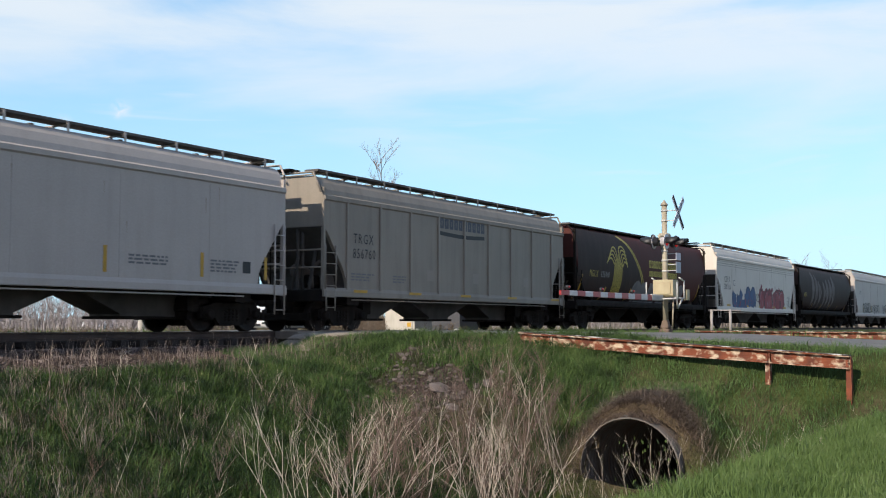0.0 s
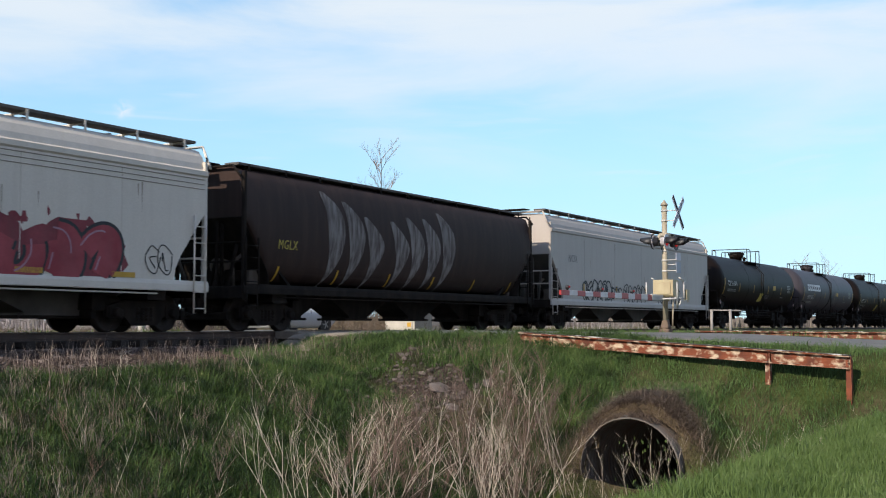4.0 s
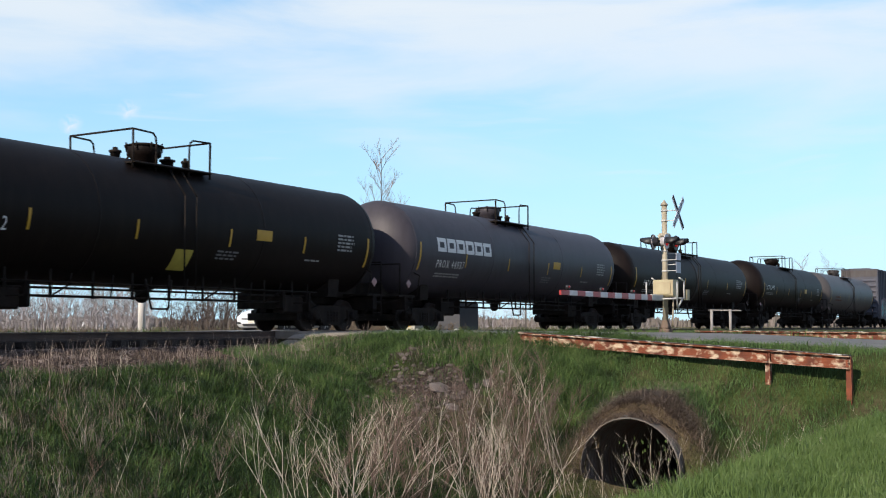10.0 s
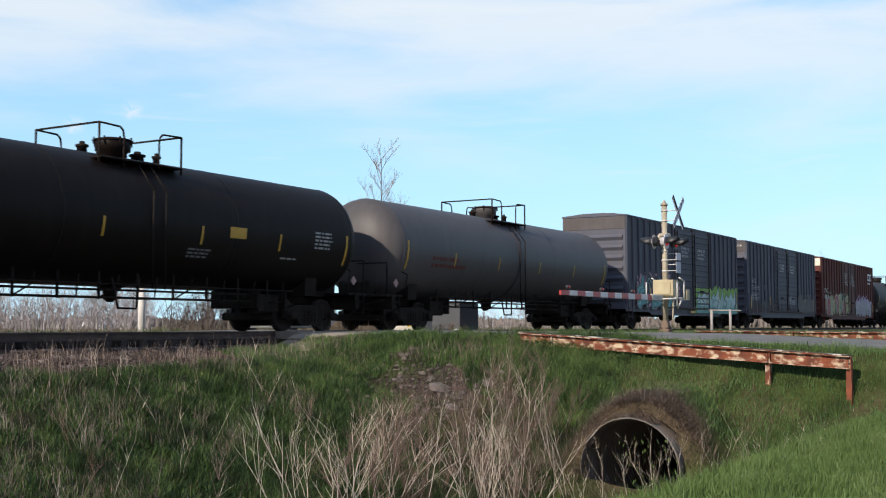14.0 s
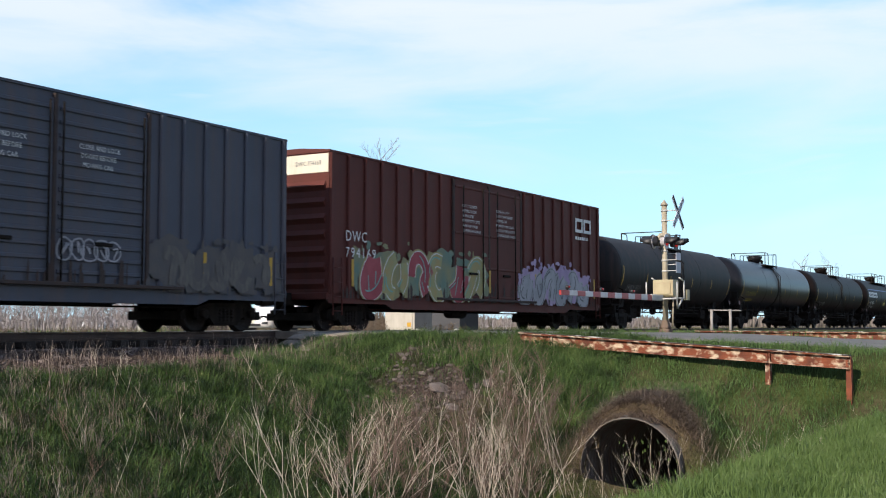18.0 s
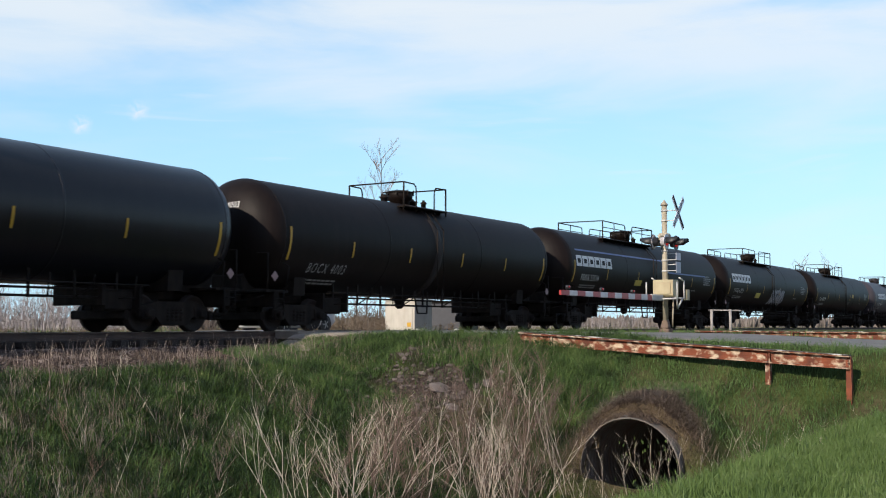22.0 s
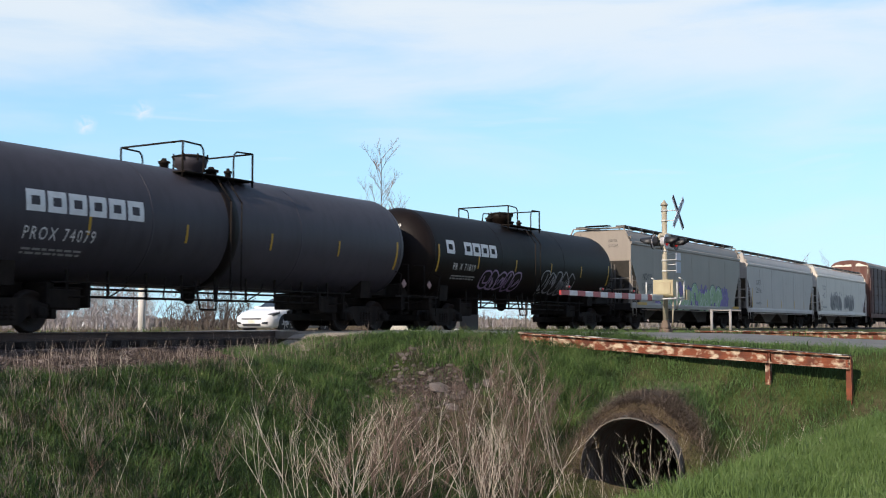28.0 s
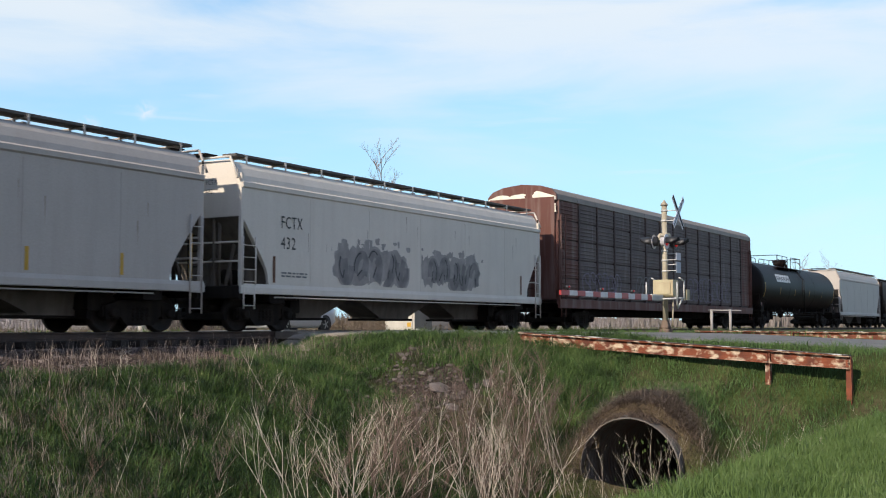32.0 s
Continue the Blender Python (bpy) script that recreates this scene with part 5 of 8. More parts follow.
G_BLUE, G_RED, G_GREEN = spray("blue_spray_paint", (0.018, 0.06, 0.17), (0.04, 0.10, 0.24)), spray("red_spray_paint", (0.24, 0.016, 0.03), (0.34, 0.05, 0.065)), spray("green_spray_paint", (0.19, 0.32, 0.15), (0.34, 0.46, 0.28), 3)
G_PURPLE, G_MINT, G_BLACK = spray("purple_spray_paint", (0.10, 0.07, 0.24), (0.20, 0.15, 0.36)), spray("mint_spray_paint", (0.26, 0.47, 0.44), (0.44, 0.58, 0.55)), plain("black_spray_paint", (0.015, 0.016, 0.02), 0.6)
G_SILVER, G_LIME, G_PINK = spray("silver_spray_paint", (0.26, 0.26, 0.28), (0.36, 0.35, 0.38)), spray("lime_spray_paint", (0.14, 0.30, 0.03), (0.22, 0.40, 0.06)), spray("pink_spray_paint", (0.30, 0.15, 0.20), (0.40, 0.24, 0.29))
G_YEL, G_LILAC, G_WHITE, G_GREYS = spray("ochre_spray_paint", (0.33, 0.25, 0.09), (0.22, 0.28, 0.14), 2.5), spray("lilac_spray_paint", (0.30, 0.20, 0.36), (0.40, 0.30, 0.44)), plain("white_spray_paint", (0.62, 0.63, 0.63), 0.6), spray("grey_spray_paint", (0.13, 0.12, 0.12), (0.24, 0.22, 0.215), 3)
G_DKTEAL, G_PALEMINT = spray("dark_teal_spray_paint", (0.012, 0.045, 0.042), (0.02, 0.065, 0.06)), spray("pale_mint_spray_paint", (0.42, 0.52, 0.42), (0.50, 0.58, 0.50))
G_DKRED = spray("dark_red_spray_paint", (0.15, 0.012, 0.022), (0.24, 0.03, 0.045))
G_DKBLUE = spray("dark_blue_spray_paint", (0.010, 0.03, 0.10), (0.02, 0.05, 0.15))
G_FADED = spray("faded_grey_spray_paint", (0.24, 0.22, 0.21), (0.34, 0.31, 0.29), 3)
G_TEALMID = spray("teal_green_spray_paint", (0.10, 0.30, 0.27), (0.18, 0.40, 0.36), 3)
G_CLOUDY = spray("cloudy_teal_ochre_spray_paint", (0.10, 0.17, 0.13), (0.26, 0.21, 0.07), 1.1)
G_GREYL = spray("dull_silver_spray_paint", (0.12, 0.115, 0.12), (0.19, 0.18, 0.185), 2.5)
G_DIMLILAC = spray("dim_lilac_spray_paint", (0.14, 0.105, 0.15), (0.20, 0.16, 0.21))
G_TEAL = plain("teal_spray_paint", (0.06, 0.24, 0.24), 0.6)
G_BUFF, G_BUFF2 = surface("buffed_paint", (0.082, 0.076, 0.080), (0.06, 0.062, 0.072), 2.5, 0.7, bump=0.1), surface("rubbed_primer", (0.078, 0.074, 0.078), (0.10, 0.086, 0.08), 2.5, 0.7, bump=0.1)
M_RUSTEND = surface("sun_bleached_grey_panel", (0.085, 0.078, 0.078), (0.07, 0.06, 0.058), 2, 0.8, bump=0.2, dirt=(0.06, 0.045, 0.04), dirt_amount=0.6)
G_GRIME = surface("buffed_grey_grime", (0.135, 0.12, 0.105), (0.09, 0.082, 0.08), 3.5, 0.75, bump=0.1, stretch=(3, 3, 1))
M_DIMTEXT = plain("worn_white_lettering", (0.50, 0.50, 0.49), 0.7)
CARS = []


def add(car):
    CARS.append(car)
    return car


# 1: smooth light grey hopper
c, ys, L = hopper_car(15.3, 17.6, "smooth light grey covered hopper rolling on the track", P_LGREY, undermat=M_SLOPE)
add(c)
for x in (-4.2, -1.0, 2.5, 5.6, 8.0):
    strip(c, x, 1.35, 1.95, ys, w=0.11)
bars(c, 5.9, 1.75, 1.1, 4, M_GREYTEXT, ys, seed=2)
bars(c, 3.2, 1.75, 1.6, 3, M_GREYTEXT, ys, seed=3)
plate(c, 7.1, 7.4, 1.5, 1.8, ys, M_BLACKTEXT)

# 2: ribbed grey grain hopper with a dark company mark
c, ys, L = hopper_car(33.75, 15.8, "grey ribbed covered grain hopper with a dark blue company mark", P_GREEN, ribs=9, bays=3, undermat=M_SLOPE, gap=1.5)
add(c)
write(c, "TRGX", -6.5, 2.58, 0.30, M_BLACKTEXT, ys, wide=0.8, spacing=1.3)
write(c, "856760", -6.52, 2.14, 0.30, M_BLACKTEXT, ys, wide=0.8, spacing=1.2)
block_mark(c, -1.6, 3.38, 0.36, 3.0, 10, paint("dark_blue_mark", (0.05, 0.06, 0.085)), ys, False, 0.07, stroke=0.1)
vs, fs = ribbon([(-1.6 + 3.0 * i / 8, 3.22 - 0.05 * math.sin(math.pi * i / 8)) for i in range(9)], 0.13)
part("company_mark", on_side(vs, fs, ys, 0.012, False), M_BLACKTEXT, c, fix=False)
for x in (-6.2, -3.2, 0.0, 3.4, 7.0):
    plate(c, x - 0.35, x + 0.35, 1.12, 1.2, lambda z: -1.61, M_YELLOW, name="reflector")
bars(c, -6.6, 1.65, 1.3, 3, M_GREYTEXT, ys, seed=5)
bars(c, -4.4, 1.65, 0.8, 3, M_GREYTEXT, ys, seed=6)
for x in (-2.4, 0.6, 4.4):
    plate(c, x, x + 0.4, 1.6, 1.95, ys, P_TAN)

# 3: maroon and dark brown cylindrical hopper with a wheat sheaf
c, ys, L = hopper_car(51.1, 16.5, "maroon and dark brown rounded grain hopper with a yellow wheat sheaf", P_MAROON, round_side=True, bays=4, trimmat=M_STEEL, gap=1.4, eave=4.2, half=1.56, top=4.28)
add(c)
vs, fs = [], []
outl = [(-8.0, 1.3), (-0.2, 1.3), (-0.9, 2.4), (-2.6, 3.9), (-3.5, 4.2), (-8.0, 4.2)]
part("dark_panel", on_side(outl, [tuple(range(6))], ys, 0.004, True), P_BROWN, c, fix=False)
for k in (0.0, 0.17):
    a, b = ribbon(curve_pts([(-3.5 + k, 4.15), (-2.4 + k, 3.75), (-1.2 + k, 2.7), (-0.2 + k, 1.45)], 6), 0.07)
    part("stripe", on_side(a, b, ys, 0.010, True), M_YTEXT, c, fix=False)
vs, fs = [], []
for i in range(9):
    # five stalks curl over to one side, four to the other behind them
    s, k = (1, i) if i < 5 else (-1, i - 5)
    x, top = -4.18 + 0.105 * i, (3.68 if s > 0 else 3.78) - 0.17 * (4 - k if s < 0 else k)
    x = -4.15 + 0.11 * (8 - i if s > 0 else k) if s < 0 else -4.15 + 0.11 * (4 + k)
    reach = 0.95 - 0.06 * k
    ctrl = [(x, 1.62), (x, 2.3), (x - 0.02 * s, 2.85), (x + 0.08 * s, top - 0.2), (x + 0.32 * s * reach, top), (x + 0.62 * s * reach, top - 0.02), (x + 0.92 * s * reach, top - 0.22)]
    a, b = ribbon(curve_pts(ctrl, 7), 0.07)
    fs += [tuple(len(vs) + j for j in t) for t in b]
    vs += a
part("wheat_sheaf", on_side(vs, fs, ys, 0.010, True), M_YTEXT, c, "stylised yellow wheat sheaf", fix=False)
write(c, "MGLX", -6.8, 2.25, 0.28, M_YTEXT, ys, True, 0.8)
write(c, "625468", -5.6, 2.25, 0.26, M_DIMWHITE, ys, True, 0.8)
block_mark(c, 0.05, 2.88, 0.36, 3.6, 12, M_YTEXT, ys, True, 0.06, stroke=0.08)
block_mark(c, 0.05, 2.48, 0.26, 3.75, 20, M_YTEXT, ys, True, 0.04, stroke=0.06)
for x in (-7.6, -4.9, -2.0, 1.0, 4.0, 7.2):
    strip(c, x, 1.3, 2.3 if abs(x) > 7 else 1.85, ys, True, 0.11, lean=0.1)
graffiti(c, -1.7, 5.0, 1.12, 2.1, 8, [G_GREYL], ys, True, 7, None, G_GREYS, None, 1.0)

# 4: off-white hopper with blue and red graffiti
c, ys, L = hopper_car(69.7, 16.6, "off-white covered hopper with blue and red graffiti", P_WHITE, undermat=M_SLOPE, gap=2.0, top=4.6, eave=4.25)
add(c)
write(c, "CEFX", -7.0, 2.62, 0.32, M_BLACKTEXT, ys, wide=0.75, spacing=1.4)
write(c, "389266", -7.05, 2.2, 0.32, M_BLACKTEXT, ys, wide=0.75, spacing=1.2)
end_mark(c, L, ("CEFX", "389266"), -0.35, 3.88, 0.13, M_BLACKTEXT)
plate(c, -5.35, -5.0, 2.45, 2.75, ys, M_GREYTEXT)
plate(c, -5.31, -5.04, 2.49, 2.71, lambda z: ys(z) - 0.004, P_WHITE)
graffiti(c, -5.5, -1.1, 1.06, 2.3, 5, [G_BLUE], ys, False, 11, None, G_DKBLUE, G_RED, 1.2)
graffiti(c, 0.0, 5.4, 1.04, 2.3, 5, [G_RED], ys, False, 12, G_DKRED, G_BLACK, G_PINK, 1.15)
tag_scrawl(c, -0.95, -0.3, 1.6, 2.1, G_BLACK, ys, False, 13, 3, 0.03)
tag_scrawl(c, 6.3, 7.1, 1.3, 2.1, G_BLACK, ys, False, 14, 2, 0.03)
for x in (-6.3, -2.7, 0.1, 3.0, 5.6):
    plate(c, x - 0.35, x + 0.35, 1.25, 1.37, ys, M_YELLOW, name="reflector", off=0.018)
for z in (3.50, 3.62, 3.74, 3.86):
    part("side_groove", Geo().bev(-L + 0.1, L - 0.1, -1.565, -1.53, z, z + 0.02, 0.004), P_TAN, c)

# 5: dark brown cylindrical hopper with white streaks
c, ys, L = hopper_car(87.6, 16.4, "dark brown rounded grain hopper streaked with white", P_BROWN, round_side=True, bays=4, trimmat=M_STEEL, gap=1.4, eave=4.2, half=1.56, top=4.28)
add(c)
write(c, "MGLX", -6.8, 2.22, 0.26, M_YTEXT, ys, True, 0.8)
rnd = random.Random(8)
streaks = surface("white_grain_dust", (0.22, 0.205, 0.195), (0.05, 0.035, 0.03), 2.2, 0.9, bump=0.1, stretch=(4, 4, 0.6))
for i in range(7):
    x = -4.2 + i * 1.05 + rnd.uniform(-0.2, 0.2)
    h = rnd.uniform(3.2, 4.0)
    a, b = ribbon(curve_pts([(x - 0.5, h), (x, h - 0.6), (x + 0.1, 2.2), (x - 0.2, 1.25)], 6), 0.3)
    for j in range(len(a) // 2):
        k = 0.08 + 0.95 * math.sin(math.pi * min(1.0, 0.08 + j / (len(a) // 2))) ** 1.5
        mx, mz = (a[2 * j][0] + a[2 * j + 1][0]) / 2, (a[2 * j][1] + a[2 * j + 1][1]) / 2
        a[2 * j] = (mx + k * 0.4, mz)
        a[2 * j + 1] = (mx - k * 0.4, mz)
    part("dust_streak", on_side(a, b, ys, 0.008 + 0.002 * (i % 2), True), streaks, c, fix=False)
for x in (-6.6, -3.9, -1.2, 1.4, 4.1, 6.8):
    strip(c, x, 1.35, 1.75, ys, True, 0.08)

# 6: pale grey hopper with black scrawls
c, ys, L = hopper_car(107.1, 19.2, "pale grey smooth covered hopper with black scrawled graffiti", P_LGREY, undermat=M_SLOPE, gap=1.6, bays=4, eave=4.3, top=4.65)
add(c)
write(c, "NCIX", -8.0, 2.75, 0.3, M_GREYTEXT, ys)
tag_scrawl(c, -6.6, -3.6, 1.1, 2.1, G_BLACK, ys, False, 21, 6, 0.07)
tag_scrawl(c, -3.6, -2.4, 1.35, 1.85, G_BLACK, ys, False, 22, 3, 0.05)
tag_scrawl(c, -2.15, 0.4, 1.1, 2.0, G_BLACK, ys, False, 23, 5, 0.06)
tag_scrawl(c, 2.1, 5.2, 1.1, 2.0, G_BLACK, ys, False, 24, 5, 0.06)
for x in (-6.5, -3.0, 0.5, 3.6, 6.4):
    strip(c, x, 1.35, 1.9, ys, w=0.1)
plate(c, 8.5, 8.75, 1.5, 1.75, ys, M_BLACKTEXT)


def marks(c, text, span, mat=M_WHITE, size=0.34, z=2.35, x=None, seed=1, rows=2):
    x0 = -span / 2 + 0.75 if x is None else x
    write(c, text, x0, z, size, mat, tank_side, True, 0.74, spacing=1.3)
    bars(c, x0 + 0.1, z - 0.22, 2.2, rows, M_DIMWHITE if mat is M_WHITE else mat, tank_side, True, seed=seed)


def head_mark(c, text, span):
    vs, fs = letters(text, 0.24, 0.8, 1.1)
    g = Geo()
    C = span / 2 + 0.22

    def xs(y, z):
        r = min(0.99, math.hypot(y, z - TANK_Z) / TANK_R)
        return -C - 0.82 * math.sqrt(1 - r * r) - 0.03
    w = max(u for u, _ in vs)
    g.add([(xs(w / 2 - u, 3.35 + v), w / 2 - u, 3.35 + v) for u, v in vs], fs)
    part("lettering", g, M_WHITE, c, fix=False)


def small_plates(c, span, yellow=2.5, seed=1):
    rnd = random.Random(seed)
    if yellow:
        plate(c, yellow, yellow + 0.62, 2.38, 2.66, tank_side, M_YELLOW, True, "yellow_plate")
    bars(c, 0.80 * span / 2, 2.72, 0.13 * span / 2, 5, M_DIMWHITE, tank_side, True, 0.055, seed + 7, "data_panel")
    bars(c, 0.62 * span / 2, 1.95, 0.9, 1, M_DIMWHITE, tank_side, True, seed=seed)
    bars(c, 0.15 * span / 2, 2.0, 0.8, 3, M_GREYTEXT, tank_side, True, seed=seed + 1)


def company(c, span, z=2.95, h=0.5, w=3.0, mat=M_WHITE, x=None, missing=()):
    block_mark(c, -span / 2 + 0.85 if x is None else x, z, h, w, 6, mat, tank_side, True, 0.07, missing)


# 7 to 13: tank cars
c = add(tank_car(127.1, 14.8, "black tank car with white reporting marks, on the track", P_BLACK))
marks(c, "SCPX 6491", 14.8, size=0.3, z=2.42, x=-6.9), small_plates(c, 14.8), head_mark(c, "SCPX 6491", 14.8)
plate(c, -0.15, 0.55, 1.64, 2.13, tank_side, M_YTEXT, True, "yellow_plate")
c = add(tank_car(145.5, 15.6, "slate grey tank car with a white company mark", P_GTANK, P_WORN, dome=-0.6))
company(c, 15.6, 2.62, 0.46, 3.65, x=-6.85), marks(c, "PROX 45012", 15.6, size=0.26, z=2.06, x=-6.83), small_plates(c, 15.6, 2.0)
c = add(tank_car(164.2, 15.1, "black tank car with white reporting marks and yellow plates", P_BLACK))
marks(c, "SCPX 6112", 15.1, size=0.3, z=2.1, x=-7.0), small_plates(c, 15.1), head_mark(c, "SCPX 6112", 15.1)
plate(c, -0.3, 0.3, 1.5, 2.0, tank_side, M_YTEXT, True, "yellow_plate")
c = add(tank_car(182.5, 15.6, "slate grey tank car with a large white company mark", P_GTANK, dome=-0.45))
company(c, 15.6, 2.60, 0.46, 3.65, x=-6.75), marks(c, "PROX 44937", 15.6, size=0.26, z=2.08, x=-6.75), small_plates(c, 15.6, 2.0)
c = add(tank_car(202.05, 17.2, "long black tank car with white reporting marks", P_BLACK, P_WORN, r=1.5, zt=4.06))
marks(c, "PROX 41853", 17.2, size=0.28, z=2.05, x=-7.6), small_plates(c, 17.2, None), head_mark(c, "PROX 41853", 17.2)
c = add(tank_car(222.0, 15.0, "black tank car with white marks and a yellow plate", P_BLACK, gap=3.5))
marks(c, "SCPX 6490", 15.0, size=0.3, z=2.42, x=-7.04), small_plates(c, 15.0), head_mark(c, "SCPX 6490", 15.0)
c = add(tank_car(240.6, 15.6, "plain slate grey tank car without large lettering", P_GTANK2, P_GTANK))
bars(c, -6.3, 2.3, 2.2, 2, P_OXIDE, tank_side, True, 0.12, 3)

# 14 to 16: boxcars
c, ys, L = box_car(259.2, 16.7, "faded blue-grey boxcar with mint and dark graffiti", P_BLUE, (-1.95, 3.2), gap=2.2, endcap=M_RUSTEND)
add(c)
graffiti(c, -6.9, -1.6, 0.95, 2.3, 6, [G_TEAL, G_BLACK], ys, False, 31, G_PINK, G_BLACK, G_MINT)
flames(c, 1.1, 8.1, 0.82, 2.25, 9, G_MINT, G_LIME, G_BLACK, ys, 32)
plate(c, 0.05, 0.75, 0.8, 0.92, lambda z: ys(z) - 0.03, M_YELLOW, name="reflector")
for x in (-1.35, 1.15):
    for k, text in enumerate(("CLOSE AND LOCK", "DOORS BEFORE", "MOVING CAR")):
        write(c, text, x + 0.06 * k, 4.02 - 0.21 * k, 0.12, M_WHITE, lambda z: ys(z) - 0.035, wide=0.85)
drips(c, -8.2, 8.2, 0.95, 1.9, 70, [G_BUFF2], ys, 33)
for x in (-5.5, 2.9, 4.8, 8.1):
    strip(c, x, 1.3, 1.95, ys, w=0.12)
c, ys, L = box_car(277.9, 16.75, "faded slate boxcar with rusty doors and white numbers", P_BLUE2, (-2.05, 3.25), endcap=M_RUSTEND)
add(c)
write(c, "DWC", -7.57, 2.72, 0.28, M_DIMTEXT, ys, wide=0.75, spacing=1.35)
write(c, "558668", -7.58, 2.32, 0.26, M_DIMTEXT, ys, wide=1.0, spacing=1.5)
plate(c, -5.05, -4.7, 2.35, 2.65, ys, M_BLACKTEXT)
bars(c, -7.6, 2.1, 1.6, 6, M_DIMWHITE, ys, seed=10)
for x in (-1.35, 1.2):
    for k, text in enumerate(("CLOSE AND LOCK", "DOORS BEFORE", "MOVING CAR")):
        write(c, text, x + 0.05 * k, 4.0 - 0.2 * k, 0.11, M_WHITE, lambda z: ys(z) - 0.035, wide=0.85)
drips(c, -8.2, -2.1, 0.95, 1.95, 60, [G_BUFF, G_BUFF2, M_RUSTPOST], ys, 35)
drips(c, 3.3, 8.2, 0.95, 1.7, 50, [G_BUFF2], ys, 36)
graffiti(c, 3.7, 7.7, 1.0, 2.05, 5, [G_GRIME], ys, False, 36, G_BUFF2, None, None, 0.7)
drips(c, -2.0, 3.2, 1.05, 1.7, 30, [M_RUSTPOST], lambda z: ys(z) - 0.03, 38)
end_mark(c, L, ("DWC 558668",), -0.45, 4.85, 0.12, M_WHITE, off=0.035)
tag_scrawl(c, 0.7, 2.4, 1.55, 2.05, G_SILVER, lambda z: ys(z) - 0.03, False, 37, 5, 0.04)
for x in (-7.7, -3.5, 5.2, 7.7):
    strip(c, x, 1.2, 1.95, ys, w=0.12)
c, ys, L = box_car(297.8, 19.1, "oxide brown boxcar with white company mark and coloured graffiti", P_OXIDE, (-2.6, 2.2), hor_doors=False, endcap=M_CREAM, gap=2.0)
add(c)
write(c, "DWC", -8.87, 2.62, 0.32, M_WHITE, ys, wide=0.95)
write(c, "794169", -8.87, 2.15, 0.3, M_WHITE, ys, wide=1.0, spacing=1.3)
end_mark(c, L, ("DWC 794169",), -0.35, 4.78, 0.13, M_GREYTEXT, off=0.035)
drips(c, -9.3, 9.3, 0.95, 1.8, 90, [M_RUSTPOST], ys, 43)
block_mark(c, 7.05, 3.98, 0.58, 1.55, 2, M_WHITE, ys, False, 0.08, stroke=0.13)
bars(c, 7.05, 3.68, 1.6, 1, M_WHITE, ys, h=0.13, seed=3)
for x, lines in ((-2.2, ("CLOSE THIS DOOR", "BEFORE CLOSING", "MAIN DOORS", "FERMER CETTE PORTE", "AVANT DE FERMER", "LA PORTE PRINCIPALE")), (0.2, ("CLOSE AND LOCK", "BOTH DOORS BEFORE", "MOVING CAR", "FERMER ET VERROUILLER", "LES DEUX PORTES AVANT", "DE DEPLACER LE WAGON"))):
    for k, text in enumerate(lines):
        write(c, text, x + 0.03 * (k % 3), 4.2 - 0.17 * k, 0.10, M_WHITE, lambda z: ys(z) - 0.035, wide=0.8)
graffiti(c, -8.1, -0.6, 0.95, 2.45, 6, [G_RED, G_YEL], ys, False, 41, G_CLOUDY, G_YEL, G_TEALMID, 0.85, G_WHITE)
graffiti(c, 2.1, 8.2, 0.95, 2.35, 6, [G_SILVER], ys, False, 42, G_LILAC, G_SILVER, G_BLACK, 0.9, G_BLACK)
for x in (-8.5, -0.2, 3.4, 8.9):
    strip(c, x, 1.3, 2.1, ys, w=0.12)

# 17 to 24: tank cars
c = add(tank_car(317.8, 15.5, "worn black tank car with rust-streaked top", P_WORN, P_BLACK, jacket=True, r=1.62, zt=4.28))
marks(c, "SHQX 8171", 15.5, M_DIMWHITE, 0.28, 1.75, -7.0), bars(c, -3.3, 1.8, 2.8, 1, M_GREYTEXT, tank_side, True, 0.2, 4)
c = add(tank_car(336.3, 15.5, "glossy black tank car with yellow lettering", P_GLOSS, P_BLACK, gap=2.9))
marks(c, "UTLX 673516", 15.5, M_YTEXT, 0.26, 1.95, -6.95)
c = add(tank_car(354.6, 15.5, "black tank car with small white lettering", P_BLACK, P_WORN, gap=2.8))
marks(c, "BOCX 4003", 15.5, M_DIMWHITE, 0.28, 1.65, -6.7), head_mark(c, "BOCX 4003", 15.5)
c = add(tank_car(374.3, 18.1, "long black tank car with a white company mark and blue line", P_BLACK, long_rail=True, gap=2.9, dome=-0.3))
company(c, 18.1, 2.62, 0.45, 3.7, x=-8.9), marks(c, "PROX 35514", 18.1, size=0.26, z=2.05, x=-8.3)
vs, fs = ribbon([(-8.8, 3.3), (1.2, 3.3), (1.3, 2.75), (7.5, 2.75)], 0.07)
part("blue_line", on_side(vs, fs, tank_side, 0.012, True), plain("blue_lining", (0.10, 0.14, 0.30)), c, fix=False)
small_plates(c, 18.1, None)
plate(c, -2.3, -1.5, 2.0, 2.25, tank_side, M_YTEXT, True, "yellow_plate")
c = add(tank_car(395.1, 17.7, "long black tank car with company mark and silver graffiti", P_BLACK, long_rail=True, gap=3.0, dome=0.0))
company(c, 17.7, 2.66, 0.48, 3.55, x=-8.4), marks(c, "PROX 92724", 17.7, size=0.26, z=2.07, x=-7.95), head_mark(c, "PROX 92724", 17.7)
graffiti(c, 0.0, 3.05, 1.5, 2.45, 6, [G_SILVER], tank_side, True, 51, None, G_BLACK, G_BLACK)
plate(c, -3.4, -2.5, 1.85, 2.15, tank_side, M_YTEXT, True, "yellow_plate")
small_plates(c, 17.7, None)
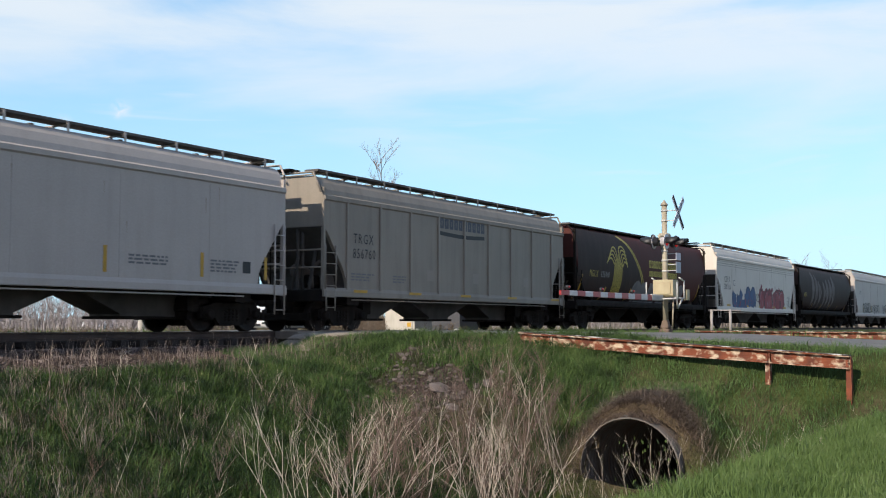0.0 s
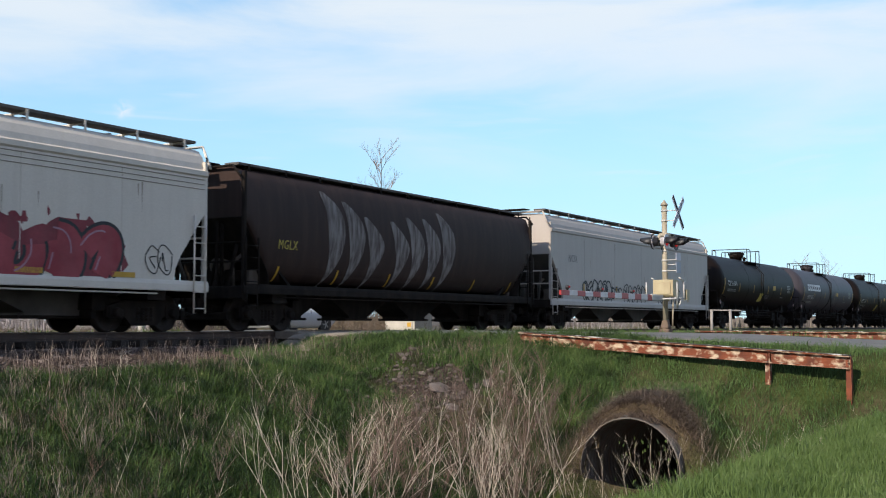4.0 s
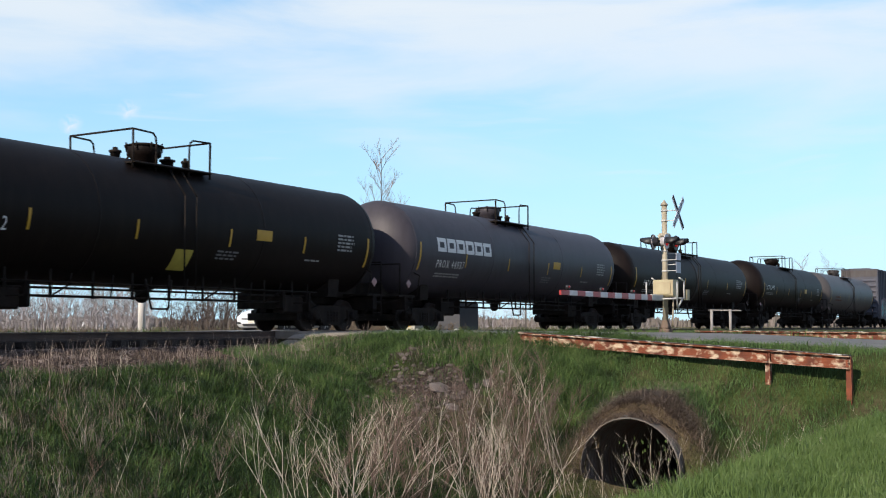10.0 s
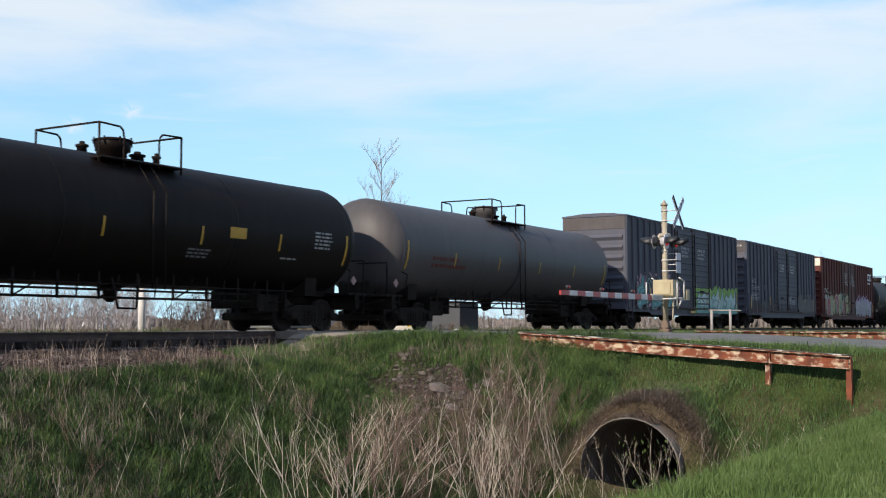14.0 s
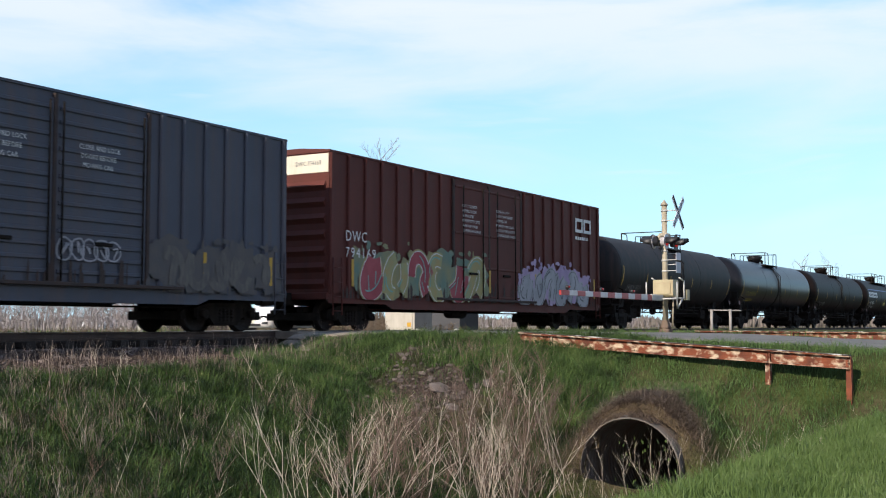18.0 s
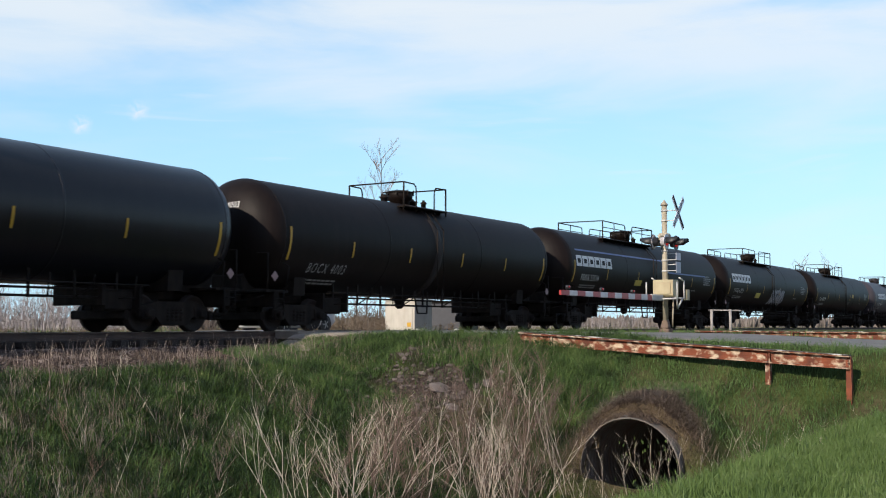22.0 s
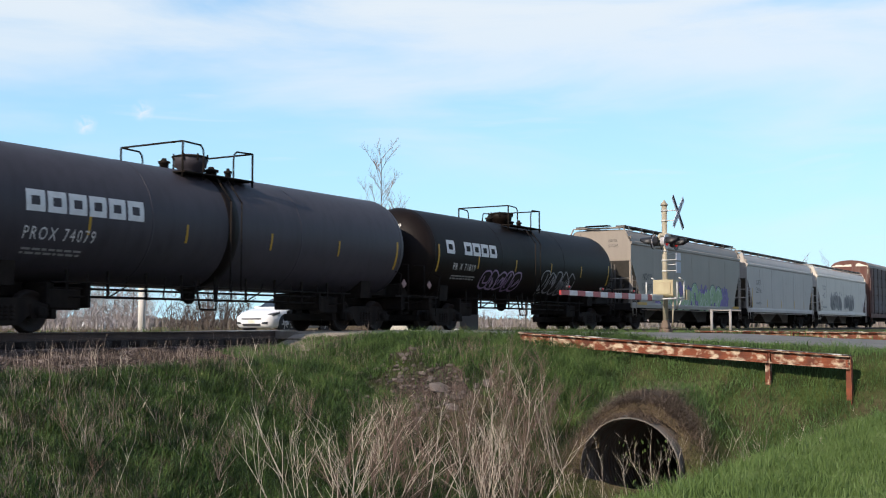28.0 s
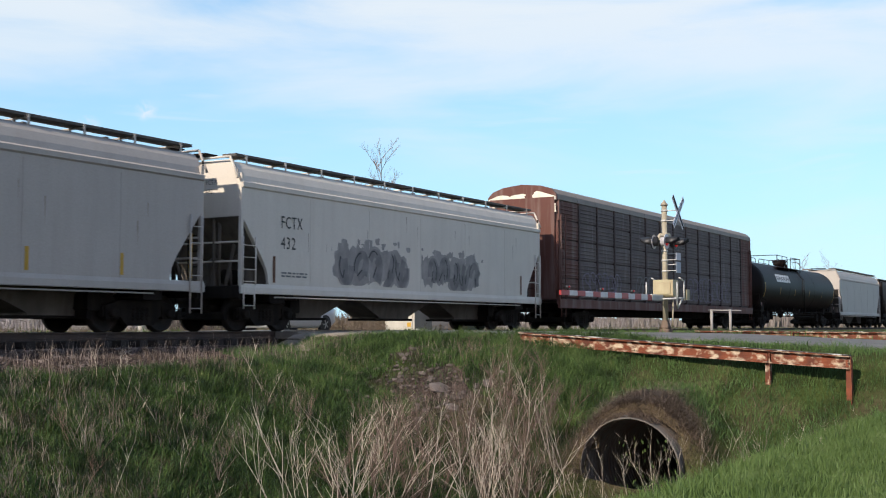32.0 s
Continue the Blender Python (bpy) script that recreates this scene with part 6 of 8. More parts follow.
c = add(tank_car(416.2, 18.3, "long black tank car with small white reporting marks", P_BLACK, long_rail=True, gap=3.1, dome=0.0))
marks(c, "TILX 308330", 18.3, size=0.26, z=2.0, x=-8.25), small_plates(c, 18.3)
c = add(tank_car(436.5, 15.1, "slate grey tank car with white company mark and spill band", P_GTANK, P_BLACK, gap=3.0, r=1.54, zt=4.17))
company(c, 15.1, 2.55, 0.46, 3.3, x=-6.4), marks(c, "PROX 74079", 15.1, size=0.28, z=1.97, x=-6.4)
c = add(tank_car(453.7, 14.2, "short black tank car with broken company mark and graffiti", P_BLACK, gap=2.8, r=1.51, zt=4.11))
company(c, 14.2, 2.58, 0.45, 3.5, x=-6.6, missing=(1,)), marks(c, "PR X 71819", 14.2, size=0.24, z=2.05, x=-6.1), head_mark(c, "PROX 71819", 14.2)
tag_scrawl(c, -3.85, -0.95, 1.45, 2.15, G_LILAC, tank_side, True, 61, 5, 0.06)
tag_scrawl(c, 0.85, 3.75, 1.4, 2.3, G_SILVER, tank_side, True, 62, 5, 0.05)

# 25 to 27: hoppers
c, ys, L = hopper_car(471.7, 16.7, "tan-grey covered hopper with green and purple graffiti", P_TAN, undermat=M_SLOPE, gap=2.0, eave=4.3, top=4.62, zc=3.15)
add(c)
write(c, "NDYX", -6.98, 2.3, 0.32, M_BLACKTEXT, ys, wide=0.85, spacing=1.3)
write(c, "515693", -7.04, 1.82, 0.32, M_BLACKTEXT, ys, wide=0.85, spacing=1.2)
end_mark(c, L, ("NDYX", "515693"), -0.45, 4.0, 0.13, M_BLACKTEXT)
graffiti(c, -5.3, 5.9, 1.0, 2.05, 14, [G_PURPLE], ys, False, 70, G_PURPLE, None, G_LILAC)
graffiti(c, -4.55, -0.35, 0.96, 2.25, 4, [G_GREEN], ys, False, 71, None, G_DKTEAL, G_WHITE, 1.0, G_PALEMINT)
graffiti(c, -0.1, 4.85, 0.96, 2.25, 5, [G_GREEN], ys, False, 72, None, G_DKTEAL, G_WHITE, 1.0, G_PALEMINT)
for x in (-7.2, 7.3):
    plate(c, x - 0.6, x + 0.6, 1.12, 1.24, lambda z: -1.61, M_YELLOW, name="reflector")
c, ys, L = hopper_car(489.55, 16.05, "light grey covered hopper with black reporting marks", P_LGREY, undermat=M_SLOPE2, gap=1.55)
add(c)
write(c, "CAEX", -6.17, 2.62, 0.34, M_BLACKTEXT, ys, wide=0.75)
write(c, "520146", -6.25, 2.15, 0.34, M_BLACKTEXT, ys, wide=0.75)
end_mark(c, L, ("CAEX", "520146"), -0.3, 3.85, 0.13, M_BLACKTEXT)
for x in (-7.0, -3.8, -0.5, 2.8, 5.4, 7.6):
    strip(c, x, 1.3, 1.8 if abs(x) < 7 else 2.4, ys, w=0.1)
bars(c, -6.2, 1.55, 1.2, 2, M_GREYTEXT, ys, seed=5)
c, ys, L = hopper_car(507.6, 17.2, "off-white covered hopper with faded dark graffiti", P_WHITE, undermat=M_SLOPE2, gap=1.5)
add(c)
write(c, "FCTX", -7.03, 2.78, 0.34, M_BLACKTEXT, ys, wide=0.75)
write(c, "432", -7.03, 2.22, 0.34, M_BLACKTEXT, ys, wide=0.85)
end_mark(c, L, ("FCTX", "432"), -0.3, 3.85, 0.13, M_BLACKTEXT)
graffiti(c, -4.4, -0.75, 1.35, 2.45, 5, [G_GREYS], ys, False, 81, G_FADED, G_FADED, G_BLACK, 0.9)
graffiti(c, 0.4, 3.8, 1.35, 2.4, 5, [G_GREYS], ys, False, 82, G_FADED, G_FADED, G_BLACK, 0.9)
for x in (-7.3, 7.0):
    strip(c, x, 1.3, 2.0, ys, w=0.1, mat=M_RUST)
bars(c, -7.0, 1.55, 1.2, 2, M_GREYTEXT, ys, seed=6)

# 28: autorack; 29 to 31: the cars behind it
c, ys, L = auto_rack(531.1, 26.6, "grey-panelled autorack with oxide red frame and peeling end paint")
add(c)
tag_scrawl(c, -11, -7, 1.5, 2.4, G_DIMLILAC, ys, False, 91, 6, 0.05)
tag_scrawl(c, 2, 9, 1.4, 2.6, G_DIMLILAC, ys, False, 92, 9, 0.05)
tag_scrawl(c, -5, 0, 1.5, 2.4, G_GREYS, ys, False, 93, 7, 0.05)
c = add(tank_car(556.9, 18.6, "black tank car with white company mark far down the train", P_BLACK, long_rail=True, gap=2.8))
company(c, 18.6, 2.98, 0.5, 3.3, x=-6.5)
c, ys, L = hopper_car(576.5, 16.0, "pale grey covered hopper far down the train", P_LGREY, undermat=M_SLOPE, gap=1.6)
add(c)
c, ys, L = hopper_car(594.3, 16.4, "dark brown rounded hopper far down the train", P_BROWN, round_side=True, bays=4, trimmat=M_STEEL, gap=1.4, eave=4.2, half=1.56, top=4.28)
add(c)
# ---- still things ----
CLOUDS = []
GUARD_RUST = surface("flaking_rusted_guardrail", (0.20, 0.052, 0.020), (0.085, 0.026, 0.014), 3.5, 0.85, bump=0.5, fine=22, dirt=(0.60, 0.50, 0.36), dirt_amount=0.85, dirt_stretch=(4.5, 5.5, 8.0), dirt_range=(0.49, 0.68))
GUARD_TOP = surface("flaking_guardrail_top", (0.045, 0.034, 0.032), (0.10, 0.07, 0.06), 3.5, 0.85, bump=0.5, fine=22, dirt=(0.60, 0.58, 0.54), dirt_amount=0.95, dirt_stretch=(4, 4, 4), dirt_range=(0.55, 0.63))
GUARD_PALE = surface("flaking_cream_post", (0.50, 0.42, 0.32), (0.36, 0.26, 0.18), 5, 0.85, bump=0.4, fine=22, dirt=(0.16, 0.05, 0.025), dirt_amount=0.9, dirt_stretch=(6, 6, 3), dirt_range=(0.5, 0.6))
GUARD_RUST2 = surface("dark_rust", (0.24, 0.065, 0.03), (0.14, 0.04, 0.02), 5, 0.85, bump=0.5)
M_CREAMBOX = surface("cream_enamel", (0.44, 0.38, 0.235), (0.34, 0.285, 0.17), 2, 0.5, bump=0.05, dirt=(0.25, 0.18, 0.1), dirt_amount=0.35)
M_MAST = surface("weathered_aluminium_paint", (0.40, 0.36, 0.27), (0.33, 0.29, 0.21), 2, 0.55, 0.1, bump=0.08, dirt=(0.16, 0.10, 0.06), dirt_amount=0.4)
M_RUSTY = surface("brown_stained_steel", (0.17, 0.12, 0.085), (0.11, 0.075, 0.055), 4, 0.8, bump=0.2)
M_BLACKSIG = plain("black_signal_enamel", (0.02, 0.02, 0.022), 0.5)
M_SIGNWHITE = plain("grey_white_sign", (0.60, 0.58, 0.62), 0.5)
M_RETRO = plain("white_arm_sheeting", (0.56, 0.53, 0.53), 0.4)
M_RETRORED = plain("red_arm_sheeting", (0.36, 0.03, 0.03), 0.4)
M_GALV = surface("galvanised_corrugated_steel", (0.15, 0.135, 0.12), (0.09, 0.08, 0.07), 2, 0.75, 0.1, bump=0.1, dirt=(0.13, 0.08, 0.05), dirt_amount=0.7)
M_CONC = surface("weathered_concrete", (0.34, 0.32, 0.29), (0.26, 0.24, 0.21), 3, 0.9, bump=0.4)
M_GLASSRED = plain("red_lens", (0.20, 0.01, 0.012), 0.15)


def glow(name, c, s):
    m = bpy.data.materials.new(name)
    m.use_nodes = True
    b = m.node_tree.nodes["Principled BSDF"]
    b.inputs["Base Color"].default_value = (*c, 1)
    b.inputs["Emission Color"].default_value, b.inputs["Emission Strength"].default_value = (*c, 1), s
    return m


M_REDLAMP = glow("lit_red_lens", (0.55, 0.02, 0.02), 0.35)


def guardrail(p, q, posts, label, drop):
    """A flat rusted steel beam with a top flange on angle posts, from p to q (top edge)."""
    rail = thing("guardrail", label, "guardrail", pose(p[0], p[1], p[2]))
    d = Vector(q) - Vector(p)
    n = Vector((-d.y, d.x, 0)).normalized()
    if n.x > 0:
        n = -n

    def P(k, out, z):
        v = d * k + n * out
        return (v.x, v.y, v.z + z)
    h = 0.27
    prof = [(0.0, 0.0), (0.12, 0.0), (0.12, -0.03), (0.035, -0.035), (0.03, -h + 0.035), (0.10, -h + 0.03), (0.10, -h), (0.0, -h)]
    ks = [0, 0.02] + [0.02 + 0.96 * i / 12 for i in range(1, 13)] + [1]
    part("beam", Geo().loft([[P(k, o - 0.16 * (k == 0), z * (0.75 if k == 0 else 1) + 0.012 * noise.noise((k * 14, o * 9, z * 8))) for o, z in prof] for k in ks]), GUARD_RUST, rail)
    part("top_flange", Geo().loft([[P(k, o, z + 0.012 * noise.noise((k * 14, o * 9, 0))) for o, z in ((-0.03, 0.004), (0.135, 0.004), (0.135, 0.016), (-0.03, 0.016))] for k in ks[1:]]), GUARD_TOP, rail, "dark top flange with flaking white paint")
    for j, (k, z) in enumerate(posts):
        a, b = P(k, -0.02, -0.02), P(k, -0.02, z)
        g = Geo().box(a[0] - 0.05, a[0] + 0.02, a[1] - 0.06, a[1] + 0.06, b[2], a[2]).box(a[0] - 0.13, a[0] - 0.05, a[1] - 0.06, a[1] - 0.04, b[2], a[2])
        part("post", g, GUARD_PALE if j == 0 else GUARD_RUST if j == 1 else GUARD_RUST2, rail)
        for dz in (-0.08, -0.19):
            part("bolt", Geo().lathe("x", [(-0.02, 0.02), (0, 0.025)], 8, (a[0] - 0.15, a[1], a[2] + dz)), GUARD_RUST2, rail)


guardrail((24.3, -8.5, 0.0), (23.6, -16.3, -0.44), [(0.12, -0.7), (0.785, -1.15), (0.995, -1.25)], "long rusted steel guardrail with flaking white paint above the culvert", 1)
guardrail((35.0, -9.2, 0.0), (34.7, -15.4, -0.04), [(0.1, -0.6), (0.5, -0.6), (0.95, -0.6)], "rusted low guardrail on the far edge of the road", 1)
guardrail((35.0, -15.9, -0.04), (34.7, -22.0, -0.2), [(0.05, -0.6), (0.5, -0.6), (0.95, -0.6)], "rusted low guardrail beyond the road, half in grass", 1)


def culvert():
    c = thing("culvert", "corrugated steel culvert pipe under the road, half in shadow", "culvert", pose(PIPE_X, EYE_Y + DITCH, PIPE_Z))
    rings = []
    n = 40
    L = 11.5
    xs = []
    x = -0.22
    while x < L:
        xs += [(x, 0.0), (x + 0.035, 0.022), (x + 0.07, 0.0), (x + 0.105, -0.012)]
        x += 0.14
    vs, fs = [], []
    for x, dr in xs:
        for i in range(n):
            a = 2 * math.pi * i / n
            r = PIPE_R + dr
            vs.append((x + 0.28 * max(0, -math.sin(a)) * (x < -0.1), r * math.cos(a), r * math.sin(a)))
    m = len(xs)
    fs = [(j * n + i, j * n + (i + 1) % n, (j + 1) * n + (i + 1) % n, (j + 1) * n + i) for j in range(m - 1) for i in range(n)]
    pipe = Geo().add(vs, fs, True)
    ob = part("pipe", pipe, M_GALV, c, fix=False)
    sol = ob.modifiers.new("thickness", "SOLIDIFY")
    sol.thickness, sol.offset = 0.015, 1
    silt = surface("wet_silt", (0.035, 0.022, 0.015), (0.06, 0.035, 0.024), 2, 0.35, bump=0.3)
    part("silt", Geo().loft([[(x, y, -0.62 + 0.03 * noise.noise((x, y * 3, 0))) for y in (-0.74, -0.35, 0, 0.35, 0.74)] + [(x, 0.5, -0.85), (x, -0.5, -0.85)] for x in (-0.5, 1, 3, 6, 11)]), silt, c)
    # added black disc that closes the pipe at its far end
    part("far_closure", Geo().lathe("x", [(L - 0.1, PIPE_R), (L, PIPE_R)], 24), M_STEEL, c, "dark disc closing the far end of the pipe")


culvert()


def crossing_signal():
    s = thing("crossing_signal", "railway crossing mast with crossbuck, red flashers and lowered striped arm", "crossing signal", pose(36.0, -7.91, 0))
    part("base", Geo().lathe("z", [(-0.4, 0.26), (0.04, 0.24), (0.08, 0.19)], 4), M_RUSTY, s)
    part("base_cone", Geo().lathe("z", [(0.08, 0.19), (0.12, 0.16), (0.30, 0.12), (0.33, 0.095)], 16), M_RUSTY, s)
    part("mast", Geo().lathe("z", [(0.1, 0.09), (4.12, 0.09)], 16), M_MAST, s)
    part("finial", Geo().lathe("z", [(4.12, 0.12), (4.18, 0.12), (4.24, 0.06), (4.30, 0.03), (4.31, 0.001)], 12), M_MAST, s)
    for z in (2.30, 2.62, 3.05, 3.62, 3.95, 1.95):
        part("clamp", Geo().lathe("z", [(z - 0.03, 0.11), (z + 0.03, 0.11)], 12), M_PALE, s)
    # crossbuck facing the road
    cb = part("crossbuck", Geo().prism_xz([(-0.56, 4.30), (-0.42, 4.44), (0.56, 3.46), (0.42, 3.32)], -0.48, -0.465), M_SIGNWHITE, s, "weathered white crossbuck with dark edges")
    part("blade", Geo().prism_xz([(0.56, 4.30), (0.42, 4.44), (-0.56, 3.46), (-0.42, 3.32)], -0.50, -0.485), M_SIGNWHITE, cb)
    for sx in (-1, 1):
        a = [(sx * -0.485, 4.36), (sx * -0.465, 4.38), (sx * 0.485, 3.40), (sx * 0.465, 3.38)]
        part("blade_stripe", Geo().prism_xz(a, -0.505, -0.46), M_BLACKTEXT, cb)
    for z in (3.62, 3.95):
        part("bracket", Geo().rod((0, 0, z), (0, -0.47, z), 0.018, 6), M_PALE, s)
    # flasher arm and four lamps
    part("flasher_arm", Geo().rod((-0.55, 0, 3.08), (0.55, 0, 3.08), 0.045, 8), M_MAST, s)
    part("junction_box", Geo().bev(-0.16, 0.16, -0.16, 0.16, 2.96, 3.2, 0.04), M_MAST, s)
    for x in (-0.45, 0.45):
        for fy in (-1, 1):
            y = fy * 0.22
            lamp = part("flasher", Geo().lathe("y", [(y + fy * 0.02, 0.25), (y, 0.25), (y - fy * 0.02, 0.16), (y - fy * 0.16, 0.14), (y - fy * 0.18, 0.05)], 22, (x, 0, 2.9)), M_RETRO if x < 0 and fy < 0 else M_BLACKSIG, s, "black flasher with wide backplate")
            g = Geo()
            vs, fs = [], []
            for k, (yy, rr) in enumerate(((y, 0.155), (y + fy * 0.22, 0.15), (y + fy * 0.42, 0.14))):
                for i in range(13):
                    a = -0.5 + (math.pi + 1.0) * i / 12
                    if k == 2:
                        a = 0.3 + (math.pi - 0.6) * i / 12
                    vs.append((x + rr * math.cos(a), yy, 2.9 + rr * math.sin(a)))
            fs = [(j * 13 + i, j * 13 + i + 1, (j + 1) * 13 + i + 1, (j + 1) * 13 + i) for j in range(2) for i in range(12)]
            g.add(vs, fs, True)
            h = part("hood", g, M_BLACKSIG, lamp, fix=False)
            hs = h.modifiers.new("thickness", "SOLIDIFY")
            hs.thickness = 0.008
            part("lens", Geo().lathe("y", [(y + fy * 0.02, 0.148), (y + fy * 0.05, 0.11), (y + fy * 0.06, 0.03)], 18, (x, 0, 2.9)), M_REDLAMP if fy < 0 else M_GLASSRED, lamp)
            if fy > 0:
                part("backplate_back", Geo().lathe("y", [(y - fy * 0.022, 0.24), (y - fy * 0.028, 0.24)], 22, (x, 0, 2.9)), M_RETRO, lamp)
    # small plates on brackets
    for z, h, mt in ((2.42, 0.24, M_SIGNWHITE), (2.06, 0.36, plain("blue_white_plate", (0.36, 0.37, 0.42)))):
        part("sign_plate", Geo().bev(-0.22, 0.22, -0.47, -0.455, z - h / 2, z + h / 2, 0.004), mt, s, "small weathered plate with unreadable lines")
        part("bracket", Geo().rod((0, -0.1, z + 0.1), (0, -0.46, z + 0.1), 0.014, 6).rod((0, -0.1, z - 0.1), (0, -0.46, z - 0.1), 0.014, 6), M_PALE, s)
    # gate mechanism
    part("mechanism", Geo().bev(-0.27, 0.27, -0.36, 0.32, 1.10, 1.66, 0.05), M_CREAMBOX, s, "cream gate mechanism housing")
    part("mechanism_door", Geo().bev(-0.30, -0.265, -0.28, 0.24, 1.18, 1.58, 0.02), M_CREAMBOX, s)
    for y in (-0.52, 0.42):
        part("support_arm", Geo().pipe([(0.35, y, 1.05), (-0.2, y, 1.05), (-0.5, y, 1.05)], 0.03, 6).pipe([(0.35, y, 1.05), (0.35, y, 1.62), (-0.1, y, 1.72)], 0.025, 6), M_PALE, s)
        part("counterweight", Geo().bev(0.45, 0.75, y - 0.06, y + 0.06, 1.0, 1.35, 0.03), M_CREAMBOX, s)
    part("bottom_frame", Geo().rod((-0.4, -0.55, 1.03), (-0.4, 0.5, 1.03), 0.03, 6).rod((-0.4, -0.55, 1.03), (-0.4, -0.55, 1.58), 0.025, 6).rod((-0.4, 0.5, 1.03), (-0.4, 0.5, 1.58), 0.025, 6), M_PALE, s)
    part("brace", Geo().pipe([(-0.35, -0.52, 1.05), (-0.1, -0.45, 0.72), (0.2, -0.52, 1.05)], 0.03, 6), M_PALE, s)
    part("conduit", Geo().rod((0.1, -0.2, 0.1), (0.1, -0.24, 1.1), 0.03, 8), M_MAST, s)
    part("arm_bracket", Geo().bev(-1.3, -0.3, -0.05, 0.05, 0.96, 1.16, 0.02), M_PALE, s)
    n = 13
    x0, x1 = -1.15, -8.05
    for i in range(n):
        a, b = x0 + (x1 - x0) * i / n, x0 + (x1 - x0) * (i + 1) / n
        h = 0.095 - 0.03 * i / n
        part("arm_section", Geo().bev(min(a, b), max(a, b), -0.03, 0.03, 1.05 - h, 1.05 + h, 0.01), M_RETRO if i % 2 else M_RETRORED, s, "red and white sheeting")
    for x in (-2.9, -5.3, -7.6):
        l = part("arm_lamp", Geo().lathe("z", [(1.12, 0.025), (1.15, 0.025), (1.16, 0.05), (1.24, 0.055), (1.26, 0.02)], 10, (x, 0, 0)), M_BLACKSIG, s)
        part("arm_lens", Geo().lathe("y", [(-0.085, 0.03), (-0.06, 0.045)], 10, (x, 0, 1.21)), M_GLASSRED, l)


crossing_signal()

h = thing("pipe_barrier", "low white pipe frame barrier beyond the road", "barrier", pose(36.5, -9.3, 0))
M_DULL = plain("dull_grey_paint", (0.30, 0.28, 0.26))
for y in (0.0, -0.62):
    part("post", Geo().lathe("z", [(-0.3, 0.045), (0.68, 0.045)], 10, (0, y, 0)), M_DULL, h)
part("top_bar", Geo().rod((0, 0.1, 0.66), (0.1, -0.95, 0.64), 0.022, 8), M_DULL, h)


def sedan(m, label, paintm, glassm):
    car = thing("sedan", label, "car", m)

    def ring(x, w, zb, zs, zt, wt):
        """Half-section points from the sill to the top, mirrored."""
        p = [(w * 0.86, zb), (w, zb + 0.12), (w, (zb + zs) / 2 + 0.1), (w * 0.97, zs), (wt + (w - wt) * 0.35, zs + (zt - zs) * 0.45), (wt, zt - 0.03), (wt * 0.8, zt)]
        return [(x, y, z) for y, z in p] + [(x, -y, z) for y, z in reversed(p)]

    st = [(2.32, 0.55, 0.36, 0.52, 0.60, 0.45), (2.24, 0.78, 0.22, 0.62, 0.71, 0.62), (2.0, 0.88, 0.18, 0.70, 0.82, 0.74), (1.5, 0.905, 0.18, 0.80, 0.93, 0.80), (1.0, 0.91, 0.18, 0.86, 0.98, 0.80), (0.5, 0.91, 0.18, 0.90, 0.98, 0.78),
          (-0.8, 0.91, 0.18, 0.95, 1.02, 0.76), (-1.5, 0.90, 0.19, 0.98, 1.06, 0.76), (-1.95, 0.87, 0.24, 0.98, 1.09, 0.72), (-2.2, 0.80, 0.34, 0.93, 1.05, 0.66), (-2.28, 0.70, 0.42, 0.84, 0.92, 0.55)]
    part("body", Geo().loft([ring(*s) for s in st], smooth=True), paintm, car)
    cab = [(1.15, 0.76, 0.90, 0.975, 0.70), (0.70, 0.79, 0.92, 1.20, 0.65), (0.25, 0.80, 0.93, 1.39, 0.60), (-0.35, 0.81, 0.95, 1.47, 0.58), (-1.1, 0.80, 0.97, 1.42, 0.56), (-1.6, 0.77, 0.98, 1.25, 0.57), (-2.0, 0.72, 1.0, 1.09, 0.60)]

    def cut_at(x):
        """The cabin's half width, belt, top and top half width at x."""
        for a, b in zip(cab, cab[1:]):
            if b[0] <= x <= a[0]:
                k = (a[0] - x) / (a[0] - b[0])
                return [a[i] + (b[i] - a[i]) * k for i in range(1, 5)]
        return list(cab[-1][1:])

    rings = []
    for x, w, z0, z1, wt in cab:
        p = [(w, z0), (w - 0.02, z0 + 0.1 * (z1 - z0)), (wt + 0.03, z1 - 0.06), (wt - 0.05, z1), (wt * 0.5, z1 + 0.015)]
        rings.append([(x, y, z) for y, z in p] + [(x, -y, z) for y, z in reversed(p)])
    part("cabin", Geo().loft(rings, smooth=True), paintm, car)
    # glass: windscreen and rear window lie on the cabin's top, side windows on its flanks
    for nm, xa, xb in (("windscreen", 1.10, 0.32), ("rear_window", -1.22, -1.92)):
        rows = []
        for i in range(5):
            x = xa + (xb - xa) * i / 4
            w, z0, z1, wt = cut_at(x)
            rows.append([(x, y, z1 + 0.022 - 0.02 * abs(y / wt) ** 3) for y in (-wt + 0.07, -wt * 0.45, 0, wt * 0.45, wt - 0.07)])
        part(nm, Geo().loft(rows, smooth=True, caps=False, closed=False), glassm, car, "dark tinted glass")
    for s in (-1, 1):
        for xa, xb in ((0.86, -0.28), (-0.36, -1.10), (-1.16, -1.52)):
            low, high = [], []
            for i in range(5):
                x = xa + (xb - xa) * i / 4
                w, z0, z1, wt = cut_at(x)
                ya, za, yb, zb = w - 0.02, z0 + 0.1 * (z1 - z0), wt + 0.03, z1 - 0.06
                low.append((x, s * (ya + 0.012), za))
                high.append((x - 0.05 * (i == 0), s * (yb + 0.02 + 0.1 * (ya - yb)), zb - 0.08 * (zb - za)))
            part("side_window", Geo().loft([low, high], caps=False, closed=False), glassm, car, "dark tinted glass")
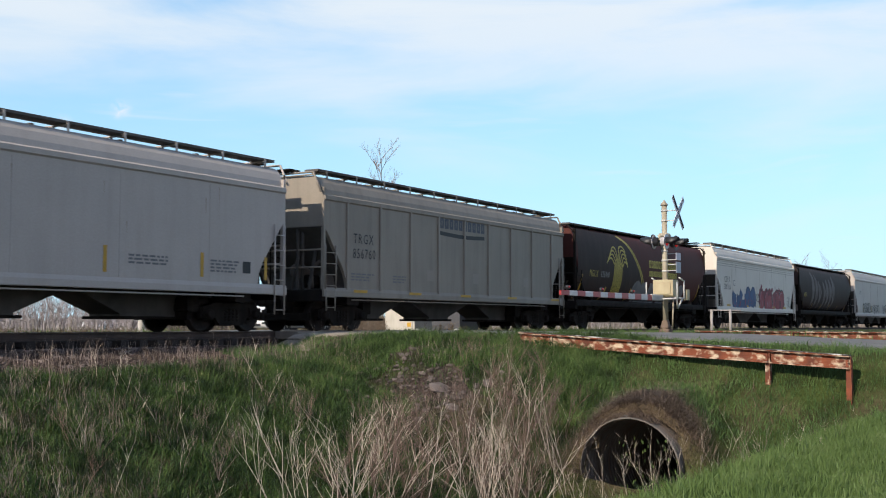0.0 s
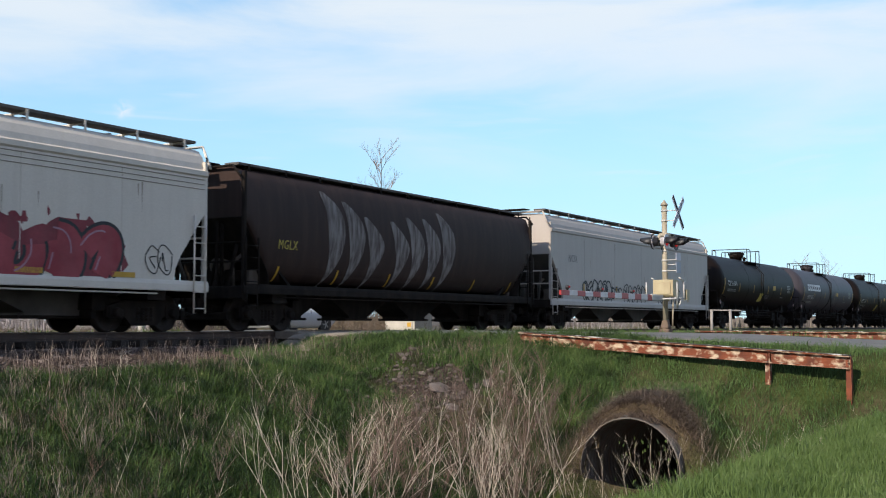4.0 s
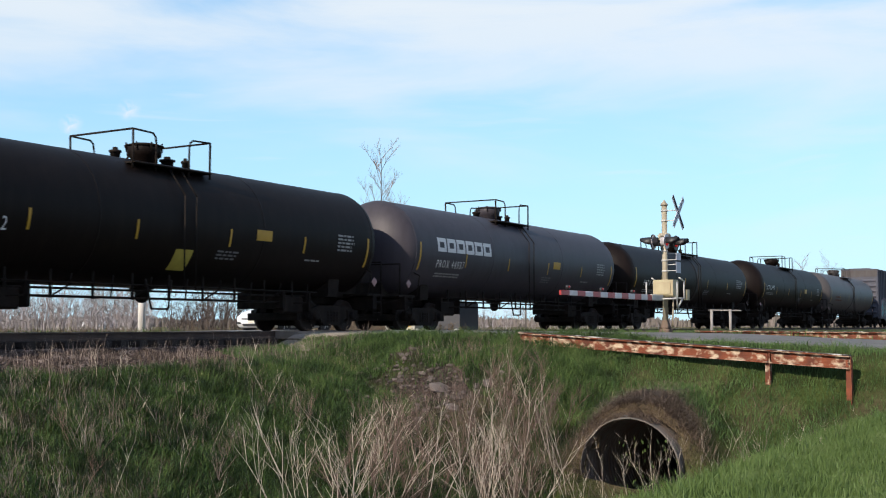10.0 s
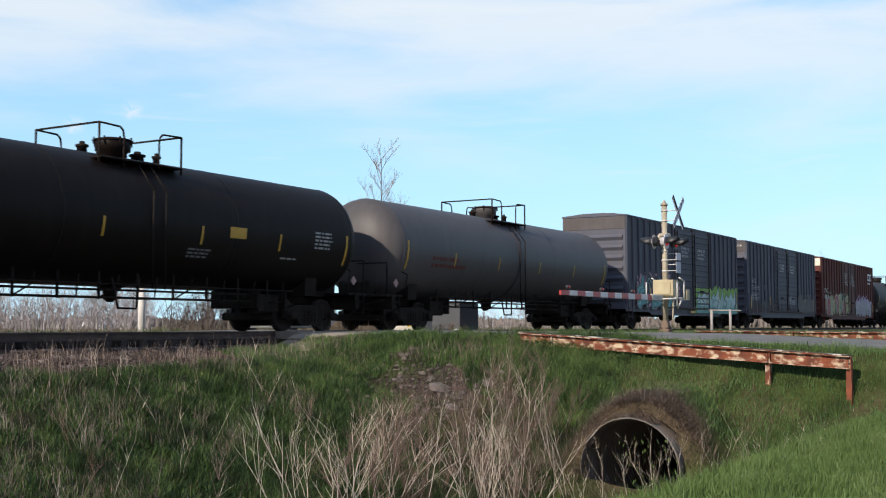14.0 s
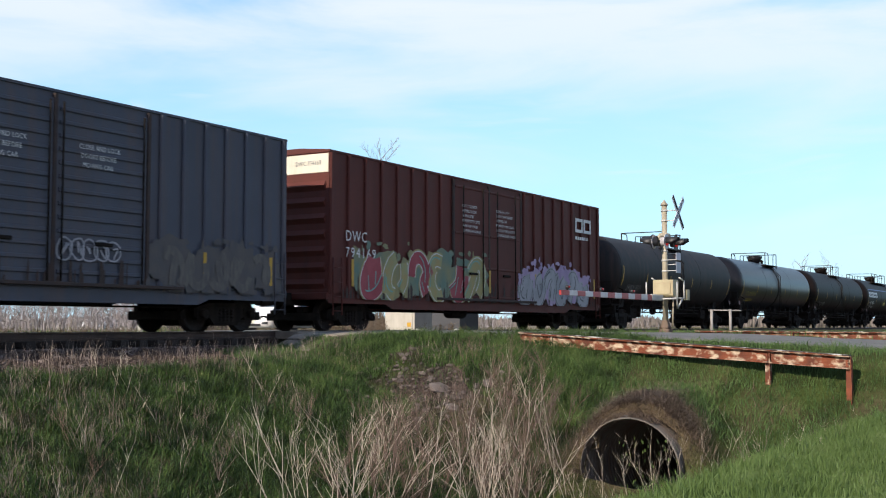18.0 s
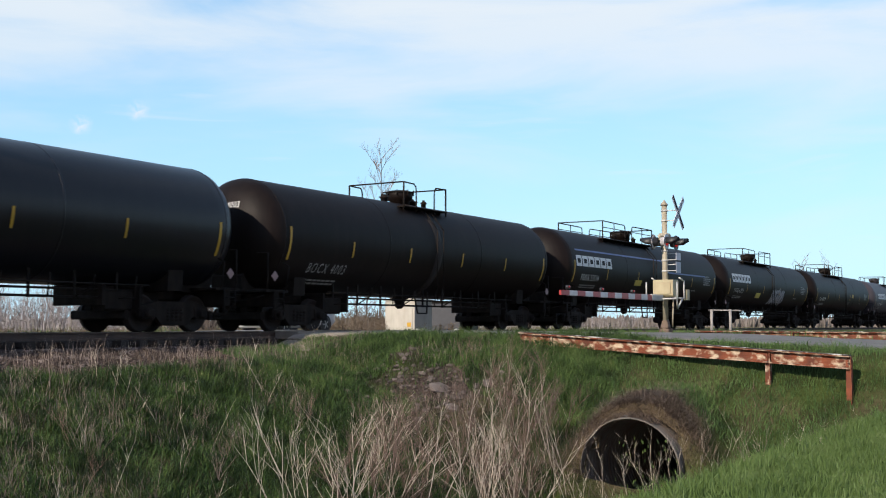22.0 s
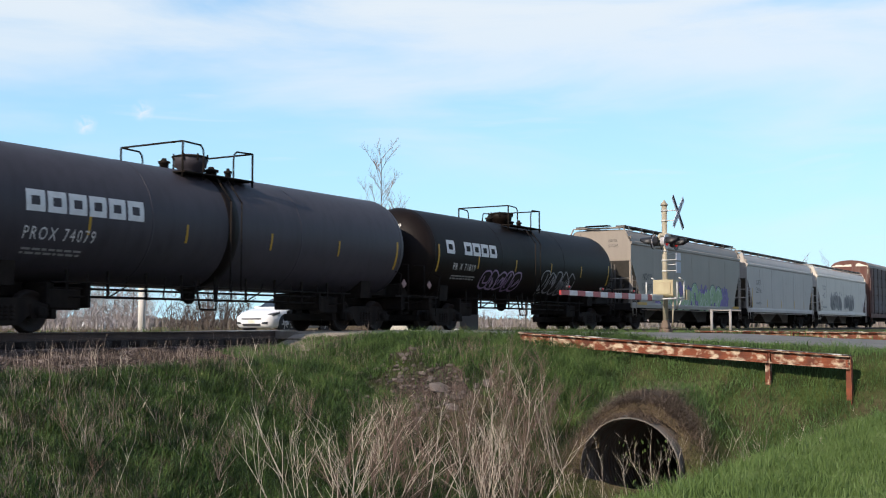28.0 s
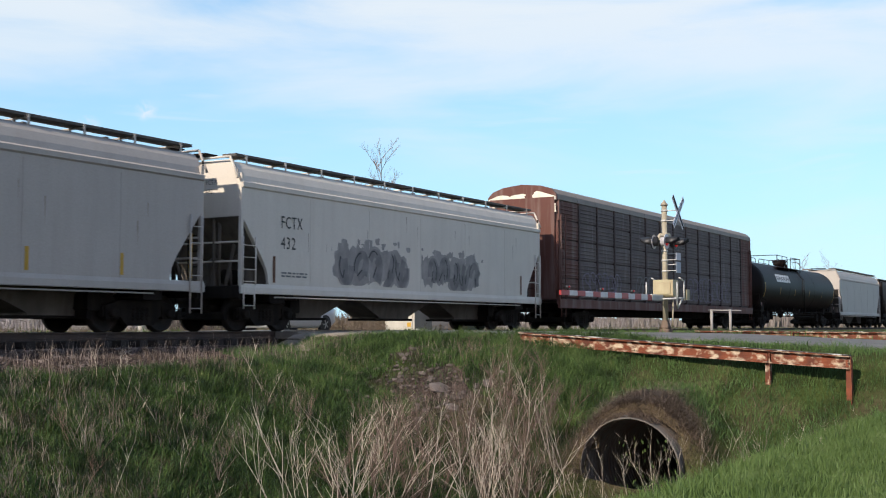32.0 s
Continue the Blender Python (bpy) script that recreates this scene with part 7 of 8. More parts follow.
    for s in (-1, 1):
        mi = part("mirror", Geo().bev(0.62, 0.82, s * 0.98 - 0.1, s * 0.98 + 0.1, 0.94, 1.07, 0.04), paintm, car)
        part("headlight", Geo().loft([[(2.25, s * 0.58, 0.62), (2.25, s * 0.58, 0.68), (2.19, s * 0.58, 0.71)], [(2.07, s * 0.86, 0.64), (2.07, s * 0.86, 0.73), (2.0, s * 0.83, 0.77)], [(1.70, s * 0.912, 0.74), (1.70, s * 0.912, 0.79), (1.68, s * 0.89, 0.82)]]), M_LAMPGLASS, car, "dark swept headlight")
        part("fog_lamp", Geo().bev(2.20, 2.32, s * 0.62 - 0.12, s * 0.62 + 0.12, 0.34, 0.42, 0.02), M_BLACKSIG, car)
        part("door_seam", Geo().bev(0.82, 0.835, s * 0.895 - 0.01, s * 0.895 + 0.01, 0.3, 0.86, 0.002).bev(-0.36, -0.345, s * 0.895 - 0.01, s * 0.895 + 0.01, 0.3, 0.88, 0.002), M_BLACKSIG, car)
        for x in (1.38, -1.36):
            part("wheel_arch", Geo().lathe("y", [(s * 0.82, 0.385), (s * 0.905, 0.385)], 22, (x, 0, 0.33)), M_BLACKSIG, car)
            w = part("wheel", Geo().lathe("y", [(s * 0.70, 0.22), (s * 0.70, 0.32), (s * 0.91, 0.32), (s * 0.915, 0.24), (s * 0.90, 0.22)], 24, (x, 0, 0.33)), M_BLACKSIG, car)
            rim = Geo().lathe("y", [(s * 0.86, 0.225), (s * 0.90, 0.22), (s * 0.905, 0.2), (s * 0.88, 0.19)], 20, (x, 0, 0.33))
            for k in range(5):
                a = 2 * math.pi * k / 5
                rim.rod((x, s * 0.90, 0.33), (x + 0.2 * math.cos(a), s * 0.90, 0.33 + 0.2 * math.sin(a)), 0.03, 5)
            part("rim", rim, M_PALE, w)
    part("grille", Geo().bev(2.24, 2.33, -0.48, 0.48, 0.50, 0.57, 0.02), M_BLACKSIG, car)
    part("lower_intake", Geo().bev(2.22, 2.33, -0.42, 0.42, 0.27, 0.36, 0.02), M_BLACKSIG, car)
    part("number_plate", Geo().bev(2.30, 2.34, -0.16, 0.16, 0.37, 0.49, 0.01), M_CREAM, car, "pale plate with unreadable bars")
    return car


M_CARWHITE = surface("white_car_paint", (0.78, 0.78, 0.78), (0.74, 0.74, 0.75), 1, 0.25, bump=0.0, fine=20)
M_LAMPGLASS = plain("smoked_lamp_glass", (0.10, 0.10, 0.105), 0.15)
M_CARGLASS = plain("dark_car_glass", (0.02, 0.025, 0.03), 0.08)
SEDAN_AT = (36.2, 8.1, 182)
sedan(pose(SEDAN_AT[0], SEDAN_AT[1], -0.12, 0, 0, SEDAN_AT[2]), "white sedan waiting beyond the track", M_CARWHITE, M_CARGLASS)
sedan(pose(70.5, 57.0, -0.42, 0, 0, 205), "white car parked far beyond the track", M_CARWHITE, M_CARGLASS)

cab = thing("relay_cabinet", "cream steel relay cabinet with grey side beside the track", "relay cabinet", pose(44.4, 7.6, -0.2, 0, 0, 0))
M_CABINET = surface("off_white_cabinet_enamel", (0.50, 0.47, 0.40), (0.42, 0.39, 0.33), 2, 0.5, bump=0.05, dirt=(0.25, 0.2, 0.14), dirt_amount=0.3)
part("body", Geo().bev(-0.75, 0.75, -0.8, 0.8, 0.1, 1.5, 0.02), M_CABINET, cab)
part("lid", Geo().loft([[(x, y, z) for y, z in ((-0.86, 1.5), (0.86, 1.5), (0.86, 1.56), (0.0, 1.66), (-0.86, 1.56))] for x in (-0.82, 0.82)]), M_CABINET, cab)
part("plinth", Geo().bev(-0.7, 0.7, -0.75, 0.75, -0.3, 0.1, 0.02), M_CONC, cab)
part("door", Geo().bev(-0.775, -0.75, -0.7, 0.7, 0.2, 1.4, 0.01), M_CABINET, cab)
part("yellow_label", Geo().bev(-0.785, -0.775, -0.62, -0.42, 0.3, 0.5, 0.002), M_YELLOW, cab)
cab2 = thing("relay_cabinet", "dark grey steel case behind the cream relay cabinet", "relay cabinet", pose(48.6, 7.6, -0.2))
part("body", Geo().bev(-0.9, 0.9, -0.8, 0.8, 0.0, 1.45, 0.03), plain("dark_grey_enamel", (0.06, 0.06, 0.065)), cab2)
part("lid", Geo().bev(-0.95, 0.95, -0.85, 0.85, 1.45, 1.52, 0.02), M_STEEL, cab2)

pp = thing("wooden_post", "thick whitewashed wooden post beyond the track", "post", pose(34.5, 14.55, -0.5))
part("shaft", Geo().lathe("z", [(-0.3, 0.16), (2.4, 0.15), (2.5, 0.10)], 12), surface("whitewashed_wood", (0.74, 0.71, 0.66), (0.62, 0.58, 0.52), 3, 0.9, bump=0.4, stretch=(4, 4, 0.4)), pp)


# ---- sky: drifting clouds ----
def cloud_material(name, mode):
    m = bpy.data.materials.new(name)
    m.use_nodes = True
    n, l = m.node_tree.nodes, m.node_tree.links
    n.remove(n["Principled BSDF"])
    out = n["Material Output"]
    tc = n.new("ShaderNodeTexCoord")
    mp = n.new("ShaderNodeMapping")
    l.new(tc.outputs["Object"], mp.inputs["Vector"])
    tx = n.new("ShaderNodeTexNoise")
    tx.inputs["Detail"].default_value, tx.inputs["Roughness"].default_value, tx.inputs["Distortion"].default_value = 6, 0.55, 0.4
    l.new(mp.outputs["Vector"], tx.inputs["Vector"])
    rg = n.new("ShaderNodeMapRange")
    rg.interpolation_type = "SMOOTHSTEP"
    l.new(tx.outputs["Fac"], rg.inputs["Value"])
    if mode == "veil":
        mp.inputs["Scale"].default_value = (0.0011, 0.0011, 0.0052)
        mp.inputs["Rotation"].default_value = (0.10, 0.06, 0)
        mp.inputs["Location"].default_value = (0.3, 0.2, 0.1)
        tx.inputs["Scale"].default_value = 1.0
        rg.inputs["From Min"].default_value, rg.inputs["From Max"].default_value = 0.42, 0.86
        sp = n.new("ShaderNodeSeparateXYZ")
        l.new(tc.outputs["Object"], sp.inputs[0])
        # a broad denser band high up
        bd = n.new("ShaderNodeMath")
        bd.operation, bd.inputs[1].default_value = "SUBTRACT", 740
        l.new(sp.outputs["Z"], bd.inputs[0])
        ab = n.new("ShaderNodeMath")
        ab.operation = "ABSOLUTE"
        l.new(bd.outputs[0], ab.inputs[0])
        bw = n.new("ShaderNodeMapRange")
        bw.interpolation_type = "SMOOTHSTEP"
        bw.inputs["From Min"].default_value, bw.inputs["From Max"].default_value = 230, 10
        bw.inputs["To Min"].default_value, bw.inputs["To Max"].default_value = 0.0, 0.22
        l.new(ab.outputs[0], bw.inputs["Value"])
        sm = n.new("ShaderNodeMath")
        sm.operation = "ADD"
        l.new(tx.outputs["Fac"], sm.inputs[0])
        l.new(bw.outputs["Result"], sm.inputs[1])
        l.new(sm.outputs[0], rg.inputs["Value"])
        hz = n.new("ShaderNodeMapRange")
        hz.inputs["From Min"].default_value, hz.inputs["From Max"].default_value = 60, 900
        hz.inputs["To Min"].default_value, hz.inputs["To Max"].default_value = 0.12, 1.0
        l.new(sp.outputs["Z"], hz.inputs["Value"])
        mu = n.new("ShaderNodeMath")
        mu.operation = "MULTIPLY"
        l.new(rg.outputs["Result"], mu.inputs[0])
        l.new(hz.outputs["Result"], mu.inputs[1])
        # thin torn wisps below the broad band
        wm, wt, wr, wa = n.new("ShaderNodeMapping"), n.new("ShaderNodeTexNoise"), n.new("ShaderNodeMapRange"), n.new("ShaderNodeMath")
        wm.inputs["Scale"].default_value, wm.inputs["Rotation"].default_value = (0.0016, 0.0016, 0.017), (0.12, -0.10, 0.3)
        wt.inputs["Scale"].default_value, wt.inputs["Detail"].default_value, wt.inputs["Distortion"].default_value = 1.0, 7, 0.6
        l.new(tc.outputs["Object"], wm.inputs["Vector"])
        l.new(wm.outputs["Vector"], wt.inputs["Vector"])
        wr.interpolation_type = "SMOOTHSTEP"
        wr.inputs["From Min"].default_value, wr.inputs["From Max"].default_value, wr.inputs["To Max"].default_value = 0.55, 0.78, 0.34
        l.new(wt.outputs["Fac"], wr.inputs["Value"])
        wa.operation = "MAXIMUM"
        l.new(mu.outputs[0], wa.inputs[0])
        l.new(wr.outputs["Result"], wa.inputs[1])
        fac = wa.outputs[0]
    else:
        tx.inputs["Scale"].default_value = 0.035
        rg.inputs["From Min"].default_value, rg.inputs["From Max"].default_value = 0.35, 0.75
        ln = n.new("ShaderNodeVectorMath")
        ln.operation = "LENGTH"
        l.new(tc.outputs["Object"], ln.inputs[0])
        fd = n.new("ShaderNodeMapRange")
        fd.interpolation_type = "SMOOTHSTEP"
        fd.inputs["From Min"].default_value, fd.inputs["From Max"].default_value = 34, 4
        l.new(ln.outputs["Value"], fd.inputs["Value"])
        mu = n.new("ShaderNodeMath")
        mu.operation = "MULTIPLY"
        l.new(rg.outputs["Result"], mu.inputs[0])
        l.new(fd.outputs["Result"], mu.inputs[1])
        fac = mu.outputs[0]
    em = n.new("ShaderNodeEmission")
    em.inputs["Color"].default_value, em.inputs["Strength"].default_value = (0.86, 0.95, 1.0, 1), CLOUD_GLOW
    tr = n.new("ShaderNodeBsdfTransparent")
    mx = n.new("ShaderNodeMixShader")
    l.new(fac, mx.inputs[0])
    l.new(tr.outputs[0], mx.inputs[1])
    l.new(em.outputs[0], mx.inputs[2])
    l.new(mx.outputs[0], out.inputs["Surface"])
    return m


CLOUD_GLOW = 0.82


def build_clouds():
    R = 3000
    vs, fs = [], []
    az = np.linspace(radians(-60), radians(130), 49)
    el = np.linspace(radians(0.5), radians(60), 25)
    for a in az:
        for e in el:
            vs.append((R * math.cos(a) * math.cos(e), R * math.sin(a) * math.cos(e), R * math.sin(e)))
    k = len(el)
    fs = [(i * k + j, (i + 1) * k + j, (i + 1) * k + j + 1, i * k + j + 1) for i in range(len(az) - 1) for j in range(k - 1)]
    ob = new("cloud_veil", Geo().add(vs, fs, True).mesh("cloud_veil", cloud_material("thin_cloud", "veil"), fix=False))
    tagged(ob, "thin white streaks of high cloud drifting in a pale blue sky", "cloud", kind="structure")
    CLOUDS.append(ob)
    # a small round puff
    R = 2900
    for px, py, size in ((47.12, 10.42, 1.0), (49.8, 9.6, 0.55)):
        a, e = radians(px), radians(py)
        c = Vector((R * math.cos(a) * math.cos(e), R * math.sin(a) * math.cos(e), R * math.sin(e)))
        q = (-c).to_track_quat("Z", "Y")
        n = 24
        g = Geo().add([q @ Vector((65 * size * math.cos(2 * math.pi * i / n), 45 * size * math.sin(2 * math.pi * i / n), 0)) for i in range(n)], [tuple(range(n))])
        me = g.mesh("cloud_puff", cloud_material("puff_cloud", "puff"), fix=False)
        holder = new("cloud_puff", me)
        tagged(holder, "small round white puff of cloud", "cloud")
        PUFFS.append((holder, c))


PUFFS = []
build_clouds()
# ---- plants and stones ----
def tri_mesh(name, verts, tris, mat):
    me = bpy.data.meshes.new(name)
    me.vertices.add(len(verts))
    me.vertices.foreach_set("co", np.asarray(verts, dtype=np.float32).ravel())
    me.loops.add(3 * len(tris))
    me.loops.foreach_set("vertex_index", np.asarray(tris, dtype=np.int32).ravel())
    me.polygons.add(len(tris))
    me.polygons.foreach_set("loop_start", np.arange(0, 3 * len(tris), 3, dtype=np.int32))
    me.update(calc_edges=True)
    me.materials.append(mat)
    return me


def tuft(x, y):
    """How well the grass grows at a place: tall tufts and thin hollows, about 0.4 to 1.6."""
    return 1.0 + 0.55 * noise.noise((x * 1.1, y * 1.1, 9.3)) + 0.6 * noise.noise((x * 3.1, y * 3.1, 2.2))


def blades(name, pts, hmin, hmax, w, lean, mat, label, seed, category="grass", droop=0.0, tufted=False):
    """Thin bent blades of grass, one at each point (x, y, z), joined into one stuff object."""
    r = np.random.RandomState(seed)
    p = np.asarray(pts)
    n = len(p)
    a = r.uniform(0, 2 * np.pi, n)
    h = r.uniform(hmin, hmax, n) * r.uniform(0.7, 1.0, n)
    if tufted:
        h = h * np.array([max(0.35, tuft(q[0], q[1])) for q in pts])
    la = r.uniform(0, 2 * np.pi, n)
    ln = r.uniform(0.1, 1, n) * lean * h
    wd = w * r.uniform(0.6, 1.2, n)
    side = np.stack([np.cos(a) * wd / 2, np.sin(a) * wd / 2, np.zeros(n)], 1)
    off = np.stack([np.cos(la) * ln, np.sin(la) * ln, np.zeros(n)], 1)
    up = np.stack([np.zeros(n), np.zeros(n), h], 1)
    b = p - np.array([0, 0, 0.03])
    mid = p + up * 0.55 + off * 0.35
    tip = p + up * (1 - droop) + off
    v = np.stack([b - side, b + side, mid - side * 0.75, mid + side * 0.75, tip], 1).reshape(-1, 3)
    o = (np.arange(n) * 5)[:, None]
    t = np.concatenate([o + np.array([[0, 1, 3]]), o + np.array([[0, 3, 2]]), o + np.array([[2, 3, 4]])], 1).reshape(-1, 3)
    ob = new(name, tri_mesh(name, v, t, mat))
    return tagged(ob, label, category, kind="stuff")


def scatter(n, x0, x1, y0, y1, seed, keep=None):
    """Points on the ground inside a stretch of the plan (y counted from the camera)."""
    r = random.Random(seed)
    out = []
    while n > 0:
        n -= 1
        x, y = r.uniform(x0, x1), r.uniform(y0, y1)
        if ROAD0 - 0.15 < x < ROAD1 + 0.2:
            continue
        if (x > 24.4 and y > 17.9 and y < 19.5 and x < ROAD0) or (keep and not keep(x, y, r)):
            continue
        z = height(x, y)
        if (y - DITCH) ** 2 + (z - PIPE_Z) ** 2 < (PIPE_R + 0.03) ** 2 and x > PIPE_X - 0.5:
            continue
        out.append((x, y + EYE_Y, z))
    return out


def inview(x, y):
    """True inside the wedge of ground between the lawn and the track."""
    a = math.degrees(math.atan2(y, x))
    return 8.0 < a < 55.5


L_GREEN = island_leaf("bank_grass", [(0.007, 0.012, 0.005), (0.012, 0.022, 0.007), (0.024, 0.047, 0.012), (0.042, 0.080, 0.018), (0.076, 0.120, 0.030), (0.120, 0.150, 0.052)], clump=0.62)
L_BRIGHT = island_leaf("fresh_grass", [(0.042, 0.071, 0.018), (0.063, 0.106, 0.026), (0.086, 0.136, 0.038), (0.116, 0.154, 0.060)])
L_STRAW = island_leaf("dead_grass", [(0.064, 0.043, 0.030), (0.104, 0.076, 0.055), (0.160, 0.120, 0.088), (0.224, 0.176, 0.130)])
L_PALE = island_leaf("sun_bleached_stems", [(0.29, 0.24, 0.19), (0.41, 0.35, 0.285), (0.54, 0.475, 0.395), (0.64, 0.58, 0.495)])
L_DRY = island_leaf("grey_brown_stems", [(0.10, 0.077, 0.065), (0.165, 0.13, 0.11), (0.25, 0.20, 0.17), (0.40, 0.34, 0.29)])
L_THATCH = island_leaf("brown_thatch", [(0.060, 0.042, 0.032), (0.105, 0.076, 0.058), (0.160, 0.120, 0.090), (0.24, 0.185, 0.135)])
L_HEAP = island_leaf("brown_flattened_thatch", [(0.062, 0.044, 0.034), (0.105, 0.075, 0.056), (0.155, 0.112, 0.082), (0.23, 0.175, 0.12)], clump=0.65, patch=2.5)
L_LITTER = island_leaf("dark_plant_litter", [(0.035, 0.026, 0.023), (0.065, 0.048, 0.042), (0.11, 0.085, 0.072)])
L_SLOPE = island_leaf("slope_grass", [(0.026, 0.047, 0.017), (0.042, 0.081, 0.023), (0.064, 0.117, 0.032), (0.089, 0.149, 0.042), (0.124, 0.172, 0.060)], clump=0.6)
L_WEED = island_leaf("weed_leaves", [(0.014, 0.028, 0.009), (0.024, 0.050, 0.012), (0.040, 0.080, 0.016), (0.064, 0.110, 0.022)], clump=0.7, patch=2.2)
L_TWIG = island_leaf("reddish_twigs", [(0.105, 0.068, 0.056), (0.16, 0.11, 0.09), (0.24, 0.175, 0.148)])


def patchy(x, y, k, lo):
    return noise.noise((x * k, y * k, 1.7)) > lo


bank = lambda x, y, r: inview(x, y) and y < 17.5 + 0.4 * noise.noise((x, y, 0)) and (height(x, y) > -3.15 or r.random() < 0.3)


def rock_zone(x, y):
    """The ragged strip of stones and bare soil that runs down the embankment."""
    k = max(0, min(1, ((23.3 - x) * 2.6 + (15.4 - y) * 3.3) / 17.6))
    return math.hypot(x - 23.3 + 2.6 * k, y - 15.4 + 3.3 * k) < 0.6 + 0.25 * k + 0.75 * noise.noise((x * 1.3, y * 1.3, 5.5))



def grows(x, y, r):
    """Bank grass: thick in tufts, thin in the hollows between them and among the stones."""
    return bank(x, y, r) and (not rock_zone(x, y) or r.random() < 0.06) and (tuft(x, y) > 0.85 or r.random() < 0.5)


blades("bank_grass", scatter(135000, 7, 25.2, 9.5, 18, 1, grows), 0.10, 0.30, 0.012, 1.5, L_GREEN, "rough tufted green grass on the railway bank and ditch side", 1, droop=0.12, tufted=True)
blades("embankment_grass", scatter(92000, 18, 25.3, 1.5, 19, 2, lambda x, y, r: inview(x, y) and x > 20.6 + 0.4 * noise.noise((y, x, 3)) and (not rock_zone(x, y) or r.random() < 0.05) and (x > 21.4 or abs(y - DITCH) > 1.9)), 0.07, 0.22, 0.012, 1.4, L_SLOPE, "green tufted grass on the road embankment beside the guardrail", 2, droop=0.12, tufted=True)
blades("crest_grass", scatter(16000, 22.3, 25.25, 10.2, 18.9, 3, lambda x, y, r: inview(x, y) and (not rock_zone(x, y) or r.random() < 0.12) and (x < 24.4 or r.random() < 0.35)), 0.06, 0.22, 0.011, 1.0, L_BRIGHT, "fresh grass along the road's edge", 3, tufted=True)
blades("lawn_grass", scatter(90000, 8.2, 20.5, 1.2, 4.6, 4, lambda x, y, r: inview(x, y)), 0.04, 0.12, 0.010, 1.0, L_BRIGHT, "mown bright green lawn at the ditch's edge", 4)
blades("lawn_edge_grass", scatter(14000, 8.2, 20.5, 3.4, 6.8, 5, lambda x, y, r: inview(x, y)), 0.10, 0.28, 0.012, 1.1, L_BRIGHT, "longer grass hanging over the ditch", 5)
blades("dead_grass", scatter(12000, 7, 25, 4.4, 18.3, 6, lambda x, y, r: inview(x, y) and y > 5 and (x < 21.3 or r.random() < 0.25) and (patchy(x, y, 0.55, 0.12) or r.random() < 0.15)), 0.12, 0.5, 0.009, 0.9, L_STRAW, "dead straw-coloured grass among the green", 6, droop=0.25)
blades("brown_weed_patch", scatter(10000, 9, 24, 11.5, 18.4, 21, lambda x, y, r: inview(x, y) and noise.noise((x * 0.7, y * 0.5, 12.5)) > (0.16 if x > 14.5 else 0.0)), 0.15, 0.5, 0.007, 0.9, L_DRY, "patches of thin greyish-brown dead weeds on the upper bank", 21, "weeds", droop=0.2)
blades("culvert_thatch", scatter(60000, 20.12, 23.0, 5.9, 10.4, 7, lambda x, y, r: abs(y - DITCH - 0.15) < 1.65 - 0.8 * (x - 20.3) + 0.35 * noise.noise((x * 2, y * 2, 4)) + r.uniform(-0.5, 0.25)), 0.04, 0.20, 0.007, 4.5, L_HEAP, "brown flattened dead grass heaped over the culvert", 7, droop=0.7)
blades("culvert_wisps", scatter(1600, 20.1, 23.0, 5.9, 10.6, 22, lambda x, y, r: abs(y - DITCH - 0.1) < 1.9 - 0.7 * (x - 20.3)), 0.2, 0.5, 0.008, 1.8, L_STRAW, "loose wisps of dead grass over the culvert", 22, droop=0.5)
rim = random.Random(55)
rim_pts = []
for i in range(2200):
    a = radians(rim.uniform(25, 118))
    rr = PIPE_R + rim.uniform(0.0, 0.10)
    rim_pts.append((PIPE_X - 0.22 + rim.uniform(0, 0.45), EYE_Y + DITCH + rr * math.cos(a), PIPE_Z + rr * math.sin(a)))
blades("rim_thatch", rim_pts, 0.03, 0.14, 0.007, 3.0, L_HEAP, "dead brown grass hanging over the culvert's rim", 20, droop=0.9)
blades("rubble_litter", scatter(26000, 20.0, 24.5, 10.6, 16.3, 19, lambda x, y, r: rock_zone(x, y)), 0.03, 0.16, 0.009, 2.5, L_LITTER, "dead brown plant litter among the stones", 19, droop=0.6)
blades("ditch_thatch", scatter(14000, 9, 21, 6.4, 11.4, 8, lambda x, y, r: inview(x, y)), 0.10, 0.45, 0.009, 1.4, L_THATCH, "matted brown dead weeds on the ditch bottom", 8, droop=0.4)
blades("trackside_weeds", scatter(1500, 12, 25, 17.0, 19.0, 9, lambda x, y, r: inview(x, y) and noise.noise((x * 1.3, y, 0.7)) > -0.15), 0.15, 0.62, 0.007, 0.6, L_DRY, "thin dead weeds at the ballast's edge", 9)
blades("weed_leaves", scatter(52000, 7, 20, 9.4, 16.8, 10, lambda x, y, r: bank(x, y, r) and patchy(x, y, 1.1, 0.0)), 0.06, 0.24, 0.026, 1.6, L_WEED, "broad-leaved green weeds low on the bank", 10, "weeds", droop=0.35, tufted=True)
blades("far_verge_grass", scatter(9000, 33.8, 60, 3, 19.4, 11, lambda x, y, r: inview(x, y) and x < 35 + 40 * r.random() ** 2), 0.06, 0.20, 0.03, 0.6, L_BRIGHT, "green verge beyond the road", 11)
blades("field_weeds", scatter(26000, 24, 130, 34, 62, 12, lambda x, y, r: inview(x, y) and not (33 < x < 39 and y < 34)), 0.2, 0.6, 0.04, 0.5, island_leaf("greyed_field_weeds", [(0.10, 0.082, 0.068), (0.15, 0.125, 0.10), (0.11, 0.115, 0.062), (0.21, 0.18, 0.145)], 0.9, 0.6, 0.15), "tall brown dry weeds in the field beyond the track", 12)
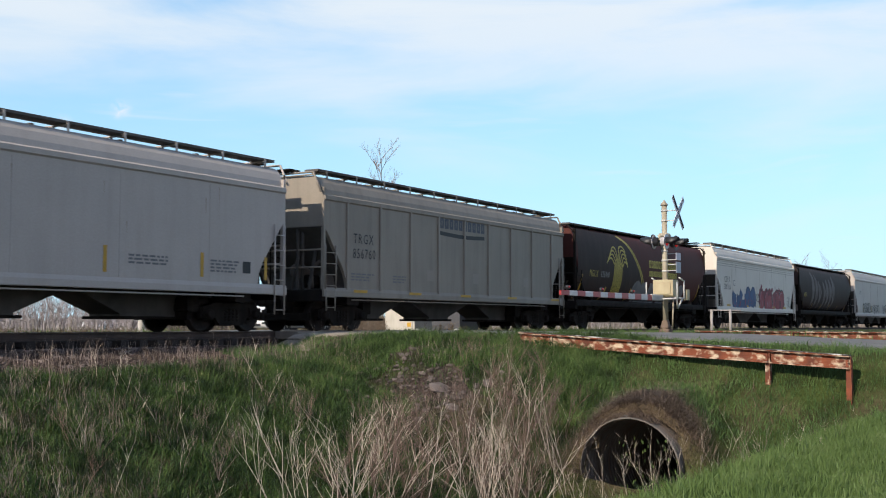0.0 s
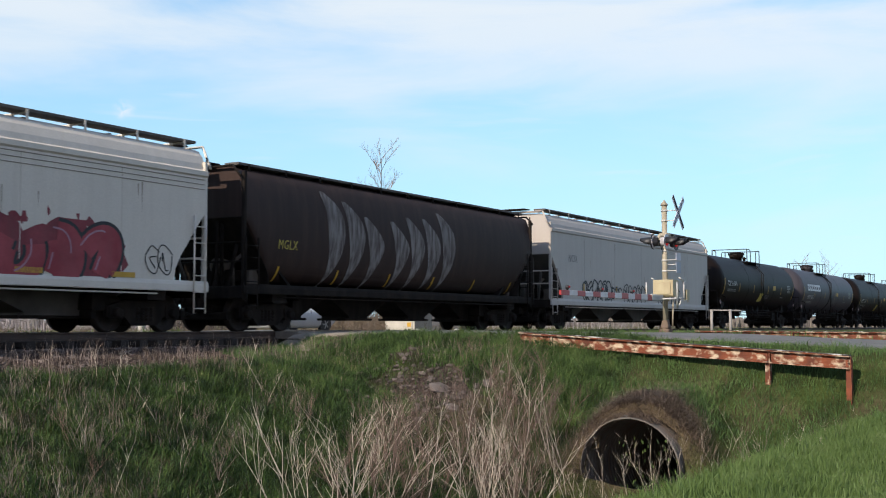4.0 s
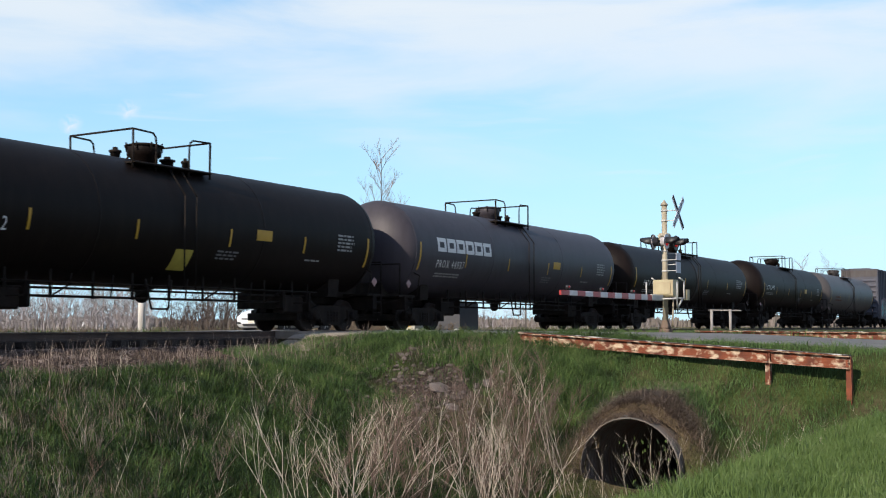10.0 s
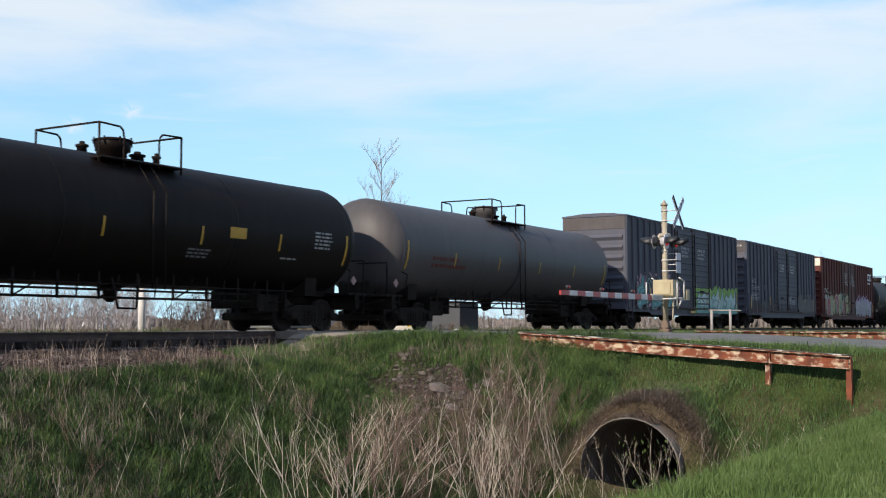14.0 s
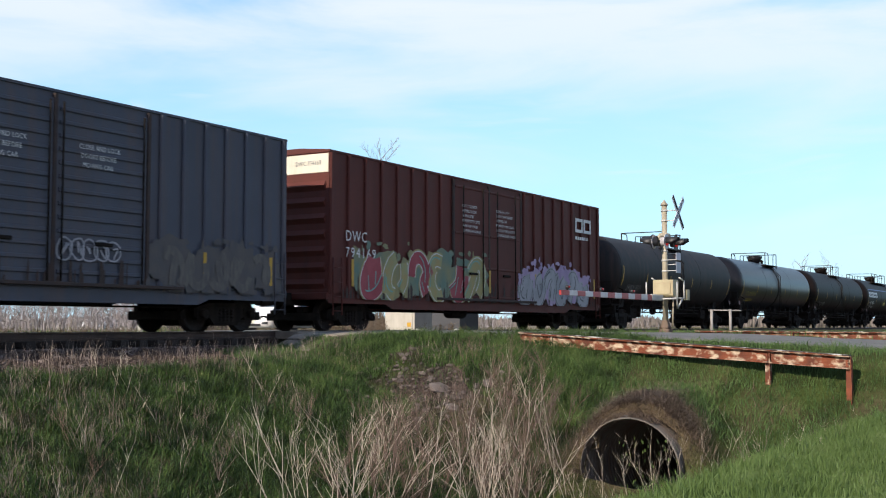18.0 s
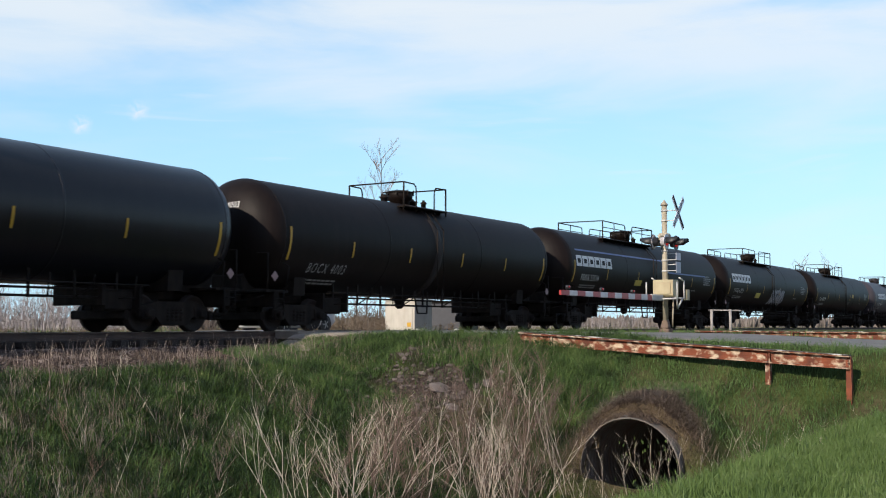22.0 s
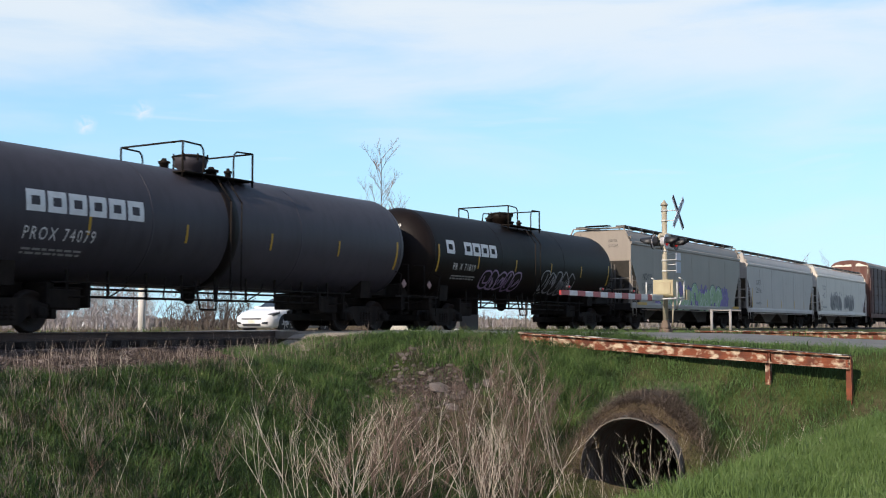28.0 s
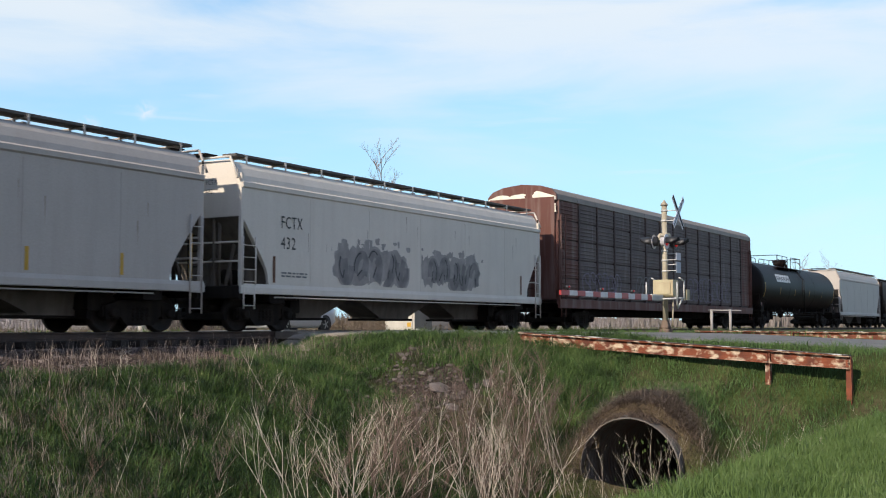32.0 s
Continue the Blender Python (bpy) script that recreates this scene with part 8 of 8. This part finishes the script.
blades("far_green_grass", scatter(9000, 22, 50, 30, 46, 13, lambda x, y, r: inview(x, y) and math.degrees(math.atan2(y, x)) > 44), 0.15, 0.4, 0.05, 0.5, L_BRIGHT, "green grass strip beyond the track", 13)


# ---- upright dry stalks and branching dry weeds ----
def stalk_mesh(name, rnd, h, branches, r0, bend, mat, sub=True, stems=1, fan=0.0):
    """One dry plant of thin three-sided stems; a side stem grows out of its parent's own ring."""
    vs, fs = [], []

    def ring(p, r):
        vs.extend(p + Vector((r * math.cos(2.1 * i), r * math.sin(2.1 * i), 0)) for i in range(3))
        return len(vs) - 3

    def stem(root, p, d, length, r, n, level):
        rings, v = [(root, p)], d.copy()
        for i in range(n):
            v = (v + Vector((rnd.uniform(-1, 1), rnd.uniform(-1, 1), rnd.uniform(-0.3, 0.5))) * bend).normalized()
            p = p + v * (length / n)
            a, b = rings[-1][0], ring(p, r * (1 - 0.75 * (i + 1) / n))
            fs.extend((a + j, a + (j + 1) % 3, b + (j + 1) % 3, b + j) for j in range(3))
            rings.append((b, p))
        if level > 0:
            m = branches if level == 2 or not sub else max(2, branches // 2)
            for k in range(m):
                i = rnd.randint(max(1, n // 3), n - 1)
                dd = (v + Vector((rnd.uniform(-1, 1), rnd.uniform(-1, 1), rnd.uniform(0.0, 0.9)))).normalized()
                stem(*rings[i], dd, length * rnd.uniform(0.3, 0.55), r * 0.55, max(3, n - 2), level - 1)

    foot = Vector((0, 0, -0.05))
    base = ring(foot, r0)
    for k in range(stems):
        t = 0.15 + fan * (rnd.random() ** 0.6)
        a = rnd.uniform(0, 6.28)
        stem(base, foot, Vector((t * math.cos(a), t * math.sin(a), 1)).normalized(), h * rnd.uniform(0.6, 1.0), r0, 6, 2 if sub else 1)
    return Geo().add(vs, fs, True).mesh(name, mat, fix=False)


rnd = random.Random(77)
WEEDS = [stalk_mesh("dry_weed", random.Random(100 + i), rnd.uniform(1.8, 2.5), 4, 0.0105, 0.14, L_PALE, True, 2, 0.35) for i in range(7)]
BUSHES = [stalk_mesh("dry_bush", random.Random(200 + i), rnd.uniform(1.1, 1.6), 9, 0.007, 0.26, L_TWIG, True, 2, 0.5) for i in range(5)]
REEDS = [stalk_mesh("dry_reed", random.Random(300 + i), rnd.uniform(1.5, 2.3), 3, 0.0075, 0.10, L_PALE, False) for i in range(7)]
STALKS = [stalk_mesh("dry_stalk", random.Random(400 + i), rnd.uniform(0.6, 1.1), 3, 0.0055, 0.15, L_PALE if i % 2 else L_DRY, False) for i in range(6)]
CLUMPS = [stalk_mesh("dry_clump", random.Random(450 + i), rnd.uniform(0.9, 1.3), 3, 0.006, 0.2, L_DRY, False, 9, 0.42) for i in range(5)]
FANS = [stalk_mesh("dry_fan", random.Random(480 + i), rnd.uniform(1.5, 1.9), 5, 0.009, 0.13, L_PALE, True, 6, 0.8) for i in range(3)]


def plant(meshes, n, x0, x1, y0, y1, seed, name, label, category, group, lo=0.8, hi=1.15, tilt=10, keep=None):
    r = random.Random(seed)
    k = 0
    for _ in range(n * 6):
        if k >= n:
            break
        x, y = r.uniform(x0, x1), r.uniform(y0, y1)
        if not inview(x, y) or (keep and not keep(x, y)):
            continue
        s = r.uniform(lo, hi)
        ob = new(name, r.choice(meshes))
        ob.matrix_basis = pose(x, y + EYE_Y, height(x, y), r.uniform(-tilt, tilt), r.uniform(-tilt, tilt), r.uniform(0, 360)) @ Matrix.Diagonal((s, s, s, 1))
        tagged(ob, label, category, group)
        k += 1


off_mouth = lambda x, y: not (math.degrees(math.atan2(y, x)) < 24.5 and x > 12.5)
plant(WEEDS, 8, 10.5, 16, 8.0, 11.4, 1, "dry_weed", "tall bleached branching dry weed in the ditch", "dry weed", "dry weeds in the ditch", 0.75, 1.05, 18, lambda x, y: 31.5 < math.degrees(math.atan2(y, x)) < 39.5)
plant(REEDS, 22, 15.5, 19.8, 8.9, 11.6, 2, "dry_reed", "straight pale dry reed in the ditch", "dry reed", "dry reeds before the culvert", 0.8, 1.15, 24, lambda x, y: 24.6 < math.degrees(math.atan2(y, x)) < 30.5)
plant(WEEDS, 9, 18.5, 22.0, 10.3, 12.2, 31, "dry_weed", "tall bleached branching dry weed above the culvert", "dry weed", "dry weeds in the ditch", 0.4, 0.62, 24, lambda x, y: 25.0 < math.degrees(math.atan2(y, x)) < 29.5)
plant(BUSHES, 24, 18.5, 23.0, 10.3, 13.2, 32, "dry_bush", "low reddish-brown leafless bush on the bank", "dry bush", "leafless bushes on the bank", 0.6, 0.95, 16, lambda x, y: 25.0 < math.degrees(math.atan2(y, x)) < 30.5)
plant(REEDS, 15, 9.0, 14, 6.2, 8.6, 3, "dry_reed", "pale dry reed rising from the near side of the ditch", "dry reed", "dry reeds before the culvert", 0.7, 1.0, 12, lambda x, y: 25 < math.degrees(math.atan2(y, x)) < 39)
plant(BUSHES, 34, 14.5, 19.5, 10.0, 13.0, 4, "dry_bush", "low reddish-brown leafless bush on the bank", "dry bush", "leafless bushes on the bank", 0.75, 1.1, 14, lambda x, y: 31 < math.degrees(math.atan2(y, x)) < 36.5)
plant(BUSHES, 34, 17.5, 21.5, 9.2, 12.0, 14, "dry_bush", "low reddish-brown leafless bush on the bank", "dry bush", "leafless bushes on the bank", 0.8, 1.15, 12, lambda x, y: 24.9 < math.degrees(math.atan2(y, x)) < 30)
plant(BUSHES, 7, 9, 19, 10.5, 15.5, 15, "dry_bush", "small reddish-brown leafless bush on the bank", "dry bush", "leafless bushes on the bank", 0.5, 0.8, 14, lambda x, y: 38 < math.degrees(math.atan2(y, x)) < 52)
plant(STALKS, 85, 8, 19, 10.5, 17.6, 5, "dry_stalk", "thin pale dry stalk standing in the bank grass", "dry stalk", "dry stalks on the bank", 0.7, 1.2, 10, lambda x, y: math.degrees(math.atan2(y, x)) > 38)
plant(STALKS, 40, 19.5, 22, 5.6, 11, 6, "dry_stalk", "thin pale dry stalk beside the culvert", "dry stalk", "dry stalks on the bank", 0.6, 1.0, 12, lambda x, y: abs(y - DITCH) > 1.2)
plant(STALKS, 22, 15, 21, 3.4, 5.2, 7, "dry_stalk", "short pale dry stalk at the lawn's edge", "dry stalk", "dry stalks on the bank", 0.3, 0.55, 14)
plant(STALKS, 14, 13, 24, 17.2, 18.6, 8, "dry_stalk", "dead forked stalk at the ballast's edge", "dry stalk", "dry stalks on the bank", 0.5, 0.95, 10)
plant(REEDS, 16, 19.2, 20.6, 5.3, 6.9, 12, "dry_reed", "pale dry reed beside the culvert", "dry reed", "dry reeds before the culvert", 0.35, 0.6, 14)
plant(REEDS, 10, 19.6, 21.0, 9.6, 11.0, 13, "dry_reed", "pale dry reed beside the culvert", "dry reed", "dry reeds before the culvert", 0.5, 0.8, 14)
plant(WEEDS, 9, 15.5, 19.5, 8.6, 11.5, 11, "dry_weed", "tall bleached branching dry weed in the ditch", "dry weed", "dry weeds in the ditch", 0.7, 1.0, 18, lambda x, y: 24.8 < math.degrees(math.atan2(y, x)) < 30)
for i, (x, y, s, rz) in enumerate(((18.6, 7.9, 0.66, 20), (19.0, 8.6, 0.62, 140), (19.3, 7.3, 0.6, 250), (19.6, 7.6, 0.7, 60), (19.8, 7.1, 0.62, 310), (19.9, 8.1, 0.6, 200), (19.5, 6.9, 0.55, 100), (20.0, 7.45, 0.66, 15))):
    ob = new("sapling", (WEEDS + BUSHES)[i + 1])
    ob.matrix_basis = pose(x, y + EYE_Y, height(x, y), 4, -3, rz) @ Matrix.Diagonal((s, s, s, 1))
    tagged(ob, "thin bare sapling before the culvert's mouth", "sapling", "saplings before the culvert")

for i, (x, y, s) in enumerate(((12.3, 13.9, 0.85), (12.5, 13.8, 0.75), (13.2, 16.4, 0.5), (12.4, 15.7, 0.6), (15.35, 13.4, 0.6), (10.3, 13.1, 0.8), (13.9, 12.6, 0.7), (15.4, 14.4, 0.55), (16.9, 14.4, 0.5))):
    ob = new("dry_weed_clump", CLUMPS[i % 5])
    ob.matrix_basis = pose(x, y + EYE_Y, height(x, y), 3, -4, 67 * i) @ Matrix.Diagonal((s, s, s, 1))
    tagged(ob, "clump of thin greyish-brown dead stems on the bank", "dry weed", "dead clumps on the bank")
for i, (x, y, s, rz) in enumerate(((15.45, 11.2, 1.0, 0), (16.5, 10.9, 0.95, 130), (18.2, 12.3, 0.8, 250))):
    ob = new("dry_weed_fan", FANS[i])
    ob.matrix_basis = pose(x, y + EYE_Y, height(x, y), 4, -8, rz) @ Matrix.Diagonal((s, s, s, 1))
    tagged(ob, "large bleached dry weed with stems fanning from its foot", "dry weed", "dry weeds in the ditch")

blades("sapling_leaves", [(19.6 + 0.5 * math.sin(3.1 * i), EYE_Y + 7.55 + 0.45 * math.sin(5.3 * i + 1), -2.35 + 0.45 * math.sin(7.7 * i)) for i in range(60)], 0.02, 0.06, 0.028, 1.4, L_BRIGHT, "few fresh green leaves on the saplings", 44, "leaves", droop=0.4)


# ---- stones ----
def stone_mesh(name, r, seed, mat):
    q = random.Random(seed)
    bm = bmesh.new()
    bmesh.ops.create_icosphere(bm, subdivisions=1, radius=r)
    for v in bm.verts:
        v.co = Vector((v.co.x * q.uniform(0.7, 1.25), v.co.y * q.uniform(0.7, 1.2), v.co.z * q.uniform(0.45, 0.8)))
    me = bpy.data.meshes.new(name)
    bm.to_mesh(me)
    bm.free()
    me.materials.append(mat)
    return me


M_RUBBLE = surface("grey_rubble", (0.085, 0.066, 0.058), (0.16, 0.135, 0.122), 6, 0.95, bump=0.4, vary=0.45, dirt=(0.08, 0.06, 0.045), dirt_amount=0.6, dirt_stretch=(2, 2, 2))
pile = thing("rubble", "scattered grey stones and broken concrete on the embankment slope", "rubble", pose(22.4, EYE_Y + 13.8, height(22.4, 13.8)))
base = Vector((22.4, EYE_Y + 13.8, height(22.4, 13.8)))
q = random.Random(9)
STONES = [stone_mesh("stone", 0.13, 500 + i, M_RUBBLE) for i in range(8)]
for i in range(280):
    k = q.random()
    x, y = 23.4 - 2.6 * k + q.gauss(0, 0.55), 15.6 - 3.3 * k + q.gauss(0, 0.6)
    s = q.choice((0.2, 0.25, 0.3, 0.35, 0.45, 0.55, 0.75))
    part("stone", STONES[i % 8], None, pile, m=Matrix.Translation(Vector((x, y + EYE_Y, height(x, y) + 0.02)) - base) @ pose(0, 0, 0, q.uniform(-20, 20), q.uniform(-20, 20), q.uniform(0, 360)) @ Matrix.Diagonal((s, s, s, 1)))
for x, y, s in ((21.9, 13.35, 2.4), (22.2, 12.2, 2.0), (21.2, 12.6, 1.6)):
    part("slab", STONES[3], None, pile, "broken slab of pale concrete", Matrix.Translation(Vector((x, y + EYE_Y, height(x, y) + 0.05)) - base) @ pose(0, 0, 0, 10, -25, 40) @ Matrix.Diagonal((s, s * 0.8, s * 0.5, 1)))


def ballast():
    q = random.Random(21)
    src = [stone_mesh("pebble", 0.045, 600 + i, M_STONE) for i in range(6)]
    shapes = []
    for me in src:
        me.calc_loop_triangles()
        shapes.append((np.array([v.co[:] for v in me.vertices]), np.array([t.vertices[:] for t in me.loop_triangles])))
    V, T, o = [], [], 0
    for i in range(15000):
        x = q.uniform(12.5, 25.0) if i < 13000 else q.uniform(33.8, 48)
        y = q.uniform(17.35, 19.9)
        if i % 5 == 0:
            y = q.uniform(19.9, 22.4)
        v, t = shapes[i % 6]
        a = q.uniform(0, 6.28)
        s = q.uniform(0.35, 1.0)
        c, sn = math.cos(a) * s, math.sin(a) * s
        w = np.stack([v[:, 0] * c - v[:, 1] * sn + x, v[:, 0] * sn + v[:, 1] * c + y + EYE_Y, v[:, 2] * s + height(x, y) + 0.015], 1)
        V.append(w)
        T.append(t + o)
        o += len(w)
    ob = new("ballast", tri_mesh("ballast", np.concatenate(V), np.concatenate(T), island_leaf("ballast_stone", [(0.028, 0.020, 0.017), (0.05, 0.036, 0.03), (0.08, 0.06, 0.052), (0.24, 0.20, 0.185)], 0.95)))
    tagged(ob, "brownish crushed stone ballast beside the rail", "ballast", kind="stuff")


ballast()
for x, y, z in ((37.3, 2.6, -0.05), (40.8, 2.9, -0.05), (46.0, 2.4, -0.1)):
    st = new("pale_rock", stone_mesh("pale_rock", 0.2, int(x), surface("limestone", (0.55, 0.54, 0.51), (0.42, 0.41, 0.38), 6, 0.9, bump=0.3)))
    st.matrix_basis = pose(x, y, height(x, y - EYE_Y) + 0.1)
    tagged(st, "pale rock lying beside the track", "rock", "pale rocks by the track")


# ---- trees ----
M_BARK = surface("grey_brown_bark", (0.10, 0.085, 0.075), (0.16, 0.14, 0.125), 3, 0.95, bump=0.5, stretch=(3, 3, 0.6))
L_BARE = island_leaf("bare_twigs", [(0.17, 0.14, 0.13), (0.25, 0.21, 0.20), (0.34, 0.29, 0.28)])


def bare_tree(loc, h, seed, label, spread_k=0.5, twigs=5, levels=4, name="bare_tree", r0=None, reach=1.0, group="bare trees beyond the track"):
    q = random.Random(seed)
    trunk, crown = Geo(), Geo()
    r0 = r0 or h * 0.012

    def grow_limb(p, d, length, r, level):
        n = 5
        pts = [p]
        for i in range(n):
            d = (d + Vector((q.uniform(-1, 1), q.uniform(-1, 1), q.uniform(0.0, 0.7))) * (0.012 if level == levels else 0.15)).normalized()
            p = p + d * (length / n)
            pts.append(p)
        g = trunk if level == levels else crown
        for i in range(n):
            g.rod(pts[i], pts[i + 1], r * (1 - 0.15 * i), 6 if level == levels else 3, r * (1 - 0.15 * (i + 1)), caps=False)
        if level > 0:
            m = twigs * 3 if level == levels else twigs
            for k in range(m):
                t = q.uniform(0.25, 1.0) if level < levels else 0.18 + 0.82 * (k + q.random()) / m
                i = min(n - 1, int(t * n))
                a = q.uniform(0, 6.28)
                dd = (d * 0.9 + Vector((math.cos(a), math.sin(a), q.uniform(0.1, 0.5))) * spread_k * 1.6).normalized()
                fall = (1.05 - 0.6 * t) if level == levels else 1
                grow_limb(pts[i].lerp(pts[i + 1], t * n - i if t < 1 else 1), dd, length * q.uniform(0.28, 0.46) * fall * reach, r * 0.38, level - 1)

    grow_limb(Vector((0, 0, -0.2)), Vector((0.02, 0, 1)), h, r0, levels)
    t = thing(name, label, "tree", pose(*loc), group)
    part("trunk", trunk, M_BARK, t, fix=False)
    part("crown", crown, L_BARE, t, "leafless branches and twigs", fix=False)
    return t


bare_tree((74.85, 30.05, -0.4), 14.1, 12, "tall slender bare tree standing beyond the track", 0.55, 10, 3, r0=0.085, reach=0.8)
bare_tree((78.3, 31.3, -0.4), 10.6, 4, "smaller bare tree beside the tall one", 0.45, 8, 3, r0=0.08, reach=0.8)
bare_tree((84.0, 30.0, -0.4), 8.6, 5, "small bare tree beyond the track", 0.6, 5, 3, r0=0.09)
q = random.Random(31)
for i in range(16):
    px = q.uniform(30, 54)
    d = q.uniform(70, 110)
    if i >= 9:
        px = q.uniform(12, 30)
        d = q.uniform(110, 170)
    x, y = d * math.cos(radians(px)), d * math.sin(radians(px))
    bare_tree((x, y + EYE_Y, -0.4), q.uniform(3.5, 5.5) * d / 90, 40 + i, "low bare tree in the field beyond the track", 0.9, 6, 2, r0=0.09)


def far_woods():
    """A ragged line of far leafless woods along the horizon."""
    q = random.Random(61)
    V, T = [], []
    for i in range(18000):
        a = radians(q.uniform(4, 62))
        d = q.uniform(420, 900)
        h = q.uniform(2.5, 6.0) * (0.7 + 0.5 * noise.noise((a * 14, 0, 0)))
        x, y = d * math.cos(a), d * math.sin(a) + EYE_Y
        w = q.uniform(0.2, 0.8)
        o = len(V)
        for k in range(3):
            b = q.uniform(0, 3.14)
            dx, dy = math.cos(b) * w, math.sin(b) * w
            V += [(x - dx * 0.3, y - dy * 0.3, -0.8), (x + dx * 0.3, y + dy * 0.3, -0.8), (x + dx, y + dy, h * q.uniform(0.4, 0.8)), (x, y, h), (x - dx, y - dy, h * q.uniform(0.4, 0.8))]
            c = o + k * 5
            T += [(c, c + 1, c + 2), (c, c + 2, c + 3), (c, c + 3, c + 4)]
    # twig colours are paled to put distance haze into the woods
    ob = new("far_woods", tri_mesh("far_woods", V, T, island_leaf("haze_pale_far_woods", [(0.16, 0.135, 0.125), (0.22, 0.19, 0.175), (0.15, 0.15, 0.105)], 0.95)))
    tagged(ob, "low line of far leafless woods on the horizon", "woods", kind="stuff")


far_woods()


def thicket(az0, az1, d0, d1, n, hmax, seed, label, cols):
    """A leafless hedge: fine forked twigs massed together."""
    q = random.Random(seed)
    V, T = [], []

    def twig(a, b, w):
        o = len(V)
        side = Vector((-(b - a).y, (b - a).x, 0))
        side = (side.normalized() if side.length > 1e-4 else Vector((1, 0, 0))) * w
        dpt = Vector((0.7, -0.7, 0)) * w
        for s in (side, dpt):
            o = len(V)
            V.extend([tuple(a - s), tuple(a + s), tuple(b)])
            T.append((o, o + 1, o + 2))

    for i in range(n):
        a, d = radians(q.uniform(az0, az1)), q.uniform(d0, d1)
        h = hmax * (0.45 + 0.55 * abs(noise.noise((math.degrees(a) * 0.55, d * 0.03, seed)))) * q.uniform(0.6, 1.1)
        p = Vector((d * math.cos(a), d * math.sin(a) + EYE_Y, -0.6))
        lean = Vector((q.gauss(0, 0.25), q.gauss(0, 0.25), 1))
        top = p + lean * h
        twig(p, top, 0.03)
        for k in range(7):
            t = q.uniform(0.25, 0.95)
            b = p.lerp(top, t)
            e = b + Vector((q.gauss(0, 0.5), q.gauss(0, 0.5), q.uniform(0.1, 0.7))) * h * 0.3
            twig(b, e, 0.018)
            for j in range(2):
                c = b.lerp(e, q.uniform(0.3, 0.9))
                twig(c, c + Vector((q.gauss(0, 0.5), q.gauss(0, 0.5), q.uniform(0.0, 0.6))) * h * 0.16, 0.013)
    ob = new("thicket", tri_mesh("thicket", V, T, island_leaf("thicket_twigs", cols, 0.9)))
    tagged(ob, label, "thicket", kind="stuff")


GREYTWIG = [(0.19, 0.165, 0.16), (0.32, 0.285, 0.28), (0.47, 0.435, 0.435)]
DARKTWIG = [(0.07, 0.055, 0.05), (0.11, 0.09, 0.08), (0.16, 0.135, 0.12)]
BROWNTWIG = [(0.10, 0.075, 0.055), (0.16, 0.12, 0.085), (0.20, 0.165, 0.12)]
thicket(45.5, 56, 62, 90, 620, 5.6, 71, "grey leafless thicket beyond the track", GREYTWIG)
thicket(40.8, 44.6, 55, 66, 150, 4.2, 75, "dark drooping leafless shrub beyond the track", DARKTWIG)
thicket(32.5, 37.0, 62, 80, 260, 3.4, 72, "brown leafless shrubs by the cabinet", BROWNTWIG)
thicket(20.0, 31.5, 95, 150, 190, 4.6, 73, "far grey leafless thicket beyond the crossing", GREYTWIG)
thicket(30, 56, 48, 62, 800, 1.2, 74, "low brown brush along the field's edge", BROWNTWIG)


# ---- movement ----
def travel(t):
    """How far the train has rolled after t seconds: it gathers a little speed."""
    return 14.142 * t + 0.02354 * t * t


def motions():
    for car in CARS:
        x = car.matrix_basis.translation.x
        walk(car, [(t, pose(x - travel(t), 0, 0)) for t in range(0, 33, 2)])
    # all wheelsets turn alike: the first of either axle is keyed, and the others take its keys
    for s in (-1, 1):
        first = AXLES[s][0]
        rows = []
        for k in range(0, 32 * FPS + 1):
            t = k / FPS
            rows.append((t, Matrix.Translation((s * 0.889, 0, 0.457)) @ Matrix.Rotation(-(travel(t) / 0.457) % (2 * math.pi), 4, "Y")))
        walk(first, rows)
        for w in AXLES[s][1:]:
            w.rotation_mode = "QUATERNION"
            w.animation_data_create()
            w.animation_data.action = first.animation_data.action
            w.animation_data.action_slot = first.animation_data.action_slot
    sky_turn = [(t, pose(0, EYE_Y, 0, 0, 0, -1.2 * t / 32)) for t in (0, 16, 32)]
    for cl in CLOUDS:
        walk(cl, sky_turn)
    for puff, c in PUFFS:
        walk(puff, [(t, m @ Matrix.Translation(c)) for t, m in sky_turn])


motions()
